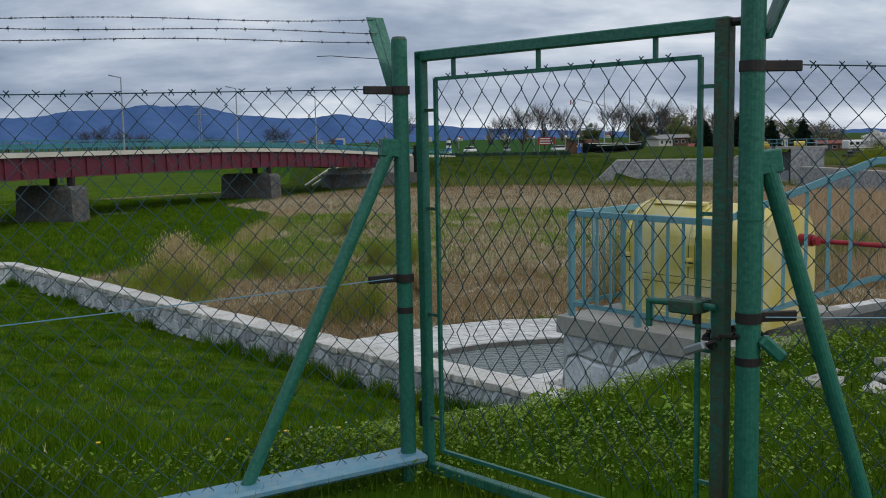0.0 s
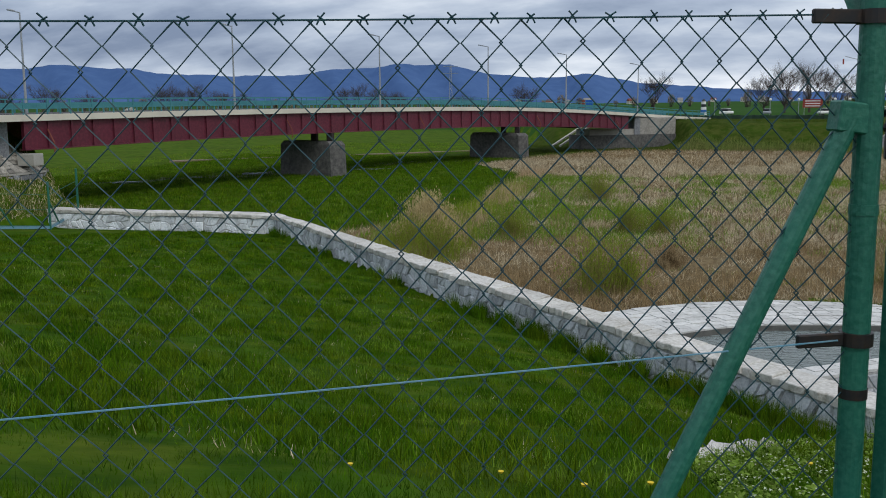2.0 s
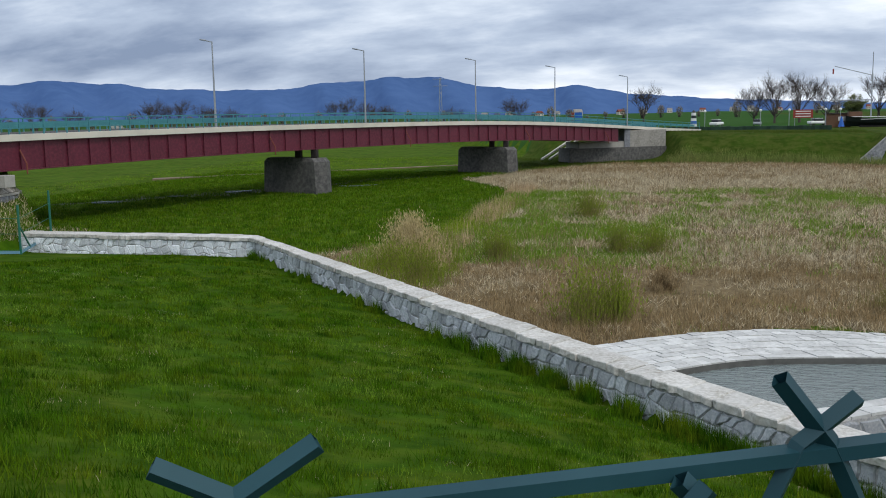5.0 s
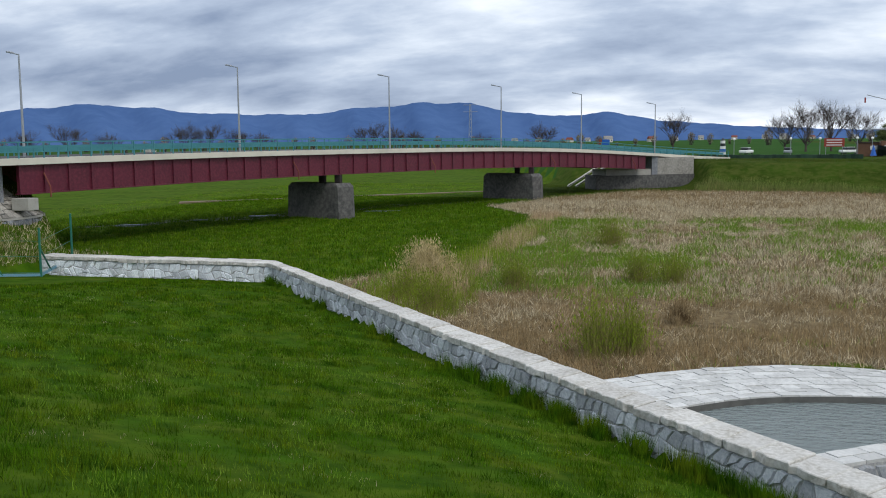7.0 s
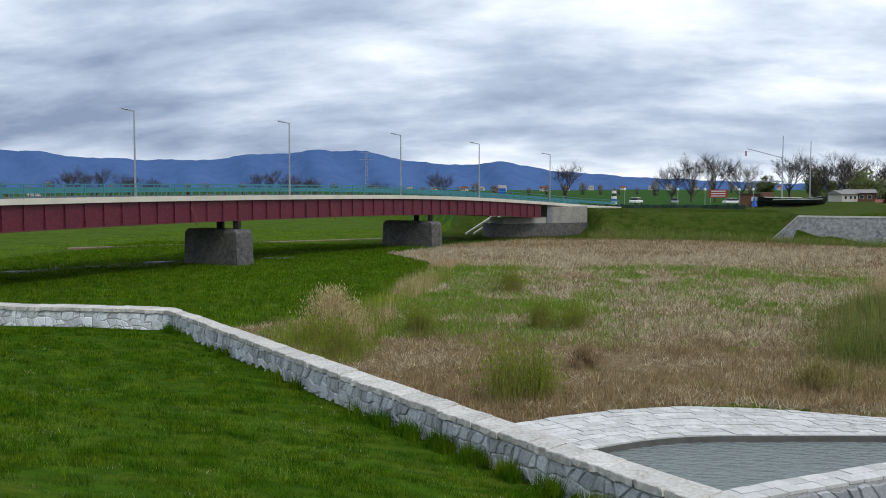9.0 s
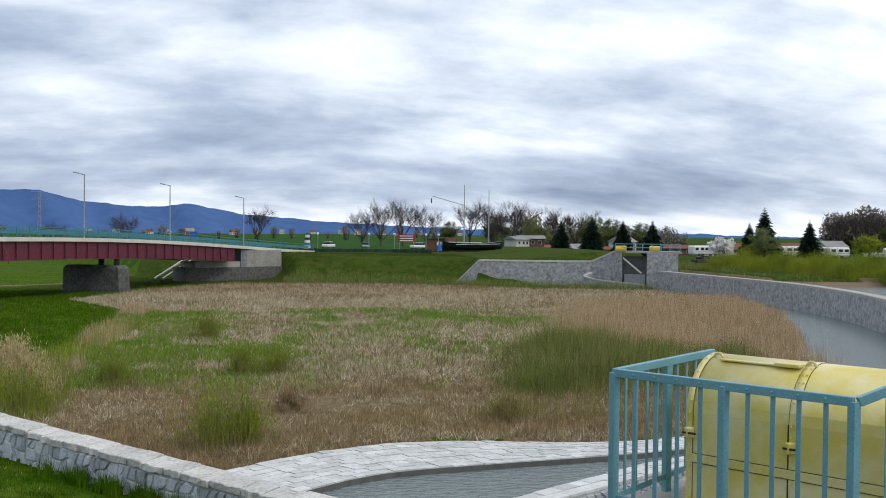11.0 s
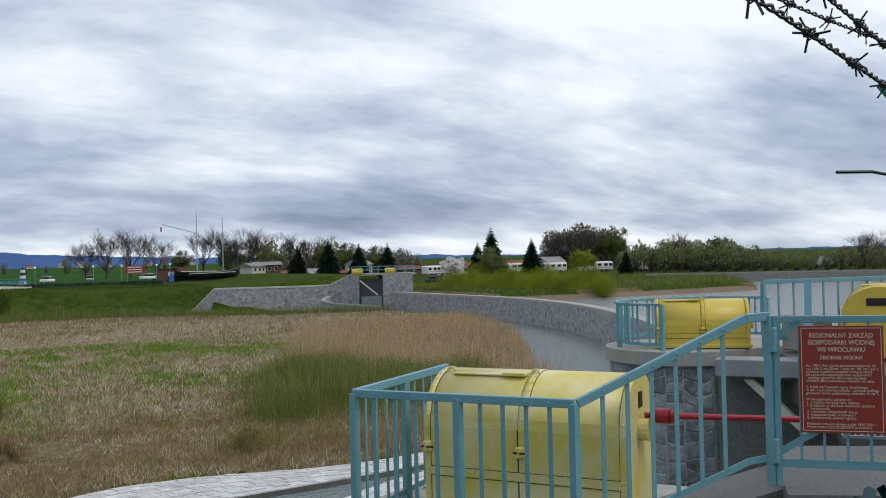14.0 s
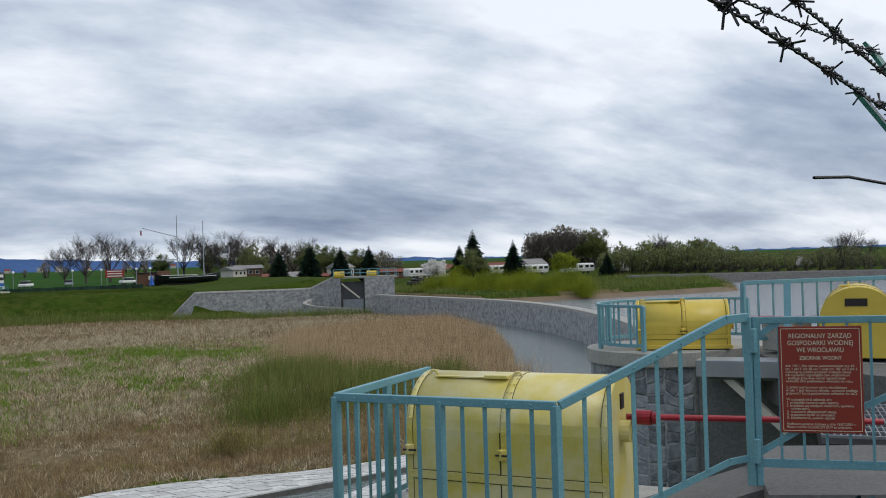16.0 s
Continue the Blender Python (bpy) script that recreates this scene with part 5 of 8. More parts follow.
def gear_cover(label, frame_at, length, width, wall_h, mat, pane=(0.05, 0.13)):
    """A half-barrel sheet-steel cover: straight sides, round top, riveted bands, latches, eyes and end plates."""
    o = frame_at(0, 0, 0)
    base = thing("gear_cover", label, "machine cover", "sluice gear covers", at=o)
    prof = [(0.0, 0.0), (0.0, wall_h)]
    r = width / 2
    for i in range(1, 16):
        a = math.pi * i / 16
        prof.append((r - r * math.cos(a), wall_h + r * 0.86 * math.sin(a)))
    prof += [(width, wall_h), (width, 0.0)]

    def shell(s0, s1, grow=0.0):
        bm = bmesh.new()
        rings = []
        for s in (s0, s1):
            ring = []
            for t, z in prof:
                dt = (t - r) / r * grow
                ring.append(bm.verts.new(frame_at(s, t + dt, z + (grow if z > 0.01 else 0))))
            rings.append(ring)
        n = len(prof)
        for i in range(n):
            j = (i + 1) % n
            fc = bm.faces.new((rings[0][i], rings[0][j], rings[1][j], rings[1][i]))
            fc.smooth = 1 < i < n - 2
        bm.faces.new(rings[0])
        bm.faces.new(rings[1][::-1])
        bmesh.ops.recalc_face_normals(bm, faces=bm.faces)
        return bm
    part("body", shell(0, length), mat, base)
    for s0, s1 in ((-0.004, 0.05), (length * 0.49, length * 0.53), (length - 0.05, length + 0.004)):
        part("hoop", shell(s0, s1, 0.006), mat, base)
        part("hoop_joint", shell(max(0.0, s0 - 0.006), min(length, s1 + 0.006), 0.003), DARKJOINT, base)
    part("sill_band", bar(frame_at(-0.03, -0.02, 0.03), frame_at(length + 0.03, -0.02, 0.03), 0.06, 0.06, 0.004), mat, base)
    part("band_joint", bar(frame_at(0.05, -0.002, wall_h * 0.52), frame_at(length - 0.05, -0.002, wall_h * 0.52), 0.008, 0.084), DARKJOINT, base)
    part("middle_band", bar(frame_at(0, -0.004, wall_h * 0.52), frame_at(length, -0.004, wall_h * 0.52), 0.01, 0.07, 0.002), mat, base)
    part("door_seam", bar(frame_at(length * 0.485, -0.0045, 0.06), frame_at(length * 0.485, -0.0045, wall_h), 0.003, 0.006, up=(U.x, U.y, 0)), LOCK, base)
    rv = bmesh.new()
    n = int(length / 0.075)
    for i in range(n):
        for z in (wall_h * 0.52 - 0.022, wall_h * 0.52 + 0.022):
            add_box(rv, frame_at((i + 0.5) * length / n, -0.011, z), (0.012, 0.012, 0.012))
    for s in (0.025, length * 0.5, length * 0.523, length - 0.025):
        for t, z in prof[1:9]:
            add_box(rv, frame_at(s, t - 0.008, z + 0.008), (0.012, 0.012, 0.012))
        for i in range(9):
            add_box(rv, frame_at(s, -0.012, 0.08 + i * wall_h / 9), (0.012, 0.012, 0.012))
    tagged(part("rivets", rv, mat, base), kind="stuff")
    for s in (0.03, length * 0.5):
        latch = part("latch", box(frame_at(s, -0.022, wall_h * 0.78), (0.07, 0.05, 0.09), bevel=0.008), mat, base)
        part("latch_pin", rod(frame_at(s - 0.05, -0.05, wall_h * 0.78), frame_at(s + 0.07, -0.05, wall_h * 0.78), 0.009, 8), LOCK, latch)
    for s in (0.1, length * 0.51):
        eye = bmesh.new()
        for i in range(10):
            a0, a1 = math.pi * i / 10, math.pi * (i + 1) / 10
            add_rod(eye, frame_at(s + 0.045 * math.cos(a0), r * 0.75, wall_h + r * 0.80 + 0.05 * math.sin(a0)), frame_at(s + 0.045 * math.cos(a1), r * 0.75, wall_h + r * 0.80 + 0.05 * math.sin(a1)), 0.012, 6)
        part("lifting_eye", eye, mat, base)
    part("top_strip", bar(frame_at(0.15, r * 0.62, wall_h + r * 0.815), frame_at(length * 0.48, r * 0.62, wall_h + r * 0.815), 0.06, 0.012), mat, base)
    part("top_hatch", bar(frame_at(length * 0.36, r * 0.62, wall_h + r * 0.835), frame_at(length * 0.48, r * 0.62, wall_h + r * 0.835), 0.12, 0.03, 0.005), mat, base)
    part("window", bar(frame_at(length + 0.004, r * 0.95 - pane[0], wall_h + r * 0.45), frame_at(length + 0.004, r * 0.95 + pane[0], wall_h + r * 0.45), 0.03, pane[1], 0.004), LOCK, base, "small dark inspection window")
    part("bearing_cap", rod(frame_at(length, r * 0.9, wall_h * 0.98), frame_at(length + 0.09, r * 0.9, wall_h * 0.98), 0.09, 14), mat, base)
    part("end_handle", bar(frame_at(length + 0.012, r * 0.4, wall_h * 0.75), frame_at(length + 0.012, r * 0.4, wall_h * 0.95), 0.02, 0.03), LOCK, base)
    for t in (0.08, width - 0.08):
        part("skid", bar(frame_at(0.02, t, -0.035), frame_at(length - 0.02, t, -0.035), 0.09, 0.07), LOCK, base)
    return base


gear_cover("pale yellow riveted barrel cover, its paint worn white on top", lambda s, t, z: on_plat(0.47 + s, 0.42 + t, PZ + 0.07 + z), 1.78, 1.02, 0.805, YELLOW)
shaft = thing("drive_shaft", "red painted drive shaft with a slotted coupling", "shaft", at=on_plat(2.3, 0.9, 0.0))
sh = lambda s: on_plat(s, 0.93, 0.37)
shaft_dir = Vector((0.93, -0.36, 0))
part("shaft_tube", rod(sh(2.29), sh(2.4) + shaft_dir * 2.1 - Vector((0, 0, 0.13)), 0.026, 12), RED, shaft)
part("coupling", rod(sh(2.36), sh(2.50), 0.062, 14), RED, shaft)
part("coupling", rod(sh(2.51), sh(2.56), 0.05, 14), RED, shaft)

# concrete steps and ramp below the gate
ramp_ob = thing("concrete_ramp", "grey concrete stair cheek beside the sluice", "ramp", at=(3.9, 10.6, -1), kind="structure")
bm = bmesh.new()
prof = [(3.05, 10.35, -0.60), (4.05, 10.05, -0.36), (4.6, 9.75, -0.18), (6.4, 8.8, -0.18)]
up_ = [bm.verts.new((x, y, z)) for x, y, z in prof]
bk_ = [bm.verts.new((x + 0.75, y + 0.8, z)) for x, y, z in prof]
lo_ = [bm.verts.new((x, y, -3.0)) for x, y, z in prof]
lb_ = [bm.verts.new((x + 0.75, y + 0.8, -3.0)) for x, y, z in prof]
for i in range(3):
    bm.faces.new((up_[i], up_[i + 1], bk_[i + 1], bk_[i]))
    bm.faces.new((lo_[i], lo_[i + 1], up_[i + 1], up_[i]))
    bm.faces.new((bk_[i], bk_[i + 1], lb_[i + 1], lb_[i]))
bm.faces.new((lo_[0], up_[0], bk_[0], lb_[0]))
bmesh.ops.recalc_face_normals(bm, faces=bm.faces)
part("cheek", bm, OLDCON, ramp_ob)
part("landing", prism([(4.2, 9.5), (7.5, 7.4), (8.6, 9.0), (5.4, 11.0)], -3.0, -0.17), OLDCON, ramp_ob)
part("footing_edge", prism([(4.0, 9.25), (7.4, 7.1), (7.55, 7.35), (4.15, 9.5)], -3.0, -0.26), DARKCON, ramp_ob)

# second pier with its slab, cover and round-ended railing
P2 = Vector((8.25, 17.55, 0))
pier2 = thing("sluice_pier", "round-nosed stone pier with a concrete slab, deck beam and steel strut", "pier", at=(9, 17, -4), kind="structure")
nose = [(P2.x + 1.15 - 1.2 * math.cos(a), P2.y - 0.25 + 1.25 * math.sin(a)) for a in np.linspace(-0.9, 2.2, 14)]
outline2 = nose + [(12.5, 18.6), (14, 16.5), (9.08, 16.1)]
Z2 = 0.10
part("slab", prism([(P2.x + 1.15 + (x - P2.x - 1.15) * 1.07, P2.y + (y - P2.y) * 1.06) for x, y in outline2], Z2 - 0.22, Z2), CONCRETE, pier2)
part("pier_core", prism(outline2, -6.8, Z2 - 0.22), WALLMORTAR, pier2)
js = ([], [])
ring2 = [outline2[-1]] + outline2[:14]
for a, b in zip(ring2[:-1], ring2[1:]):
    stones_on(b, a, -4.8, Z2 - 0.24, 0.21, 0.018, join=js)
    stones_on(a, b, -4.8, Z2 - 0.24, 0.21, 0.018, join=js)
stone_mesh("pier_stones", js, pier2, mat=DARKSTONE)
gp0, gp1 = Vector((9.2, 15.35, 0)), Vector((11.4, 12.75, 0))
part("recess_wall", prism([(9.12, 16.05), (9.6, 16.6), (12.9, 13.4), (12.4, 12.8)], -6.8, Z2 - 0.3), DARKCON, pier2, "dark concrete recess behind the sluice")
part("deck_beam", bar(Vector((8.75, 15.6, Z2 - 0.16)), Vector((11.5, 12.3, Z2 - 0.16)), 0.5, 0.26, 0.01), GALV, pier2, "pale steel deck beam")
# added dark sheet that stands in for the shade under the deck beam
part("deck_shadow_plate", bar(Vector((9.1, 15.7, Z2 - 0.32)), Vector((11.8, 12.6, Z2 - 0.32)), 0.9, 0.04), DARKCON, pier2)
part("strut", bar(Vector((8.95, 15.35, -0.12)), Vector((9.40, 14.40, -1.0)), 0.10, 0.11), CREAM, pier2, "slanting steel strut")
round_nodes = [Vector((P2.x + 1.15 - 1.08 * math.cos(a), P2.y - 0.25 + 1.12 * math.sin(a), 0)) for a in np.linspace(-0.62, 1.9, 9)]
railing("blue painted railing round the pier nose", round_nodes + [Vector((10.7, 18.1, 0)), Vector((11.28, 17.2, 0))], [Z2 + 0.75] * 11, [Z2 + 0.10] * 11,
        [(p, Z2 + 0.75, Z2) for p in (round_nodes[0], round_nodes[3], round_nodes[6], Vector((11.28, 17.2, 0)))], "platform railings", spacing=0.11, foot=0.1, deep=0.045)
U2 = Vector((0.80, -0.60, 0))
V2 = Vector((0.60, 0.80, 0))
o2 = Vector((8.62, 16.95, Z2 + 0.02))
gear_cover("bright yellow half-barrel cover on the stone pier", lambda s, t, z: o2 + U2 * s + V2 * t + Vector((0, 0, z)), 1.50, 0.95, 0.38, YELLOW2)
part("bearing_block", box((10.35, 15.35, Z2 + 0.25), (0.5, 0.6, 0.5), None, 0.02), CONCRETE, pier2)
shaft2 = thing("drive_shaft", "red painted drive shaft between the gear covers", "shaft", at=(9.9, 15.5, Z2 + 0.5))
part("shaft_tube", rod((9.7, 15.75, Z2 + 0.52), (11.6, 13.4, Z2 + 0.52), 0.05, 10), RED, shaft2)

# walkway to the lake side: grating, third cover end on, rails
walkway = thing("steel_walkway", "grey open-grid steel walkway beyond the gate", "walkway", at=(7, 11, -0.3), kind="structure")
w0, w1 = Vector((6.55, 11.15, -0.22)), Vector((9.3, 8.4, -0.22))
wd = (w1 - w0).normalized()
wn = Vector((-wd.y, wd.x, 0))
gr = bmesh.new()
for i in range(60):
    p = w0 + wd * (i * 0.062)
    bar(p, p + wn * 2.2, 0.01, 0.035, bm=gr)
for j in range(9):
    bar(w0 + wn * (j * 0.27), w1 + wn * (j * 0.27), 0.03, 0.03, bm=gr)
tagged(part("grating", gr, GALV, walkway), kind="stuff")
# added block; its near-black colour paints the shade below the open grid
part("grating_pan", prism([(w0 + wn * 0).to_tuple()[:2], w1.to_tuple()[:2], (w1 + wn * 2.2).to_tuple()[:2], (w0 + wn * 2.2).to_tuple()[:2]], -0.55, -0.30), DARK, walkway)
o3 = Vector((9.73, 14.08, 0.13))
EX = Vector((0.752, 0.659, 0))
EY = Vector((0.659, -0.752, 0))


def c3(s, t, z):
    return o3 + EX * (1.9 - s) + EY * t + Vector((0, 0, z))


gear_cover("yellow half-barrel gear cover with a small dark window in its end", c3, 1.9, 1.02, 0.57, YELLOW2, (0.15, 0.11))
gbx = thing("gearbox", "small yellow gearbox with a round drum", "gearbox", at=(7.2, 10.1, -0.2))
part("housing", box((7.15, 9.95, 0.02), (0.55, 0.5, 0.4), Matrix.Rotation(-0.85, 3, "Z"), 0.02), YELLOW, gbx)
part("drum", rod((7.0, 10.15, 0.33), (7.25, 9.9, 0.33), 0.13, 16), YELLOW2, gbx)
part("hub", rod((6.95, 10.2, 0.33), (7.32, 9.83, 0.33), 0.06, 12), RED, gbx)
railing("blue painted railing along the lake side", [Vector((9.7, 15.6, 0)), Vector((12.6, 15.0, 0)), Vector((15.5, 14.3, 0))], [1.20] * 3, [0.3] * 3,
        [(Vector((9.7, 15.6, 0)), 1.20, 0.0), (Vector((12.6, 15.0, 0)), 1.20, 0.0)], "platform railings", spacing=0.27)
bridge_slab = thing("weir_deck", "concrete deck carrying the walkway over the weir", "deck", at=(10, 13, -1), kind="structure")
part("deck_slab", prism([(9.0, 14.0), (10.6, 16.6), (17, 15.2), (16, 9), (9.2, 11.4)], -0.6, 0.06), OLDCON, bridge_slab)
bal = thing("rail_stay", "pale blue slanting rail stay on the lake side", "rail stay", at=(9.3, 14.3, 0.1))
part("stay", bar((9.43, 14.4, 1.23), (9.15, 14.15, 0.08), 0.10, 0.03), BLUE, bal)

# ---- far side: walls, sluice tower, curved weir wall ----


def strip_wall(name, label, line, z0, z1, thick, cap, parent=None, cell=None):
    """A wall along a plan line with a smooth cap; z1 may be one height for each point."""
    p = np.asarray(line, float)
    tops = np.full(len(p), z1) if np.isscalar(z1) else np.asarray(z1, float)
    d = np.gradient(p[:, :2], axis=0)
    d /= np.linalg.norm(d, axis=1, keepdims=True)
    nrm = np.stack([-d[:, 1], d[:, 0]], 1)
    base = parent or thing(name, label, "wall", at=(p[0, 0], p[0, 1], z0), kind="structure")

    def body(t, lo, drop, grow):
        bm = bmesh.new()
        rings = []
        for k in range(len(p)):
            a, b = p[k, :2] + nrm[k] * (t + grow), p[k, :2] - nrm[k] * grow
            zl = lo if lo is not None else tops[k] - drop - 0.21
            rings.append([bm.verts.new((*a, zl)), bm.verts.new((*b, zl)), bm.verts.new((*b, tops[k] - drop)), bm.verts.new((*a, tops[k] - drop))])
        for r0, r1 in zip(rings[:-1], rings[1:]):
            for q in range(4):
                bm.faces.new((r0[q], r0[(q + 1) % 4], r1[(q + 1) % 4], r1[q]))
        bm.faces.new(rings[0])
        bm.faces.new(rings[-1][::-1])
        bmesh.ops.recalc_face_normals(bm, faces=bm.faces)
        return bm
    part("wall_body", body(thick, z0, 0.20, 0.0), MASONRY, base)
    part("wall_cap", body(thick, None, 0.0, 0.05), CONCRETE if cap else COPING, base)
    return base


MASONRY = material("grey_rubble_face", (0.275, 0.28, 0.285), 0.85, second=(0.15, 0.155, 0.162), scale=1.1, third=(0.46, 0.46, 0.455), scale3=2.6, mix=0.55, bump=0.9, bump_scale=3.5)
strip_wall("weir_wall", "long curved stone weir wall with a smooth concrete crest", resample(CURVE, 1.5), -6.8, -2.95, -1.3, True)
strip_wall("bank_wall", "grey rubble retaining wall of the far bank", [(22.6, 140.6), (25.6, 139.3), (33, 137.3), (38.5, 135.9), (41.0, 135.2), (43.7, 133.6)], -6.4, [-5.0, -1.85, -1.85, -1.85, -1.8, -0.4], 0.9, False)
strip_wall("wing_wall", "low curved concrete-topped wing wall in front of the tower", smooth([(40.5, 134.4), (38.9, 133.0), (39.6, 131.2), (42, 129.8), (46.3, 128.0)], 2), -6.4, np.linspace(-3.35, -4.9, len(smooth([(0, 0)] * 5, 2))), 0.5, True)
tower = thing("sluice_tower", "grey stone sluice house with open gate bay and yellow gear covers", "sluice", at=(47, 131, -6), kind="structure")
part("left_pier", prism([(43.6, 133.7), (44.3, 131.9), (45.1, 133.6), (44.6, 136)], -6.6, -0.62), MASONRY, tower)
part("right_pier", prism([(47.6, 130.8), (51.5, 129.2), (53.0, 133.2), (49.0, 134.8)], -6.6, -0.62), MASONRY, tower)
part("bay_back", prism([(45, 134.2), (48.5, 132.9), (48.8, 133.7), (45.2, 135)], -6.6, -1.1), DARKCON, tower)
part("deck", prism([(43.5, 133.2), (51.9, 129.0), (53.4, 133.2), (45.0, 136.6)], -0.62, -0.36), CONCRETE, tower)
part("gate_leaf", prism([(45.0, 132.6), (47.7, 131.6), (47.9, 132.0), (45.2, 133.0)], -5.4, -3.6), GALV, tower, "grey steel gate leaf")
part("strut", bar((44.7, 132.3, -1.3), (47.0, 131.3, -3.4), 0.18, 0.2), CREAM, tower)
part("bay_floor", prism([(44.5, 131.5), (47.8, 130.2), (48.6, 132.9), (45.0, 134.2)], -6.6, -5.5), DARK, tower)
for x, y, w in ((44.6, 132.9, 1.45), (48.9, 131.3, 1.4)):
    for_cover = bmesh.new()
    bmesh.ops.create_cone(for_cover, cap_ends=True, segments=14, radius1=0.5, radius2=0.5, depth=w, matrix=Matrix.Translation((x, y, -0.1)) @ Matrix.Rotation(-0.38, 4, "Z") @ Matrix.Rotation(math.pi / 2, 4, "Y"))
    part("gear_cover", for_cover, YELLOW2, tower, "yellow barrel cover")
for a, b in (((43.7, 132.9), (51.7, 128.9)), ((44.9, 136.2), (53.1, 132.8))):
    for z in (-0.36 + 1.0, -0.36 + 0.5):
        part("rail", bar((*a, z), (*b, z), 0.06, 0.06), BLUE, tower)
    for t in np.linspace(0, 1, 8):
        q = Vector((*a, 0)).lerp(Vector((*b, 0)), t)
        part("rail_post", rod((q.x, q.y, -0.36), (q.x, q.y, 0.64), 0.04, 5), BLUE, tower)

# ---- things far off, laid out by bearing and distance ----
HUB = (-1.0, 4.0)


def polar(deg, dist):
    return HUB[0] + dist * math.sin(radians(deg)), HUB[1] + dist * math.cos(radians(deg))


def land_z(x, y):
    return float(height(np.array([x]), np.array([y]))[0])


def ridge(name, label, profile, dist, depth, mat):
    """A range of hills: crest heights by bearing, falling to front and back with gullies."""
    degs = np.array([p[0] for p in profile], float)
    tops = np.array([p[1] for p in profile], float)
    ds = np.arange(degs[0], degs[-1], 0.35)
    crest = np.interp(ds, degs, tops) + 1.4 * np.sin(ds * 2.9) + 1.0 * np.sin(ds * 7.3 + 1)
    rows = np.linspace(0, 1, 9)
    verts, faces = [], []
    for r in rows:
        for k, d in enumerate(ds):
            q = (1 - abs(2 * r - 1)) ** 0.8
            dd = dist + depth * (r - 0.5) + 60 * math.sin(d * 1.7 + r * 5)
            x, y = polar(d, dd)
            gully = 1 - 0.18 * (1 - q) * (0.5 + 0.5 * math.sin(d * 5.3 + 3 * r))
            verts.append((x, y, -25 + (crest[k] + 25) * q * gully))
    n = len(ds)
    for r in range(len(rows) - 1):
        for k in range(n - 1):
            faces.append((r * n + k, r * n + k + 1, (r + 1) * n + k + 1, (r + 1) * n + k))
    me = mesh_from(name, verts, faces)
    me.polygons.foreach_set("use_smooth", [True] * len(faces))
    solid(name, me, mat, label, "hills", kind="structure")


ridge("hills", "long forested mountain ridge on the horizon, tinted haze-blue",
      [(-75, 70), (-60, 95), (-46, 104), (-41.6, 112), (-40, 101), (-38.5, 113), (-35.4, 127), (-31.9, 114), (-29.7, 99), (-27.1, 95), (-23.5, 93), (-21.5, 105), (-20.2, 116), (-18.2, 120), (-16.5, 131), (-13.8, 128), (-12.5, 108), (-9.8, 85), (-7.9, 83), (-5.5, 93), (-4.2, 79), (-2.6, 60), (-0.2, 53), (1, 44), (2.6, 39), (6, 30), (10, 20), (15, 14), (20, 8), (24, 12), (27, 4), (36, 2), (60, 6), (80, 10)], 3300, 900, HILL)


def blades(name, pts, tall, wide, lean, mat, label, category="grass", seed=1, base_drop=0.03, make=True, up=0.78):
    """Many single upright blades as one mesh of stuff."""
    rng = np.random.default_rng(seed)
    n = len(pts)
    h = tall[0] + (tall[1] - tall[0]) * rng.random(n) ** 1.4 if not isinstance(tall, np.ndarray) else tall
    w = wide if isinstance(wide, np.ndarray) else np.full(n, wide)
    ang = rng.random(n) * 2 * np.pi
    la = rng.random(n) * 2 * np.pi
    ll = lean * h * rng.random(n)
    side = np.stack([np.cos(ang), np.sin(ang), np.zeros(n)], 1) * (w / 2)[:, None]
    root = pts.copy()
    root[:, 2] -= base_drop
    tip = root + np.stack([np.cos(la) * ll, np.sin(la) * ll, h], 1)
    verts = np.stack([root - side, root + side, tip], 1).reshape(-1, 3)
    tris = np.arange(3 * n).reshape(n, 3)
    me = fast_mesh(name, verts, tris, mat, up)
    return solid(name, me, None, label, category, kind="stuff") if make else me


def scatter(n, x0, x1, y0, y1, poly=None, seed=0, bias=None):
    rng = np.random.default_rng(seed)
    px, py = rng.uniform(x0, x1, n), rng.uniform(y0, y1, n)
    keep = np.ones(n, bool)
    if poly is not None:
        keep &= inside(px, py, poly)
    if bias is not None:
        keep &= rng.random(n) < bias(px, py)
    px, py = px[keep], py[keep]
    return np.stack([px, py, height(px, py)], 1)


FRONT_POLY = [(-60, 10), (-60, 46)] + [(x - 0.05, y - 0.12) for x, y in WALL_FRONT] + [(6.5, 14), (1.0, 11.5), (1.5, 10.5), (3.0, 9.6), (4.2, 9.2), (7, 7), (7, 1), (-60, -8)]


def dist_cam(px, py):
    return np.hypot(px + 0.6, py - 4.0)


def tufted(px, py):
    return np.clip(0.1 + 0.8 * vnoise(px, py, 0.45, 1) + 0.5 * vnoise(px, py, 1.8, 2), 0.2, 1)


slope_pts = scatter(1550000, -32, 8, 3.4, 54, FRONT_POLY, 11, lambda x, y: np.clip(11.0 / (dist_cam(x, y) + 3) , 0.05, 1) * tufted(x, y))
dd_ = dist_cam(slope_pts[:, 0], slope_pts[:, 1])
tuft_ = 0.35 + 2.0 * np.clip(0.6 * vnoise(slope_pts[:, 0], slope_pts[:, 1], 0.9, 3) + 0.4 * vnoise(slope_pts[:, 0], slope_pts[:, 1], 0.35, 4) - 0.35, 0, 1)
rng_ = np.random.default_rng(5)
tall_ = (0.05 + 0.09 * rng_.random(len(slope_pts)) ** 1.5) * tuft_ * (1 + dd_ / 60)
blades("grass", slope_pts, tall_, 0.006 + 0.0011 * dd_, 0.75, GRASS, "lush uneven spring grass on the dam slope", seed=12)


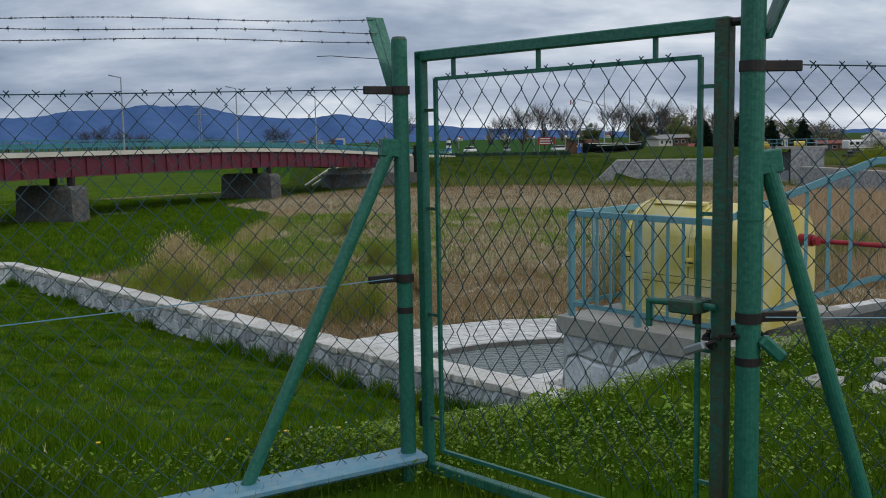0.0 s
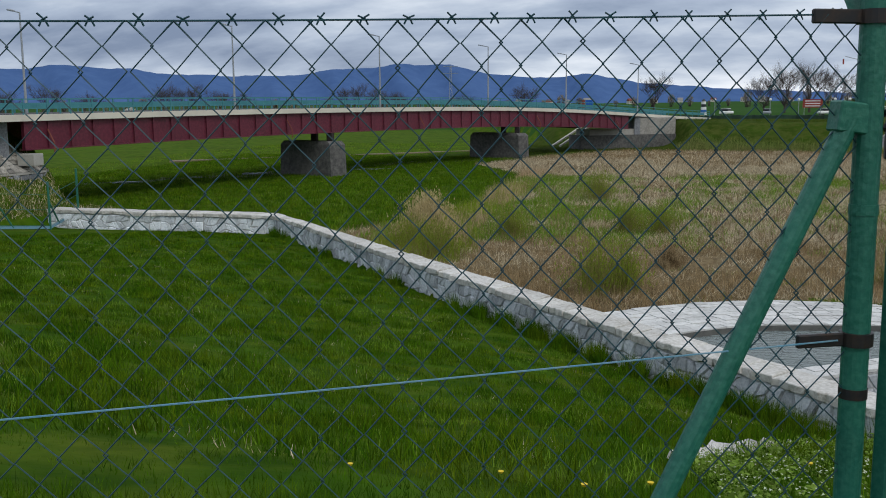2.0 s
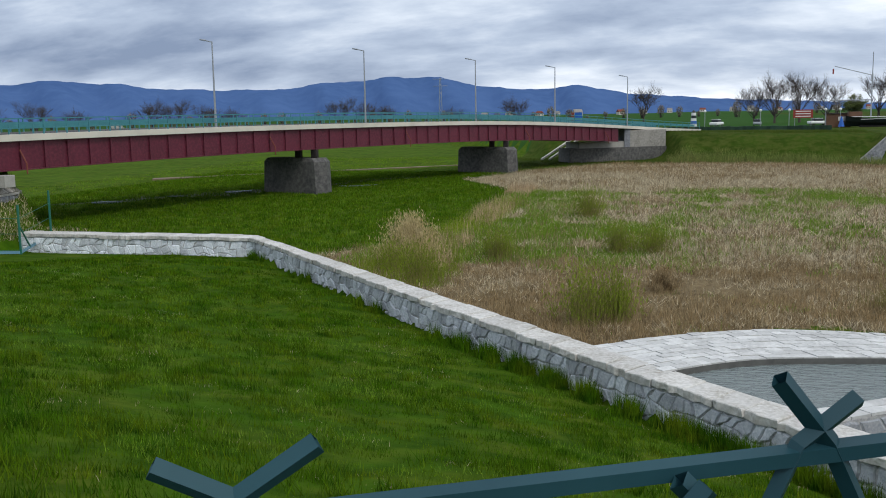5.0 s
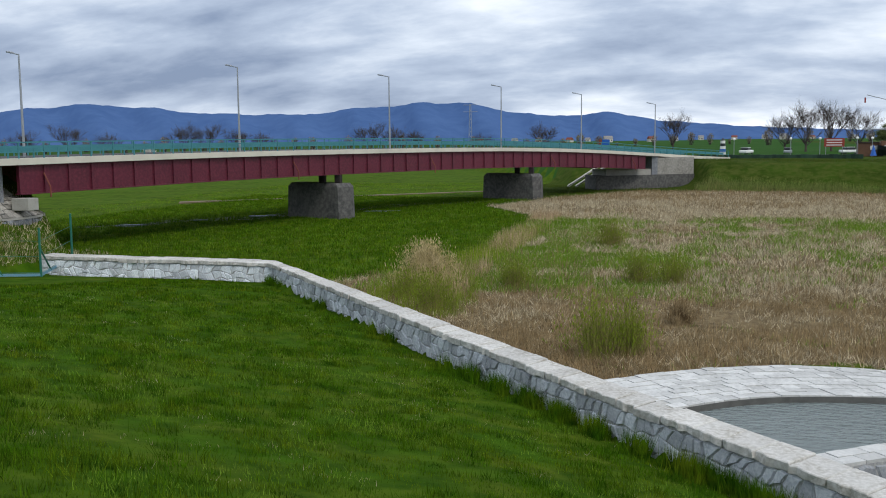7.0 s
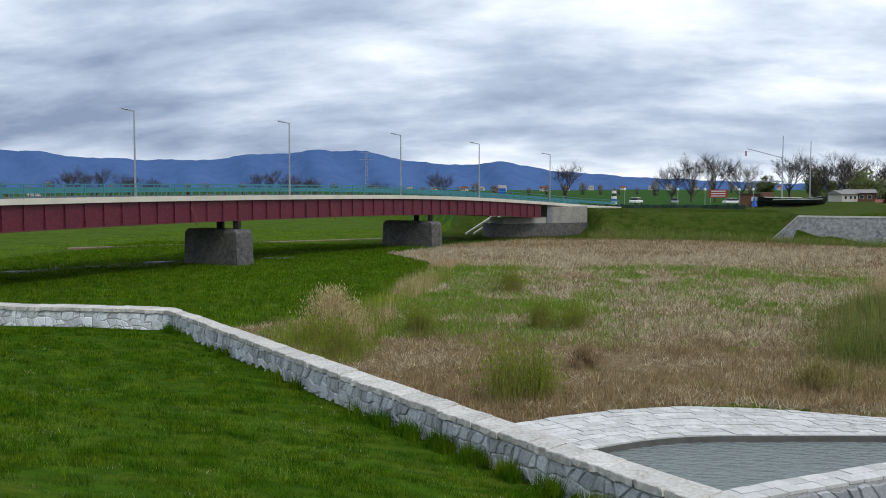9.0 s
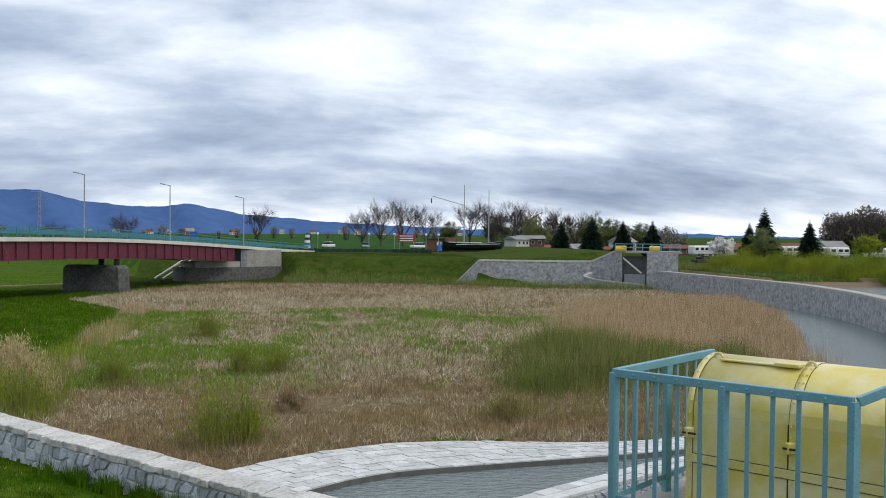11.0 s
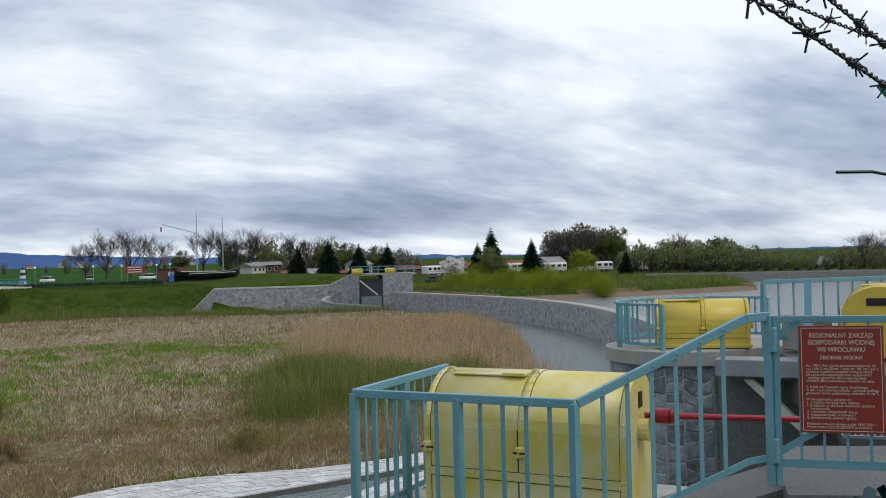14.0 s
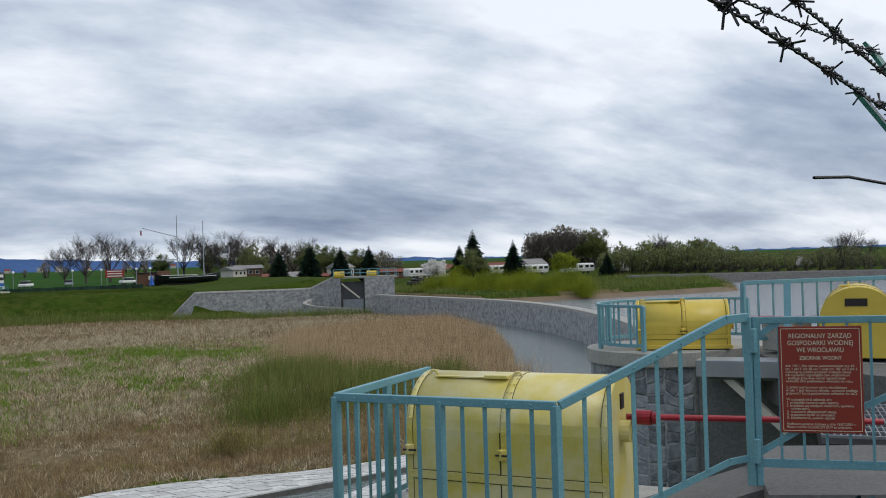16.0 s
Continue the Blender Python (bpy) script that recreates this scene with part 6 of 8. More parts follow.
def clumps(n, each, spread, x0, x1, y0, y1, poly, seed, bias=None):
    """Roots of blades gathered in small tufts."""
    c = scatter(n, x0, x1, y0, y1, poly, seed, bias)
    q = np.repeat(c, each, axis=0)
    q[:, :2] += np.random.default_rng(seed + 1).normal(0, spread, (len(q), 2))
    q[:, 2] = height(q[:, 0], q[:, 1])
    return q


tuft_near = clumps(8200, 26, 0.13, -28, 6, 8, 44, FRONT_POLY, 71, lambda x, y: np.clip(14 / (dist_cam(x, y) + 3), 0.3, 1) * np.clip(2.2 * (vnoise(x, y, 1.6, 8) - 0.25), 0.02, 1))
blades("grass_tufts", tuft_near, (0.12, 0.36), 0.018, 0.8, GRASS, "taller grass tufts dotted over the slope", seed=72, up=0.38)
tuft_pale = clumps(8000, 20, 0.22, -28, 6, 8, 44, FRONT_POLY, 73, lambda x, y: np.clip(3.0 * (vnoise(x, y, 1.3, 9) - 0.5), 0, 1))
blades("grass_tufts", tuft_pale, (0.06, 0.20), 0.016, 0.9, FRESH, "lighter yellow-green grass tufts on the slope", seed=74, up=0.7)
dry_bits = clumps(3000, 10, 0.16, -28, 6, 8, 44, FRONT_POLY, 75, lambda x, y: np.clip(3.0 * (vnoise(x, y, 0.9, 10) - 0.55), 0, 1))
blades("dry_grass", dry_bits, (0.04, 0.14), 0.012, 1.2, STRAW, "dry straw-coloured blades in the grass", seed=76)
dark_edge = np.concatenate([np.stack([np.interp(np.linspace(0, 1, 9000), [0, 1], [a[0], b[0]]), np.interp(np.linspace(0, 1, 9000), [0, 1], [a[1], b[1]])], 1) for a, b in zip(WALL_FRONT[1:-1], WALL_FRONT[2:])])
rng_ = np.random.default_rng(8)
dark_edge += rng_.normal(0, 0.16, dark_edge.shape) + np.array([-0.22, -0.22])
keep_ = ripple(dark_edge[:, 0], dark_edge[:, 1], 0.45, 0.4) + 0.6 * ripple(dark_edge[:, 0], dark_edge[:, 1], 1.9, 1) > 0.1
dark_edge = dark_edge[keep_ & inside(dark_edge[:, 0], dark_edge[:, 1], FRONT_POLY)]
blades("tall_grass", np.column_stack([dark_edge, height(dark_edge[:, 0], dark_edge[:, 1])]), (0.2, 0.75), 0.03, 0.5, GRASS, "taller rank grass at the foot of the stone wall", seed=3)
WEEDY = [(-7, -1), (-7, 4.6), (-3.6, 5.4), (-1.7, 6.6), (-1.0, 9.3), (0.9, 11.6), (1.6, 10.2), (3.0, 9.6), (4.2, 9.2), (6.5, 7), (6.5, -1)]
crest_pts = scatter(260000, -7, 6.5, -1, 12, WEEDY, 21, tufted)
blades("grass", crest_pts, (0.04, 0.17), 0.009, 0.8, GRASS, "short weedy grass on the dam crest by the fence", seed=22)


def leaf_cover(name, pts, size, high, mat, label, seed):
    """Small flat leaves held at different heights over the ground, as one mesh of stuff."""
    rng = np.random.default_rng(seed)
    m = len(pts)
    c = pts + np.stack([np.zeros(m), np.zeros(m), rng.random(m) ** 1.3 * high], 1)
    ang, tilt = rng.random(m) * 6.283, rng.uniform(-0.2, 0.9, m)
    ln = size * (0.5 + rng.random(m))
    d = np.stack([np.cos(ang) * np.cos(tilt), np.sin(ang) * np.cos(tilt), np.sin(tilt)], 1) * ln[:, None]
    w = np.stack([-np.sin(ang), np.cos(ang), rng.uniform(-.4, .4, m)], 1) * (ln * 0.32)[:, None]
    quad = np.stack([c - d * 0.5, c - w, c + d * 0.5, c + w], 1).reshape(-1, 3)
    k = np.arange(m) * 4
    tris = np.concatenate([np.stack([k, k + 1, k + 2], 1), np.stack([k, k + 2, k + 3], 1)])
    solid(name, fast_mesh(name, quad, tris, mat, 0.45), None, label, "weeds", kind="stuff")


def weedy_bias(x, y):
    return np.clip(2.4 * (0.5 * vnoise(x, y, 0.4, 11) + 0.5 * vnoise(x, y, 1.3, 12) - 0.3), 0.03, 1)


LEAFY_BED = [(-2.0, 4.3), (-1.0, 4.75), (-0.5, 5.4), (-0.4, 7.4), (-0.6, 9.0), (0.9, 11.6), (1.6, 10.2), (3.0, 9.6), (4.2, 9.2), (5, 7), (5, 4.3)]
leaf_cover("leafy_weeds", scatter(230000, -4, 5, 4.3, 12, LEAFY_BED, 24, weedy_bias), 0.020, 0.12, WEED, "pale green leafy weeds carpeting the dam crest", 25)
leaf_cover("broad_weeds", clumps(170, 30, 0.06, -3, 5, 5.0, 12, LEAFY_BED, 26), 0.042, 0.16, WEED, "broad-leaved dock and nettle clumps beside the gate", 27)
fl = scatter(12000, -5, 4.2, 4.6, 11.5, LEAFY_BED, 31, lambda x, y: np.clip(ripple(x, y, 0.8, 0.4) + 0.35, 0.04, 1))
fl[:, 2] += 0.09 + 0.05 * np.random.default_rng(2).random(len(fl))
nfl = len(fl)
ra_ = np.random.default_rng(4)
fa_ = ra_.random(nfl) * 6.28
fs_ = 0.005 + 0.005 * ra_.random(nfl)
corner = [np.stack([np.cos(fa_ + k * 2.094) * fs_, np.sin(fa_ + k * 2.094) * fs_, ra_.uniform(-.006, .006, nfl)], 1) + fl for k in range(3)]
solid("wild_flowers", fast_mesh("wild_flowers", np.stack(corner, 1).reshape(-1, 3), np.arange(3 * nfl).reshape(nfl, 3), FLOWER), None, "tiny white wild flowers in the crest grass", "flowers", kind="stuff")


def dandelion(x, y):
    z = land_z(x, y) + 0.13
    base = thing("dandelion", "yellow dandelion in the grass", "flower", "dandelions", at=(x, y, z - 0.13))
    bm = bmesh.new()
    bmesh.ops.create_cone(bm, cap_ends=True, segments=9, radius1=0.010, radius2=0.017, depth=0.012, matrix=Matrix.Translation((x, y, z)))
    part("bloom", bm, DANDELION, base)
    part("stalk", rod((x, y, z - 0.15), (x, y, z), 0.002, 5), GRASS, base)


for x, y in ((-1.05, 6.4), (-0.75, 6.6), (-1.6, 7.2), (0.1, 7.6), (0.9, 8.2), (-2.4, 6.9)):
    dandelion(x, y)

# meadow and embankment texture
mead = scatter(330000, -70, 48, 50, 165, None, 41, lambda x, y: np.clip(1.6 * (vnoise(x, y, 1.8, 15) - 0.15), 0.08, 1) * ~inside(x, y, MARSH) * ~inside(x, y, RIVER) * ~inside(x, y, DAM_SIDE) * (height(x, y) < -1.4) * (x < 26 + 0 * y) * (np.interp(y, [50, 165], [0.6, 1.0])))
on_bank = (mead[:, 1] > 136) & (mead[:, 0] > -26)
blades("meadow_grass", mead[~on_bank], (0.10, 0.30), 0.055, 0.6, LUSH, "short green meadow grass on the flood plain", seed=42)
blades("bank_grass", mead[on_bank], (0.12, 0.40), 0.06, 0.6, BANK, "rough dark olive grass on the far embankment", seed=43)

mead_tufts = clumps(16000, 12, 0.3, -60, -8, 52, 125, None, 45, lambda x, y: 1.0 * ~inside(x, y, MARSH) * ~inside(x, y, RIVER) * ~inside(x, y, DAM_SIDE) * (height(x, y) < -5.0))
blades("meadow_tufts", mead_tufts, (0.12, 0.35), 0.05, 0.8, GRASS, "yellow-green tufts over the flood meadow", seed=46, up=0.7)

# marsh: pale sedge, russet stalks, green tussocks, reeds
def mottle(x, y, seed):
    return 3.2 * (0.30 * vnoise(x, y, 0.8, seed) + 0.40 * vnoise(x, y, 2.1, seed + 1) + 0.30 * vnoise(x, y, 6.0, seed + 2) - 0.5)


def greenness(x, y):
    """Where fresh grass comes through: strips in the middle of the marsh, most of it on the meadow side."""
    middle = np.exp(-((y - 63) / 11) ** 2) * np.clip((2 - x) / 8, 0.10, 1) + 0.9 * np.exp(-((y - 85) / 7) ** 2)
    return middle * np.clip((26 - x) / 14, 0.0, 1.2) * np.clip(6.0 * (0.55 * vnoise(x * 0.6, y, 4.5, 5) + 0.45 * vnoise(x, y, 1.5, 6) - 0.42), 0, 1)


near_m = scatter(300000, -20, 26, 31, 58, MARSH, 51, lambda x, y: np.clip(0.45 + 0.5 * mottle(x, y, 0.2), 0.08, 1))
rr_ = np.random.default_rng(6).random(len(near_m))
pal = mottle(near_m[:, 0], near_m[:, 1], 0.9) * 0.8 + (near_m[:, 1] - 48) * 0.10 + 1.3 * np.exp(-((away(near_m[:, 0], near_m[:, 1], KERB_OUT) - 1.0) / 1.3) ** 2)
blades("dead_stalks", near_m[pal + rr_ * 0.9 < 0.55], (0.06, 0.50), 0.024, 1.0, RUSSET, "rusty-brown dead weed stalks in the marsh", "weeds", 52, up=0.6)
blades("dead_sedge", near_m[pal + rr_ * 0.9 >= 0.55], (0.05, 0.34), 0.034, 1.8, STRAW, "bleached flattened sedge in the marsh", "sedge", 53, up=0.65)
litter = clumps(6500, 14, 0.13, -20, 26, 31, 60, MARSH, 81, lambda x, y: np.clip(0.2 + 0.6 * mottle(x, y, 1.4) + 0.04 * (y - 46) + 0.9 * np.exp(-((away(x, y, KERB_OUT) - 1.0) / 1.2) ** 2), 0.05, 1))
blades("sedge_litter", litter, (0.08, 0.36), 0.034, 2.2, STRAW, "pale tufts of bleached sedge litter", "sedge", 82, up=0.8)
stalk_clumps = clumps(4200, 14, 0.22, -20, 26, 31, 60, MARSH, 83, lambda x, y: np.clip(0.5 + 0.6 * mottle(x, y, 2.2), 0.1, 1))
blades("weed_clumps", stalk_clumps, (0.2, 0.75), 0.016, 0.45, RUSSET, "standing clumps of dead brown weeds", "weeds", 84, up=0.3)
far_litter = clumps(14000, 14, 0.30, -24, 48, 52, 138, MARSH, 85, lambda x, y: np.clip(0.45 + 0.6 * mottle(x * 0.7, y * 0.5, 0.4), 0.06, 1))
blades("sedge_litter", far_litter, (0.10, 0.46), 0.065, 2.0, STRAW, "pale tufts of bleached sedge litter", "sedge", 86, up=0.8)
far_weeds = clumps(6500, 12, 0.35, -24, 48, 52, 140, MARSH, 87, lambda x, y: np.clip(0.4 + 0.6 * mottle(x * 0.7, y * 0.5, 1.8), 0.06, 1))
blades("weed_clumps", far_weeds, (0.25, 0.75), 0.04, 0.5, RUSSET, "standing clumps of dead brown weeds", "weeds", 88, up=0.35)
far_m = scatter(380000, -26, 50, 55, 143, MARSH, 54, lambda x, y: np.clip(0.5 + 0.5 * mottle(x * 0.7, y * 0.5, 0.2), 0.12, 1))
reedz = inside(far_m[:, 0], far_m[:, 1], [(19, 46), (16, 60), (22, 80), (30, 96), (40, 104), (49, 105), (43, 84), (34, 65), (29, 57)])
russet2 = far_m[:, 1] + 6 * np.random.default_rng(9).normal(0, 1, len(far_m)) + 8 * ripple(far_m[:, 0], far_m[:, 1], 6.0, 0.4) > 124
blades("dead_sedge", far_m[~reedz & ~russet2], (0.06, 0.42), 0.06, 1.8, STRAW, "pale dead sedge over the far marsh", "sedge", 56, up=0.65)
blades("dead_stalks", far_m[russet2 & ~reedz], (0.15, 0.45), 0.05, 1.1, RUSSET, "brown stalks along the far marsh edge", "weeds", 57, up=0.55)
far_green = clumps(34000, 16, 0.32, -17, 26, 48, 96, MARSH, 89, greenness)
blades("green_tussocks", far_green, (0.16, 0.46), 0.055, 0.9, FRESH, "bright green grass tussocks among dead sedge", seed=90, up=0.7)
near_g = clumps(2600, 16, 0.22, -20, 26, 31, 52, MARSH, 64, lambda x, y: np.clip(0.6 * mottle(x, y, 0.5) - 0.25, 0, 1))
blades("green_tussocks", near_g, (0.08, 0.32), 0.024, 0.9, FRESH, "scattered green shoots among dead stalks", seed=65, up=0.6)
reeds = scatter(190000, 14, 50, 44, 108, [(20, 45), (16, 60), (20, 80), (27, 98), (38, 106.5), (48.5, 107), (43, 84.3), (34, 65), (29.6, 57.2), (24.5, 47.5)], 58)
rj_ = np.random.default_rng(77)
reeds[:, :2] += rj_.normal(0, 1.0, (len(reeds), 2)) * (reeds[:, :1] < 30)
reeds = reeds[rj_.random(len(reeds)) < 0.35 + 0.65 * np.clip(ripple(reeds[:, 0], reeds[:, 1], 1.4, 0.4) + 0.4, 0, 1)]
blades("reed_bed", reeds, (0.45, 1.45), 0.026, 0.45, REED, "tall orange-brown reed bed beside the river", "reeds", 59, up=0.5)
edge_r = scatter(90000, -22, -8, 46, 98, [(-15.5, 47), (-15, 56), (-14.6, 66), (-15, 80), (-16, 95), (-13.5, 95), (-12.6, 80), (-12.4, 66), (-11.5, 54), (-11, 46)], 60, lambda x, y: np.clip(ripple(x, y, 2.0, 0.6) + 0.2, 0.05, 1))
blades("reed_fringe", edge_r, (0.4, 1.2), 0.028, 0.4, REED, "thin reed fringe between meadow and marsh", "reeds", 61, up=0.5)
fringe_g = clumps(900, 30, 0.35, -17, -8, 42, 80, [(-15.8, 47), (-15, 56), (-14.6, 80), (-12.6, 80), (-12, 54), (-10, 42), (-12, 42)], 67)
blades("willow_shoots", fringe_g, (0.3, 1.1), 0.022, 0.4, WILLOW, "green willow shoots along the meadow edge", "scrub", 68, up=0.5)
thicket_poly = [(8.0, 46.5), (10.8, 44.2), (14.5, 45.6), (19, 46.5), (24, 49), (27.5, 56), (24.5, 60), (21, 62), (18, 68), (13, 65), (9.5, 55)]
thicket_rim = thicket_poly + thicket_poly[:1]
thick_pts = clumps(3600, 24, 0.5, 7, 29, 43, 70, thicket_poly, 69, lambda x, y: np.clip(2.5 * (0.5 * vnoise(x, y, 1.4, 13) + 0.5 * vnoise(x, y, 3.5, 14) - 0.28), 0.05, 1) * np.clip(0.15 + away(x, y, thicket_rim) / 2.6, 0, 1))
th_h = (0.5 + 1.9 * np.clip(0.5 + 0.5 * mottle(thick_pts[:, 0], thick_pts[:, 1], 0.8), 0.05, 1.1)) * np.clip(0.35 + away(thick_pts[:, 0], thick_pts[:, 1], thicket_rim) / 4.0, 0.3, 1) * np.clip(1.3 - (thick_pts[:, 0] - 9) / 34, 0.5, 1.2)
rt_ = np.random.default_rng(12).random(len(thick_pts))
th_h = th_h * (0.4 + 0.85 * rt_)
stemmy = np.random.default_rng(13).random(len(thick_pts)) < 0.3
blades("willow_thicket", thick_pts[~stemmy], th_h[~stemmy], 0.036, 0.6, OLIVE, "dense upright olive-green willow shoots in the marsh", "scrub", 70, up=0.66)
blades("willow_stems", thick_pts[stemmy], th_h[stemmy], 0.024, 0.3, STEMS, "pale olive stems among the willow shoots", "scrub", 71, up=0.5)
leafy = thick_pts[::2].copy()
leafy[:, 2] += th_h[::2] * 0.35
leaf_cover("willow_leaves", leafy, 0.085, 0.75, OLIVE, "small new leaves over the willow shoots", 72)
skirt = clumps(700, 24, 0.4, 4, 20, 37, 48, [(5, 39.5), (8, 46), (16, 46), (18, 41), (12, 38.5)], 91, lambda x, y: np.clip(0.2 + 0.7 * mottle(x, y, 1.1), 0, 1))
blades("willow_shoots", skirt, (0.3, 1.2), 0.02, 0.35, STEMS, "thin olive stems standing before the thicket", "scrub", 92, up=0.45)
hedge_pts = scatter(60000, -4, 47, 126, 147, [(-3, 150), (-1, 140), (16, 138), (34, 128), (46, 125.5), (47.5, 127.5), (36, 131), (17, 142), (2, 145.5)], 62)
blades("willow_scrub", hedge_pts, (0.5, 1.5), 0.05, 0.6, OLIVE, "olive-green willow scrub along the bank foot", "scrub", 63, up=0.6)
spit = scatter(60000, 52, 118, 103, 165, None, 97, lambda x, y: (height(x, y) > -3.6) * np.clip(2.4 * (vnoise(x, y, 3.0, 16) - 0.3), 0.04, 1))
blades("shore_scrub", spit, (0.2, 0.95), 0.06, 0.7, OLIVE, "rough olive scrub over the lake shore", "scrub", 98, up=0.55)
dry_bank = scatter(42000, -52, -38.2, 44, 60, None, 93, lambda x, y: (height(x, y) > -5.5) * (y > 47) * np.clip(0.6 + 0.5 * ripple(x, y, 1.5, 0.3), 0.1, 1))
tan_ = np.random.default_rng(95).random(len(dry_bank)) < 0.45
blades("dry_bank_grass", dry_bank[tan_], (0.12, 0.42), 0.04, 0.9, STRAW, "dry tan grass on the bank beside the bridge", seed=94, up=0.6)
blades("bank_grass", dry_bank[~tan_], (0.12, 0.45), 0.04, 0.9, BANK, "olive grass on the bank beside the bridge", seed=96, up=0.6)


def bush(name, label, x, y, r, h, n, mat, group="", seed=1, low=None, spread=0.9):
    rng = np.random.default_rng(seed)
    z = max(land_z(x, y), -4.0) if x > 50 else land_z(x, y)
    if x > 50:
        z = min(z, -3.4)
    base = thing(name, label, "bush", group, at=(x, y, z))
    ang = rng.random(n) * 2 * np.pi
    rad = np.minimum(np.abs(rng.normal(0, 0.3, n)), 0.8) * r
    foot = np.stack([x + np.cos(ang) * rad, y + np.sin(ang) * rad, np.full(n, z - 0.05)], 1)
    out = rng.random(n) ** 1.3 * r * spread * 0.6
    hh = h * (0.30 + 0.80 * rng.random(n)) * np.exp(-0.9 * (rad / r) ** 2)
    tip = np.stack([x + np.cos(ang) * (rad + out * 0.75), y + np.sin(ang) * (rad + out * 0.75), z + hh], 1) + rng.normal(0, 0.08 * r, (n, 3)) * np.array([1, 1, 0.3])
    wv = np.stack([-np.sin(ang), np.cos(ang), np.zeros(n)], 1) * (0.003 + 0.002 * r)
    stems = fast_mesh("undergrowth", np.stack([foot - wv, foot + wv, tip], 1).reshape(-1, 3), np.arange(3 * n).reshape(n, 3), low or STEMS, 0.5)
    tagged(part("undergrowth", stems, None, base), kind="stuff")
    m = int(n * 4)
    pick = rng.integers(0, n, m)
    t = 0.35 + 0.65 * rng.random(m)
    c = foot[pick] * (1 - t)[:, None] + tip[pick] * t[:, None]
    a2, e2 = rng.random(m) * 6.28, rng.uniform(0.8, 1.5, m)
    ln = (0.06 + 0.10 * rng.random(m)) * (0.6 + 0.25 * r)
    d2 = np.stack([np.cos(a2) * np.cos(e2), np.sin(a2) * np.cos(e2), np.sin(e2)], 1) * ln[:, None]
    s2 = np.stack([-np.sin(a2), np.cos(a2), np.zeros(m)], 1) * (0.11 * ln + 0.004)[:, None]
    leaves = fast_mesh("leaves", np.stack([c - s2, c + s2, c + d2], 1).reshape(-1, 3), np.arange(3 * m).reshape(m, 3), mat, 0.6)
    tagged(part("leaves", leaves, None, base), kind="stuff")
    return base


bush("reed_clump", "pale straw-coloured reed clump at the meadow edge", -13.4, 49.2, 2.2, 2.4, 2600, PALEREED, seed=1, low=PALEREED, spread=0.5)
for i, (x, y, r, h) in enumerate(((-9.3, 50.6, 1.5, 1.7), (-3.6, 53.4, 1.5, 1.8), (-1.9, 53.9, 1.6, 1.7), (-3.6, 35.6, 1.8, 2.2), (-2.6, 36.0, 1.3, 1.9), (-6.6, 70.5, 2.2, 2.3), (-11.6, 44.2, 1.8, 1.9), (-13.4, 46.4, 1.5, 1.6))):
    bush("willow_bush", "young yellow-green willow bush with upright wispy shoots", x, y, r, h, 640, WILLOW, "marsh bushes", 10 + i)
bush("dead_weed_clump", "brown dead weed clump standing in the marsh", -1.2, 43.3, 1.0, 1.1, 700, RUSSET, seed=21, low=RUSSET)
bush("dead_weed_clump", "olive dead weed clump beside the paved bank", 6.9, 39.2, 1.1, 1.2, 700, STEMS, seed=22, low=RUSSET)
for i in range(13):
    d_ = 24.9 + i * 0.76
    x, y = polar(d_, 139 - min(i, 9) * 1.5 + (i % 3) * 3)
    bush("yellow_willow", "yellow-green willow bush on the lake shore", x, y, 2.6 + 0.5 * (i % 2), 2.7 + 0.6 * (i % 3), 1900, WILLOWY, "shore willows", 50 + i, low=WILLOWY)


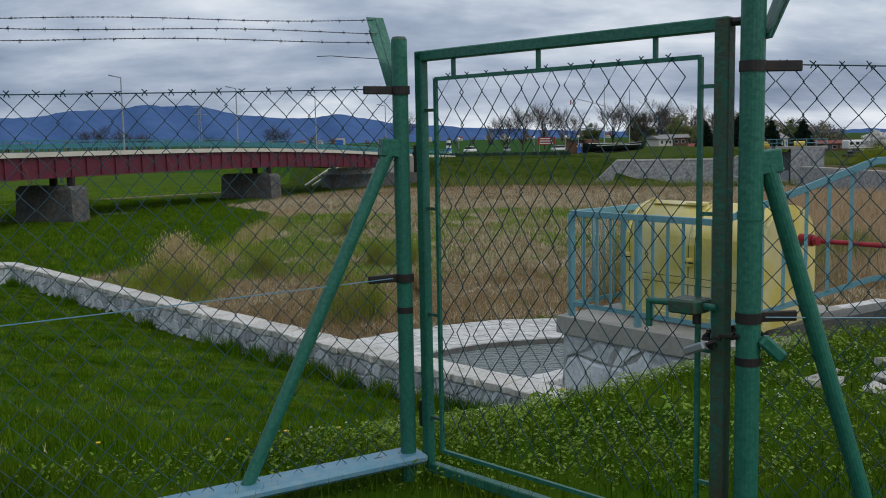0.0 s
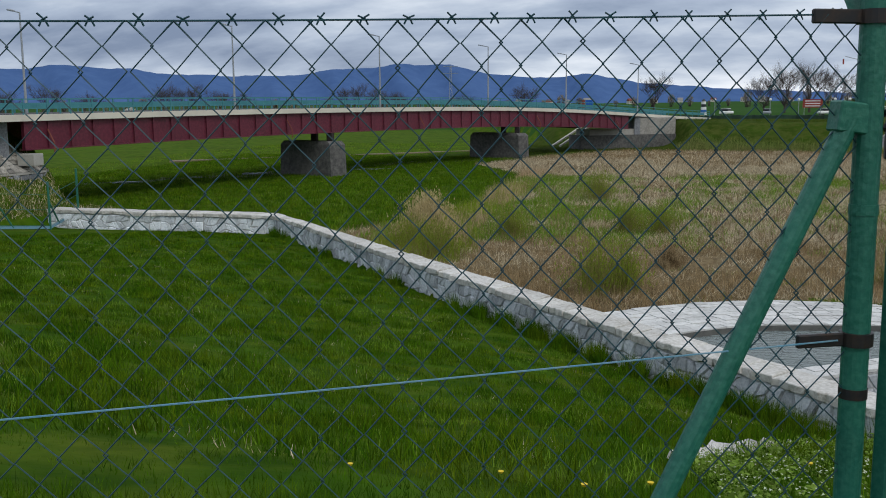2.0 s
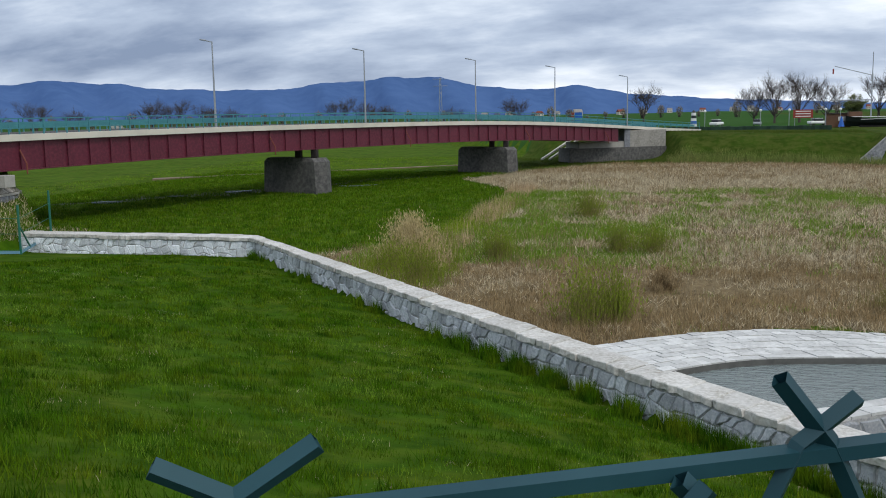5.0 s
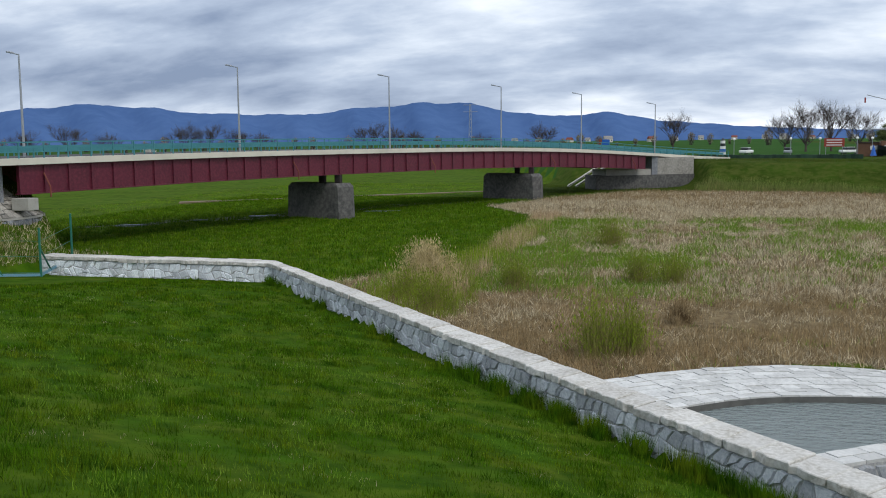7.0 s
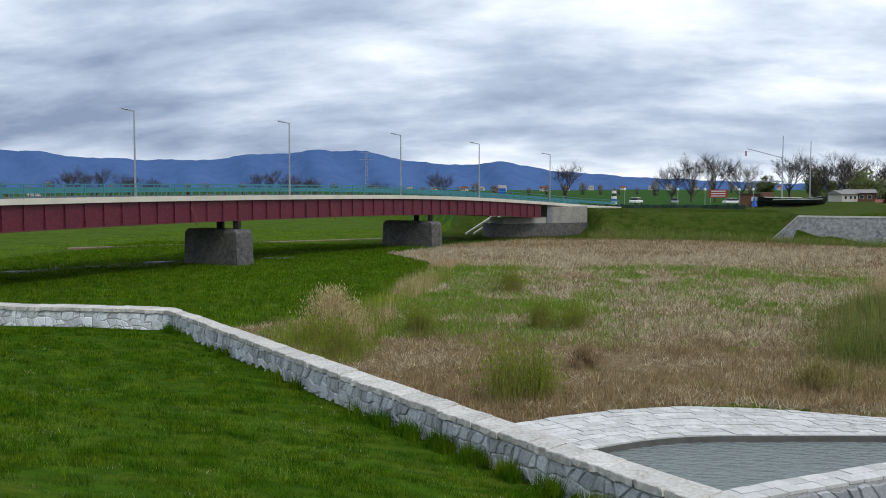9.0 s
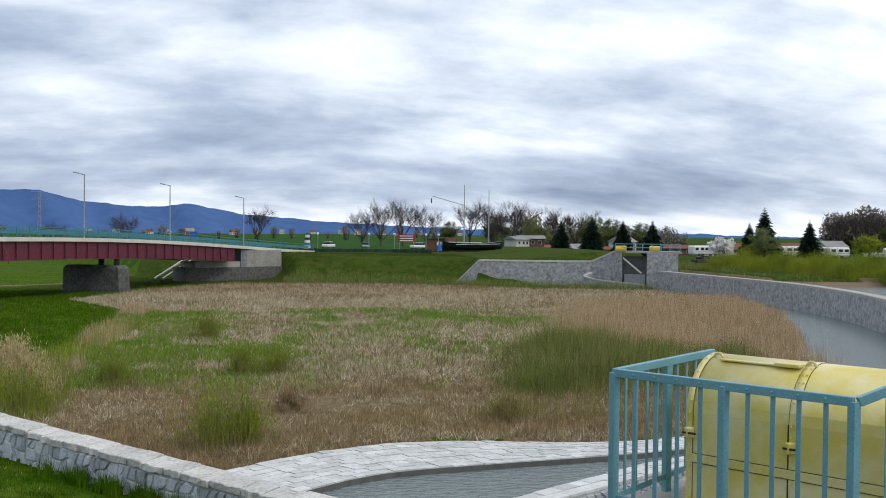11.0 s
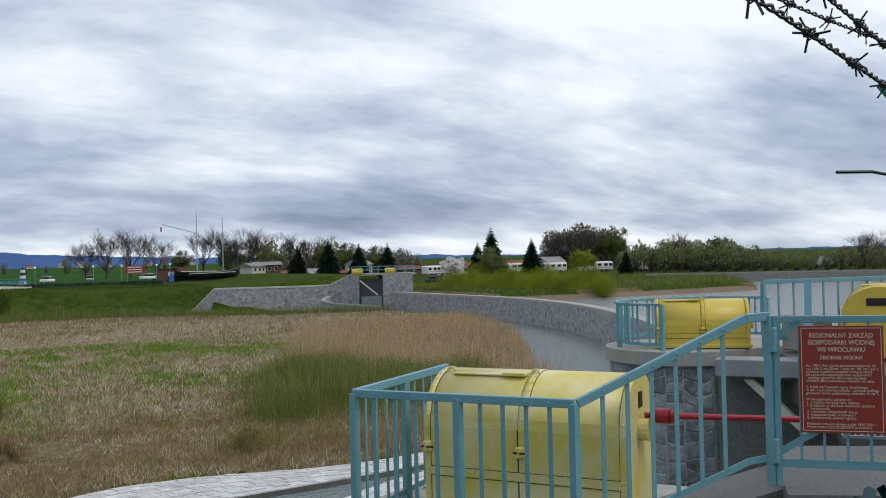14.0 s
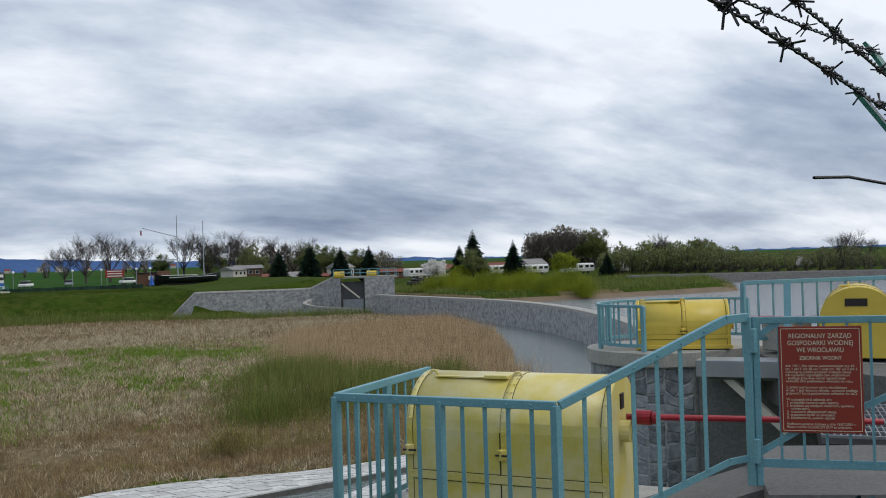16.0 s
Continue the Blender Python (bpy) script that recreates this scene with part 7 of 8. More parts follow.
def bare_tree(name, label, h, spread, seed, leaf=None, dense=1.0):
    """A leafless tree at the origin: tapered trunk, limbs that fork three times, fine twigs."""
    rng = random.Random(seed)
    base = thing(name, label, "tree")
    limbs, twigs = [], []

    def grow(p, d, length, r, level):
        q = p + d * length
        mid_ = p.lerp(q, 0.5) + Vector((rng.uniform(-1, 1), rng.uniform(-1, 1), 0)) * length * 0.06
        limbs.append((p, mid_, q, r, level))
        if level >= 4:
            for _ in range(int(12 * dense)):
                e = (d + Vector((rng.uniform(-1, 1), rng.uniform(-1, 1), rng.uniform(-.2, .9))) * 0.8).normalized()
                s = p.lerp(q, rng.random())
                twigs.append((s, s + e * length * rng.uniform(0.5, 1.2)))
            return
        for _ in range(3 if level else 8):
            e = (d * 0.75 + Vector((rng.uniform(-1, 1), rng.uniform(-1, 1), rng.uniform(-.1, .7))) * spread).normalized()
            grow(p.lerp(q, rng.uniform(0.45 if level == 0 else 0.35, 1.0)), e, length * (rng.uniform(1.2, 1.8) if level == 0 else rng.uniform(0.6, 0.8)), r * 0.5, level + 1)
    grow(Vector((0, 0, -0.3)), Vector((0, 0, 1)), h * 0.19, h * 0.020, 0)
    bm = bmesh.new()
    add_rod(bm, limbs[0][0], limbs[0][2], limbs[0][3], 8, limbs[0][3] * 0.7)
    part("trunk", bm, BARK, base)
    verts, tris = [], []

    def spike(a, b, r):
        d = (b - a).normalized()
        s = d.orthogonal().normalized() * r
        t = d.cross(s)
        k = len(verts)
        verts.extend([a + s, a - s * 0.5 + t * 0.87, a - s * 0.5 - t * 0.87, b])
        tris.extend([(k, k + 1, k + 3), (k + 1, k + 2, k + 3), (k + 2, k, k + 3)])
    for a, m, b, r, lv in limbs[1:]:
        spike(a, b + (b - a) * 0.25, max(r, 0.009 * h / 9))
    for a, b in twigs:
        spike(a, b, 0.007 * h / 9)
    part("crown", fast_mesh("crown", [tuple(q) for q in verts], tris, TWIG), None, base)
    if leaf:
        nr = np.random.default_rng(seed)
        ends = np.array([tuple(b) for a, b in twigs])
        ends = ends[nr.integers(0, len(ends), int(len(ends) * 2.5))] + nr.normal(0, 0.25, (int(len(ends) * 2.5), 3))
        m = len(ends)
        tri = np.stack([ends + nr.normal(0, 0.13, (m, 3)) for _ in range(3)], 1)
        part("foliage", fast_mesh("foliage", tri.reshape(-1, 3), np.arange(3 * m).reshape(m, 3), leaf, 0.5), None, base)
    return base


def spruce(name, label, h, r, seed):
    rng = np.random.default_rng(seed)
    base = thing(name, label, "tree")
    part("trunk", rod((0, 0, -0.3), (0, 0, h * 0.97), h * 0.018, 7, 0.01), BARK, base)
    verts, tris = [], []
    levels = 32
    for k in range(levels):
        f = k / (levels - 1)
        z = h * (0.08 + 0.9 * f)
        rad = r * (1 - f) ** 0.85 * (0.85 + 0.3 * rng.random()) + 0.12
        nb = int(15 - 8 * f)
        for j in range(nb):
            a = 2 * np.pi * (j + rng.random() * 0.8) / nb
            ln = rad * rng.uniform(0.7, 1.1)
            d = np.array([np.cos(a), np.sin(a), 0])
            s = np.array([-np.sin(a), np.cos(a), 0])
            drop = ln * rng.uniform(0.15, 0.4)
            for m in range(9):
                t0 = m / 9 * 0.9
                c = np.array([0, 0, z]) + d * ln * t0 + np.array([0, 0, -drop * t0 * t0 * 1.1])
                w = (0.16 + 0.30 * (1 - t0)) * rad * 0.5 * rng.uniform(0.6, 1.2) + 0.05
                tip = c + d * ln * 0.24 + s * rng.uniform(-1, 1) * w + np.array([0, 0, rng.uniform(-.25, .12) * w * 2])
                q = len(verts)
                lift = np.array([0, 0, w * 0.9])
                verts.extend([c + s * w * 0.5, c - s * w * 0.5, tip, c + lift * 0.5, c - lift, c + d * ln * 0.2 - lift * rng.uniform(0.2, 0.9)])
                tris.append((q, q + 1, q + 2))
                tris.append((q + 3, q + 4, q + 5))
    part("crown", fast_mesh("crown", verts, tris, PINE), None, base)
    return base


def plant(source, spots, grow=1.0):
    """Puts a tree and its copies at (bearing, distance, scale)."""
    for i, (deg, dist, k) in enumerate(spots):
        x, y = polar(deg, dist)
        m = Matrix.Translation((x, y, land_z(x, y))) @ Matrix.Rotation(i * 2.1, 4, "Z") @ Matrix.Diagonal((k * grow, k * grow, k * grow, 1))
        if i == 0:
            source.matrix_basis = m
        else:
            copy_thing(source, m)


oak = tagged(bare_tree("bare_tree", "bare grey-brown roadside tree with a spreading crown", 10, 0.85, 1), group="bare trees")
ash = tagged(bare_tree("bare_tree", "tall bare tree with upswept fine twigs", 11, 0.62, 2), group="bare trees")
bud = tagged(bare_tree("budding_tree", "tree in first thin olive leaf", 9, 0.8, 3, LEAFY), group="budding trees")
gold = tagged(bare_tree("weeping_willow", "rounded yellow-green willow in new leaf", 7, 1.0, 4, WILLOWY, 1.4), group="willows")
cherry = tagged(bare_tree("blossoming_tree", "small fruit tree in white blossom", 5.5, 0.95, 5, BLOSSOM), group="blossoming trees")
plant(oak, [(4.2, 255, 1.1), (-30.3, 330, 1.0), (-18.1, 300, 0.85), (-9.3, 300, 0.85), (-1.9, 300, 1.0), (5.3, 250, 1.05), (8.0, 262, 0.95), (-41.5, 300, 0.7), (-34.4, 320, 0.75), (-12.9, 300, 0.62), (10.6, 262, 1.05), (-25.9, 340, 0.75)], 1.2)
plant(ash, [(12.9, 250, 1.1), (6.6, 258, 0.95), (13.6, 262, 1.0), (-19.6, 310, 0.8), (-38.7, 310, 0.85), (-36.4, 320, 0.8), (-29.0, 320, 0.8), (-16.9, 300, 0.6), (15.6, 270, 0.9), (16.9, 275, 0.85), (11.9, 258, 0.95), (-27.2, 330, 0.7), (32.6, 262, 0.85), (33.6, 265, 0.85), (31.4, 262, 0.80), (48.4, 200, 0.55), (49.4, 202, 0.48), (38.4, 205, 0.6)], 1.2)
plant(bud, [(14.6, 255, 0.9), (17.6, 262, 0.85), (9.3, 252, 0.55), (27.6, 200, 0.55), (34.5, 262, 1.0), (18.8, 268, 0.8), (12.3, 262, 0.85), (40.4, 205, 0.62), (20.6, 262, 0.7)], 1.25)
plant(gold, [(32.9, 190, 0.85), (27.0, 205, 0.6)])
plant(cherry, [(25.1, 190, 0.95), (-32.2, 330, 0.9), (46.3, 200, 0.6)])
fir = tagged(spruce("spruce_tree", "dark conical spruce beside the bungalows", 10.5, 4.3, 1), group="spruces")
plant(fir, [(17.8, 206, 0.82), (16.0, 206, 0.88), (19.6, 206, 0.90), (21.3, 206, 0.90)])
fir2 = tagged(spruce("spruce_tree", "broad dark blue-green spruce on the camp site", 13, 5.0, 2), group="spruces")
plant(fir2, [(27.5, 212, 0.83), (26.7, 214, 0.70), (29.9, 212, 0.76), (35.4, 190, 0.45)])


def woodland(name, label, spots, seed, mat=LEAFY):
    """A far wood: crowded crowns of loose leaf clumps over thin trunks."""
    rng = np.random.default_rng(seed)
    verts, stems = [], []
    for deg, dist, h in spots:
        x, y = polar(deg, dist)
        z = land_z(x, y)
        n = 330
        u_ = rng.normal(0, 1, (n, 3))
        u_ /= np.linalg.norm(u_, axis=1, keepdims=True)
        c = np.array([x, y, z + h * 0.56]) + u_ * np.array([h * 0.30, h * 0.30, h * 0.42]) * (0.35 + 0.65 * rng.random((n, 1)) ** 0.5) * rng.uniform(0.8, 1.15)
        verts.append(np.stack([c + rng.normal(0, h * 0.035, (n, 3)) for _ in range(3)], 1).reshape(-1, 3))
        for _ in range(16):
            t = np.array([x, y, z - 0.5]) + np.append(rng.normal(0, 0.4, 2), 0)
            e = np.array([x, y, z + h * rng.uniform(0.8, 1.02)]) + np.append(rng.normal(0, h * 0.2, 2), 0)
            w = np.array([0.12, 0.05, 0])
            stems.append(np.stack([t - w, t + w, e]))
    v = np.concatenate(verts)
    ob = solid(name, fast_mesh(name, v, np.arange(len(v)).reshape(-1, 3), mat, 0.4), None, label, "woodland", kind="stuff")
    v = np.concatenate(stems)
    solid(name + "_trunks", fast_mesh(name + "_trunks", v, np.arange(len(v)).reshape(-1, 3), TWIG), None, "thin grey trunks of the far wood", "woodland", kind="stuff")


R4 = random.Random(4)
SKYLINE = ([35, 37, 39, 41, 42.6, 44.5, 46.9, 48.6, 50.3, 64], [6.0, 6.2, 6.6, 6.4, 5.0, 3.7, 4.2, 4.5, 2.9, 3.0])
woodland("shore_wood", "budding woodland along the far lake shore", [(35.2 + i * 0.16, 192 + 9 * (i % 5), float(np.interp(35.2 + i * 0.16, *SKYLINE)) * R4.uniform(0.72, 1.1)) for i in range(150)], 3)
woodland("camp_wood", "bare brownish copse behind the camp site", [(30.9 + i * 0.2, 285 + 6 * (i % 3), 12.2 - abs(i - 9) * 0.18 + R4.uniform(-1.4, 1.0)) for i in range(22)], 5, COPSE)
woodland("bank_wood", "bare scrubby copse behind the bungalows", [(13.5 + i * 0.33, 290 + 8 * (i % 3), 8.5 + R4.uniform(-2, 2) - 0.08 * i) for i in range(30)], 6, COPSE)
woodland("field_scrub", "low distant scrub along the fields", [(-44 + i * 1.05, 480 + 30 * (i % 5), 6 + R4.uniform(-3, 3)) for i in range(52)], 7, COPSE)


def house(deg, dist, w, d, h, roof_h, wall_mat, roof_mat, turn, label, group):
    x, y = polar(deg, dist)
    z = land_z(x, y) - 0.1
    base = thing("bungalow" if h < 3 else "house", label, "house", group, at=(x, y, z))
    rot = Matrix.Rotation(turn, 4, "Z")
    place = Matrix.Translation((x, y, z)) @ rot
    part("wall", add_box(bmesh.new(), place @ Vector((0, 0, h / 2)), (w, d, h), rot.to_3x3()), wall_mat, base)
    bm = bmesh.new()
    o = 0.4
    pts = [(-w / 2 - o, -d / 2 - o, h), (w / 2 + o, -d / 2 - o, h), (w / 2 + o, d / 2 + o, h), (-w / 2 - o, d / 2 + o, h), (-w / 2 - o, 0, h + roof_h), (w / 2 + o, 0, h + roof_h)]
    vv = [bm.verts.new(place @ Vector(q)) for q in pts]
    for q in ((0, 1, 5, 4), (2, 3, 4, 5), (1, 2, 5), (3, 0, 4), (0, 3, 2, 1)):
        bm.faces.new([vv[k] for k in q])
    bmesh.ops.recalc_face_normals(bm, faces=bm.faces)
    part("roof", bm, roof_mat, base)
    for k in (-0.28, 0.05, 0.32):
        win = part("window", add_box(bmesh.new(), place @ Vector((k * w, -d / 2 - 0.02, h * 0.55)), (w * 0.13, 0.06, h * 0.38), rot.to_3x3()), GLASSY, base)
        part("window_frame", add_box(bmesh.new(), place @ Vector((k * w, -d / 2 - 0.01, h * 0.55)), (w * 0.15, 0.05, h * 0.43), rot.to_3x3()), WHITE, win)
    return base


for i, (deg, dist, w, d, h, rh, wm, rm, tn) in enumerate(((13.4, 205, 5, 5, 2.3, 1.0, RENDERED, ROOFGREY, 0.5), (14.2, 207, 7, 5, 2.6, 1.0, BROWNWOOD, ROOFGREY, -0.1), (15.1, 222, 6, 5, 2.2, 0.9, BROWNWOOD, ROOFRED, 0.2), (16.3, 212, 6, 5, 2.0, 1.3, RENDERED, ROOFGREY, 0.9), (17.2, 225, 8, 6, 2.4, 1.1, RENDERED, ROOFGREY, 0.1), (18.2, 215, 6, 5, 1.9, 1.0, BROWNWOOD, ROOFRED, 0.2), (19.6, 250, 7, 7, 4.2, 2.4, RENDERED, ROOFGREY, 0.8), (22.6, 225, 9, 6, 2.4, 1.0, BROWNWOOD, ROOFRED, 0.05), (23.9, 232, 12, 6, 2.6, 0.8, BROWNWOOD, ROOFRED, 0.0), (26.3, 235, 12, 6, 3.0, 1.2, RENDERED, ROOFRED, 0.0), (28.6, 240, 16, 6, 3.2, 1.2, RENDERED, ROOFRED, 0.0), (31.0, 236, 7, 6, 3.4, 2.0, RENDERED, ROOFGREY, 0.1), (24.8, 220, 6, 4, 2.4, 0.8, RENDERED, ROOFGREY, 0.0))):
    house(deg, dist, w * 0.75, d * 0.75, h * 0.68, rh * 0.7, wm, rm, tn, "low holiday bungalow with a shallow gabled roof" if h < 3 else "plain rendered house with a gabled roof", "camp bungalows")
for i in range(16):
    deg = -13 + i * 1.55 + R4.uniform(-.5, .5)
    house(deg, 1750 + R4.uniform(-200, 350), R4.uniform(8, 14), 9, R4.uniform(4, 6), R4.uniform(3, 5), RENDERED, ROOFRED if i % 3 == 0 else ROOFGREY, R4.uniform(-.7, .7), "distant village house with a pitched roof", "village houses")


def caravan(deg, dist, turn, w=5.0):
    x, y = polar(deg, dist)
    z = land_z(x, y)
    base = thing("caravan", "white touring caravan with dark windows on the camp site", "caravan", "caravans", at=(x, y, z))
    rot = Matrix.Rotation(turn, 4, "Z")
    place = Matrix.Translation((x, y, z)) @ rot
    part("body", add_box(bmesh.new(), place @ Vector((0, 0, 1.4)), (w, 2.1, 1.9), rot.to_3x3(), 0.25), WHITE, base)
    for k in (-0.3, 0.05, 0.33):
        part("window", add_box(bmesh.new(), place @ Vector((k * w, -1.06, 1.65)), (w * 0.2, 0.04, 0.55), rot.to_3x3()), GLASSY, base)
    part("stripe", add_box(bmesh.new(), place @ Vector((0, -1.06, 1.05)), (w * 0.9, 0.03, 0.12), rot.to_3x3()), GALV, base)
    for k in (-0.12, 0.12):
        p = place @ Vector((k * w, -0.95, 0.32))
        part("wheel", rod(p, p + rot.to_3x3() @ Vector((0, 0.2, 0)), 0.32, 12), LOCK, base)


for i, (deg, dist, tn) in enumerate(((23.9, 180, 0.3), (24.6, 183, 0.1), (27.9, 190, 0.1), (28.7, 192, -0.1), (30.4, 186, 0.05), (31.3, 184, 0.1), (33.1, 180, 0.5), (34.0, 183, 0.1), (36.2, 176, 0.15), (29.4, 200, 0.0))):
    caravan(deg, dist + 30, tn, 4.2 + 0.8 * (i % 2))


def parked_car(deg, dist, mat, turn, label):
    x, y = polar(deg, dist)
    z = land_z(x, y)
    base = thing("parked_car", label, "car", "parked cars", at=(x, y, z))
    rot = Matrix.Rotation(turn, 4, "Z")
    place = Matrix.Translation((x, y, z)) @ rot
    part("body", add_box(bmesh.new(), place @ Vector((0, 0, 0.6)), (4.2, 1.7, 0.6), rot.to_3x3(), 0.15), mat, base)
    part("cabin", add_box(bmesh.new(), place @ Vector((-0.2, 0, 1.15)), (2.2, 1.5, 0.6), rot.to_3x3(), 0.2), GLASSY, base)
    part("roof", add_box(bmesh.new(), place @ Vector((-0.2, 0, 1.44)), (1.7, 1.35, 0.06), rot.to_3x3()), mat, base)
    for a in (-1.3, 1.3):
        for b in (-0.75, 0.65):
            p = place @ Vector((a, b, 0.3))
            part("wheel", rod(p, p + rot.to_3x3() @ Vector((0, 0.15, 0)), 0.3, 10), LOCK, base)


for deg, dist, mat, tn in ((7.6, 215, WHITE, 0.3), (8.8, 215, WHITE, 0.2), (2.2, 205, WHITE, 1.2), (4.4, 215, GALV, 1.5), (25.2, 176, LOCK, 0.4), (24.2, 172, LOCK, 0.2)):
    parked_car(deg, dist, mat, tn, "small parked car on the bank road")

# ---- sailing boat on the bank, lamps, signs ----
boat = thing("sailing_boat", "black-hulled two-masted boat set up on the grass bank", "boat", at=(33.5, 185.5, -1.6))
bm = bmesh.new()
prof = []
for k in range(13):
    t = k / 12
    x = 27.6 + 12.0 * t
    half = 1.45 * math.sin(math.pi * (0.12 + 0.80 * t)) ** 0.7 * (1 - 0.9 * max(0, t - 0.85) / 0.15)
    shear = -0.75 + 0.55 * (2 * t - 0.9) ** 2
    prof.append([bm.verts.new((x, 185.5 - half, shear)), bm.verts.new((x, 185.5 - half * 0.75, shear - 0.75)), bm.verts.new((x - 0.4 * t, 185.5, -2.15 + 0.5 * t ** 4)), bm.verts.new((x, 185.5 + half * 0.75, shear - 0.75)), bm.verts.new((x, 185.5 + half, shear))])
for a, b in zip(prof[:-1], prof[1:]):
    for q in range(4):
        bm.faces.new((a[q], a[q + 1], b[q + 1], b[q]))
    bm.faces.new((a[4], a[0], b[0], b[4]))
bm.faces.new(prof[0])
bmesh.ops.recalc_face_normals(bm, faces=bm.faces)
part("hull", bm, HULL, boat)
part("white_stripe", bar((30, 184.0, -0.92), (38.6, 184.1, -0.72), 0.05, 0.10), WHITE, boat)
part("deck_cover", bar((28.6, 184.6, -0.45), (35, 184.6, -0.5), 1.6, 0.10), WHITE, boat)
part("deck_house", box((29.2, 185.6, -0.1), (2.2, 1.8, 1.0), bevel=0.05), BROWNWOOD, boat)
part("keel_block", box((33, 185.5, -2.0), (6.0, 0.4, 0.6)), LOCK, boat)
for x, top in ((31.8, 10.6), (36.6, 9.6)):
    mast = part("mast", rod((x, 185.5, -0.8), (x, 185.5, top), 0.13, 7, 0.06), GALV, boat)
    part("cross_tree", rod((x - 1.1, 185.5, top * 0.42), (x + 1.1, 185.5, top * 0.42), 0.05, 5), GALV, mast)
part("boom", rod((25.2, 185.5, 2.4), (31.8, 185.5, 2.4), 0.09, 6), GALV, boat)
part("gaff", rod((25.6, 185.5, 8.3), (31.8, 185.5, 6.6), 0.06, 6), GALV, boat)
part("pennant", box((25.4, 185.5, 7.4), (0.25, 0.05, 0.9)), SIGNRED, boat)
boat.location.z += 0.7
kiosk = thing("kiosk", "small red-brown snack kiosk with white window", "kiosk", at=(27.2, 187.5, -1.6))
part("walls", box((26.8, 188, -0.4), (4.0, 2.6, 2.4)), BROWNWOOD, kiosk)
part("roof", box((26.8, 188, 0.85), (4.4, 3.0, 0.12)), LOCK, kiosk)
part("window", box((27.2, 186.66, -0.1), (1.0, 0.06, 0.7)), WHITE, kiosk)
umb = thing("parasol", "folded blue parasol beside the boat", "parasol", at=(26.6, 182.5, -1.6))
part("canopy", rod((26.6, 182.5, -1.4), (26.6, 182.5, 0.4), 0.55, 8, 0.05), SIGNBLUE, umb)
lh = thing("toy_lighthouse", "small striped advertising lighthouse on the bank", "lighthouse", at=(2.0, 186, -1.6))
for k, m in enumerate((YELLOW2, WHITE, SIGNBLUE, WHITE, HULL, WHITE)):
    part("band", rod((2.0, 186, -1.65 + k * 0.5), (2.0, 186, -1.15 + k * 0.5), 0.62 - 0.04 * k, 12, 0.60 - 0.04 * k), m, lh)
part("dome", rod((2.0, 186, 1.35), (2.0, 186, 1.8), 0.42, 10, 0.1), HULL, lh)
hb = bmesh.new()
for k in range(60):
    x = -14 + k * 0.63
    add_box(hb, (x, 172 + 0.05 * math.sin(k * 2.2), -1.35 + 0.03 * math.sin(k)), (0.66, 0.9, 0.75 + 0.06 * math.sin(k * 1.7)))
solid("hedge", hb, PINE, "low dark clipped hedge along the bank road", "hedge", kind="stuff")
for x in (3.9, 13.4, 18.2, 24.2, 26.6):
    lp = thing("park_lamp", "slim lamp post with a white globe on the bank", "street lamp", "park lamps", at=(x, 184, -1.6))
    part("pole", rod((x, 184, -1.8), (x, 184, 1.4), 0.06, 6), GALV, lp)
    gb = bmesh.new()
    bmesh.ops.create_uvsphere(gb, u_segments=10, v_segments=6, radius=0.24, matrix=Matrix.Translation((x, 184, 1.6)))
    part("globe", gb, LAMPGLASS, lp)
rs = thing("banner_sign", "red roadside banner with plain white bars", "sign", at=(21, 190, -1.6))
part("panel", box((21.2, 190, 0.85), (3.4, 0.08, 1.5)), SIGNRED, rs)
for z in (1.3, 0.85, 0.4):
    part("bar", box((21.2, 189.94, z), (2.6, 0.03, 0.16)), WHITE, rs)
for x in (19.8, 22.6):
    part("leg", rod((x, 190, -1.8), (x, 190, 0.2), 0.05, 6), GALV, rs)
bs = thing("road_sign", "blue and orange road direction sign beyond the bridge", "sign", at=(-16, 165, -1.6))
bx, by = polar(-5.6, 170)
part("panel", box((bx, by, 1.0), (1.3, 0.06, 1.5)), SIGNBLUE, bs)
part("orange_panel", box((bx - 0.95, by, 1.0), (0.5, 0.06, 1.5)), ROOFRED, bs)
part("leg", rod((bx, by, -4), (bx, by, 0.3), 0.06, 6), GALV, bs)
pyx, pyy = polar(-13.75, 860)
pyl = thing("power_pylon", "slender lattice power pylon in the fields", "pylon", at=(pyx, pyy, -3))
for a, b in (((-1.6, -6), (-0.5, 34)), ((1.6, -6), (0.5, 34))):
    part("leg", rod((pyx + a[0], pyy, a[1]), (pyx + b[0], pyy, b[1]), 0.22, 4), GALV, pyl)
for k in range(10):
    z0, s = -4 + k * 3.8, 1 if k % 2 else -1
    part("lattice_bar", rod((pyx - s * (1.5 - k * 0.1), pyy, z0), (pyx + s * (1.4 - k * 0.1), pyy, z0 + 3.8), 0.14, 4), GALV, pyl)
for z in (27, 33):
    part("cross_arm", rod((pyx - 6.5, pyy, z), (pyx + 6.5, pyy, z), 0.2, 4), GALV, pyl)
far_stair = thing("bank_steps", "pale concrete steps down the far bridge bank", "steps", at=(-18, 152, -5), kind="structure")
for o in (0.0, 1.2):
    part("string", bar((-21 + o, 151.5, -5.3), (-15.4 + o, 160.5, -1.2), 0.35, 0.25), CREAM, far_stair)
path_ob = solid("field_track", prism([(-62, 108), (-30, 138), (-30.5, 139.2), (-63, 110)], -5.6, -5.38), SAND, "pale trodden track over the meadow", "track", kind="structure")
dyke = bmesh.new()
rings = []
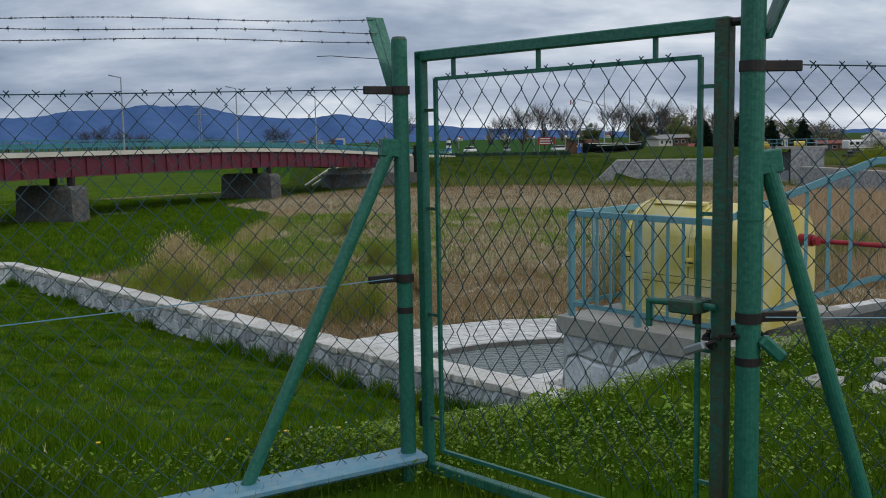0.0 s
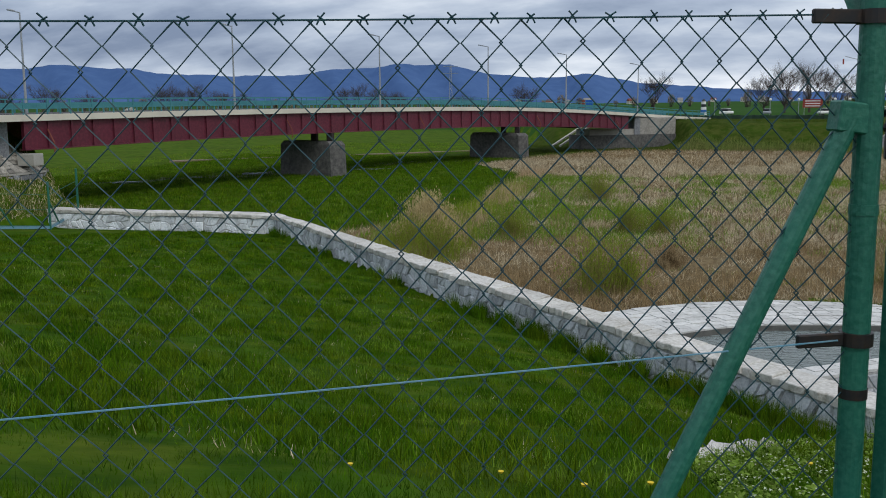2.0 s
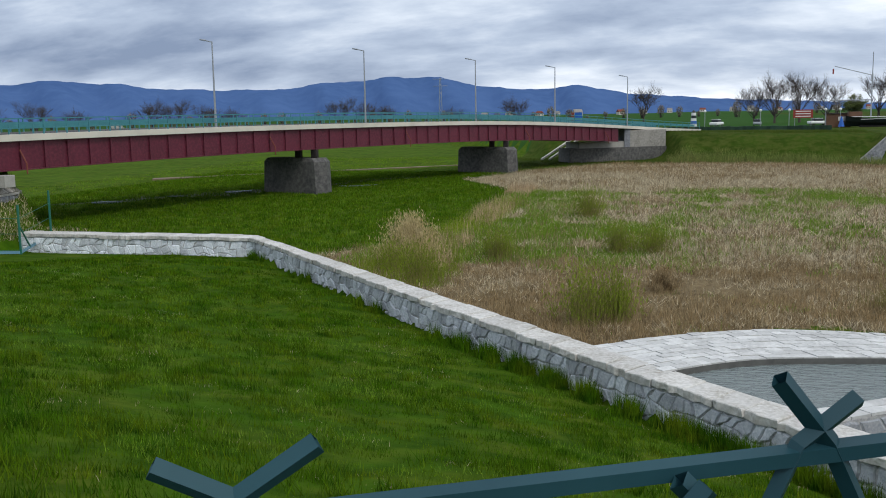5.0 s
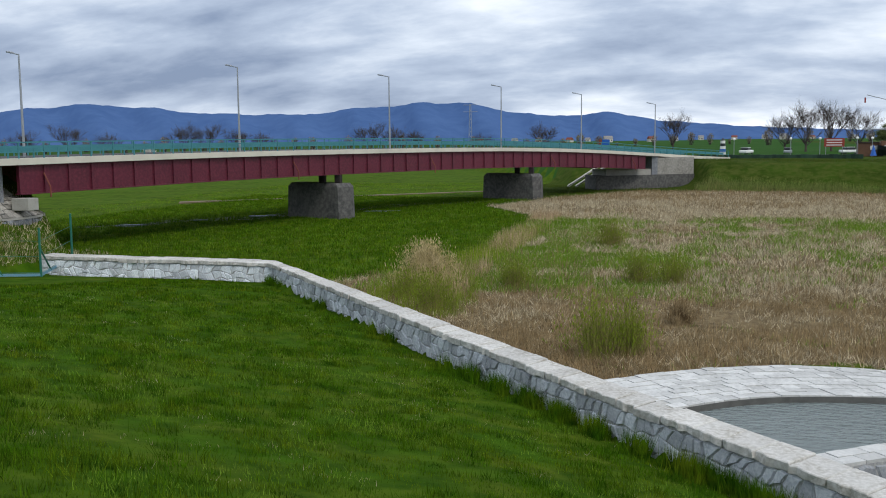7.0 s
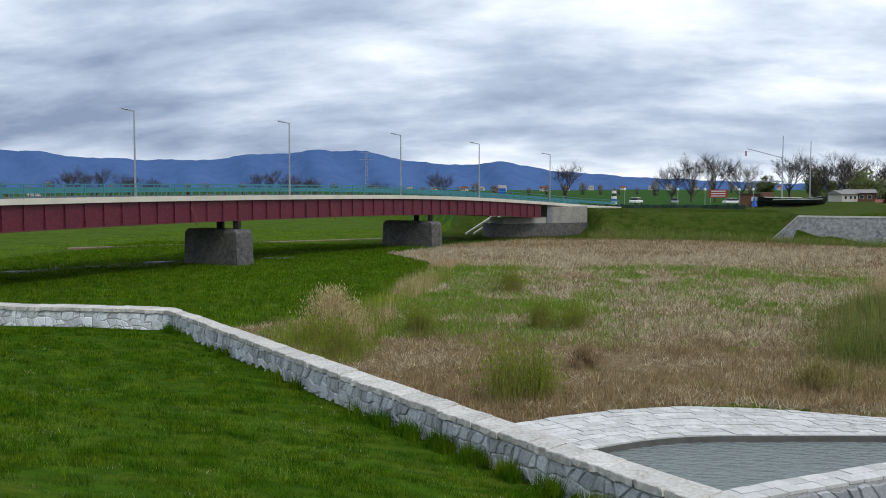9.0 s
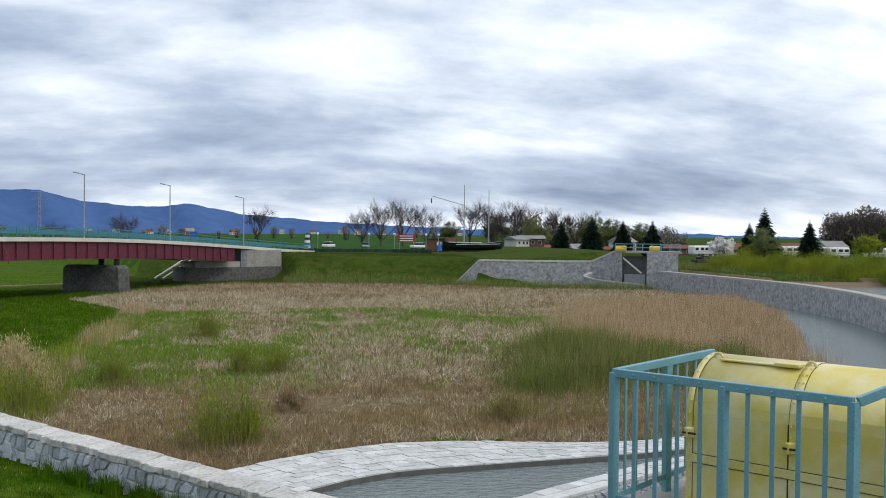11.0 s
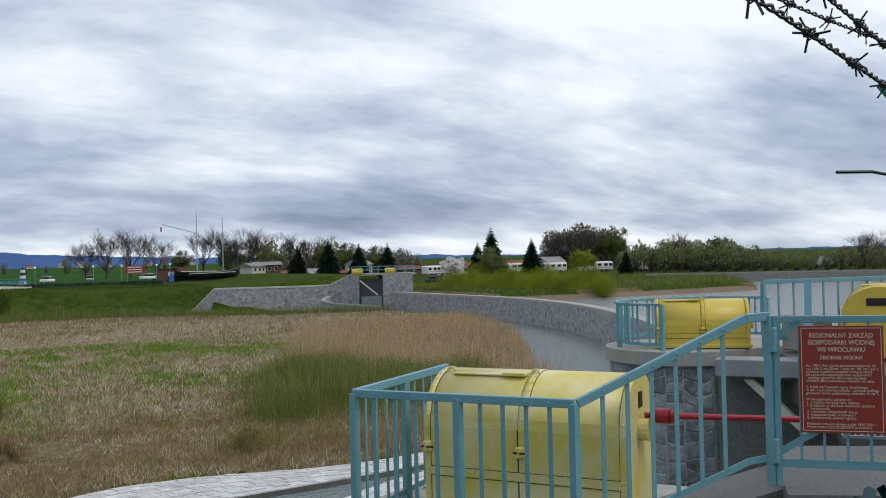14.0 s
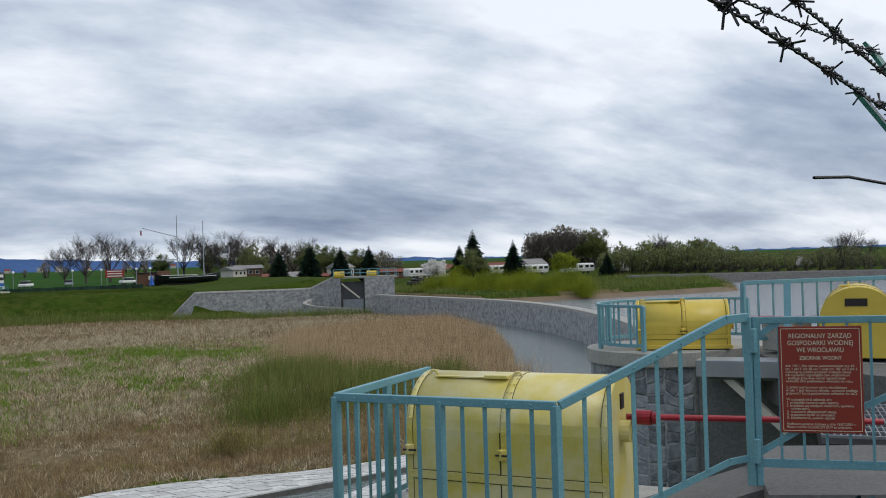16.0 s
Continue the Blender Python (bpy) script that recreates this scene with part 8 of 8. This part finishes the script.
for d_ in np.arange(36.5, 66, 1.0):
    rings.append([dyke.verts.new((*polar(d_, r), z)) for r, z in ((177.5, -4.6), (181.5, -2.5), (183.5, -2.35), (186, -2.6), (186, -4.6))])
for r0, r1 in zip(rings[:-1], rings[1:]):
    for i in range(5):
        dyke.faces.new((r0[i], r0[(i + 1) % 5], r1[(i + 1) % 5], r1[i]))
bmesh.ops.recalc_face_normals(dyke, faces=dyke.faces)
solid("lake_dyke", dyke, PIERSTONE, "low dark stone-faced dyke on the far lake shore", "dyke", kind="structure")
lf = thing("field_gate", "green wire field fence at the end of the stone wall", "fence", at=(-39.5, 52.5, -5))
FIELD_POSTS = ((-41.8, 45.5), (-39.4, 49.4), (-37.9, 52.2), (-39.0, 56.6))
for x, y in FIELD_POSTS:
    z = land_z(x, y)
    part("post", rod((x, y, z - 0.2), (x, y, z + 2.9), 0.07, 8), GREEN, lf)
for (x0, y0), (x1, y1) in zip(FIELD_POSTS[:-1], FIELD_POSTS[1:]):
    p, q = Vector((x0, y0, land_z(x0, y0))), Vector((x1, y1, land_z(x1, y1)))
    for z in (0.25, 1.2, 2.1):
        part("wire", rod(p + Vector((0, 0, z)), q + Vector((0, 0, z)), 0.012, 4), GREEN, lf)
    part("brace", rod(p + Vector((0, 0, 1.7)), p.lerp(q, 0.3) + Vector((0, 0, 0.1)), 0.05, 6), GREEN, lf)
    part("bottom_board", bar(p + Vector((0, 0, 0.12)), q + Vector((0, 0, 0.12)), 0.06, 0.16), TENSION, lf)

# small rubble by the gate
for i, (x, y, s) in enumerate(((2.05, 5.9, 0.10), (2.3, 5.75, 0.07), (2.5, 5.95, 0.12), (2.2, 6.15, 0.06), (2.65, 6.3, 0.09))):
    bm = bmesh.new()
    bmesh.ops.create_icosphere(bm, subdivisions=1, radius=s, matrix=Matrix.Translation((x, y, land_z(x, y) + s * 0.1)) @ Matrix.Diagonal((1.3, 0.9, 0.55, 1)))
    for vert in bm.verts:
        vert.co += Vector((RNG.uniform(-.2, .2), RNG.uniform(-.2, .2), RNG.uniform(-.15, .15))) * s
    solid("loose_stone", bm, COPING, "loose pale stone half sunk in the grass", "stone", "loose stones")

# broken edge of an old slab showing in the turf
for i in range(2, 9):
    x, y = -0.95 + i * 0.215, 9.0 + i * 0.30
    bm = box((x, y, land_z(x, y) - 0.035), (0.30 + 0.10 * RNG.random(), 0.20 + 0.1 * RNG.random(), 0.16), Matrix.Rotation(0.95 + RNG.uniform(-.25, .25), 3, "Z"), 0.03)
    for vert in bm.verts:
        vert.co += Vector((RNG.uniform(-.03, .03), RNG.uniform(-.03, .03), RNG.uniform(-.025, .025)))
    solid("kerb_stone", bm, COPING, "broken pale kerb stone sunk in the turf", "stone", "turf edge stones")

# ---- single stones, setts and slabs ----
coping(WALL_FRONT, WALL_BACK, -5.0, 0.20, 1.05, wall)
for a_, b_ in ((2, 3), (3, 4)):
    stones_on(WALL_FRONT[a_], WALL_FRONT[b_], -6.45, -5.24, 0.36, 0.06, parent=wall)
paving(KERB_OUT, KERB_IN, -5.0, -5.02, 9, 0.46, apron)
paving(K2A, K2B, -5.03, -5.03, 2, 0.6, kerb)
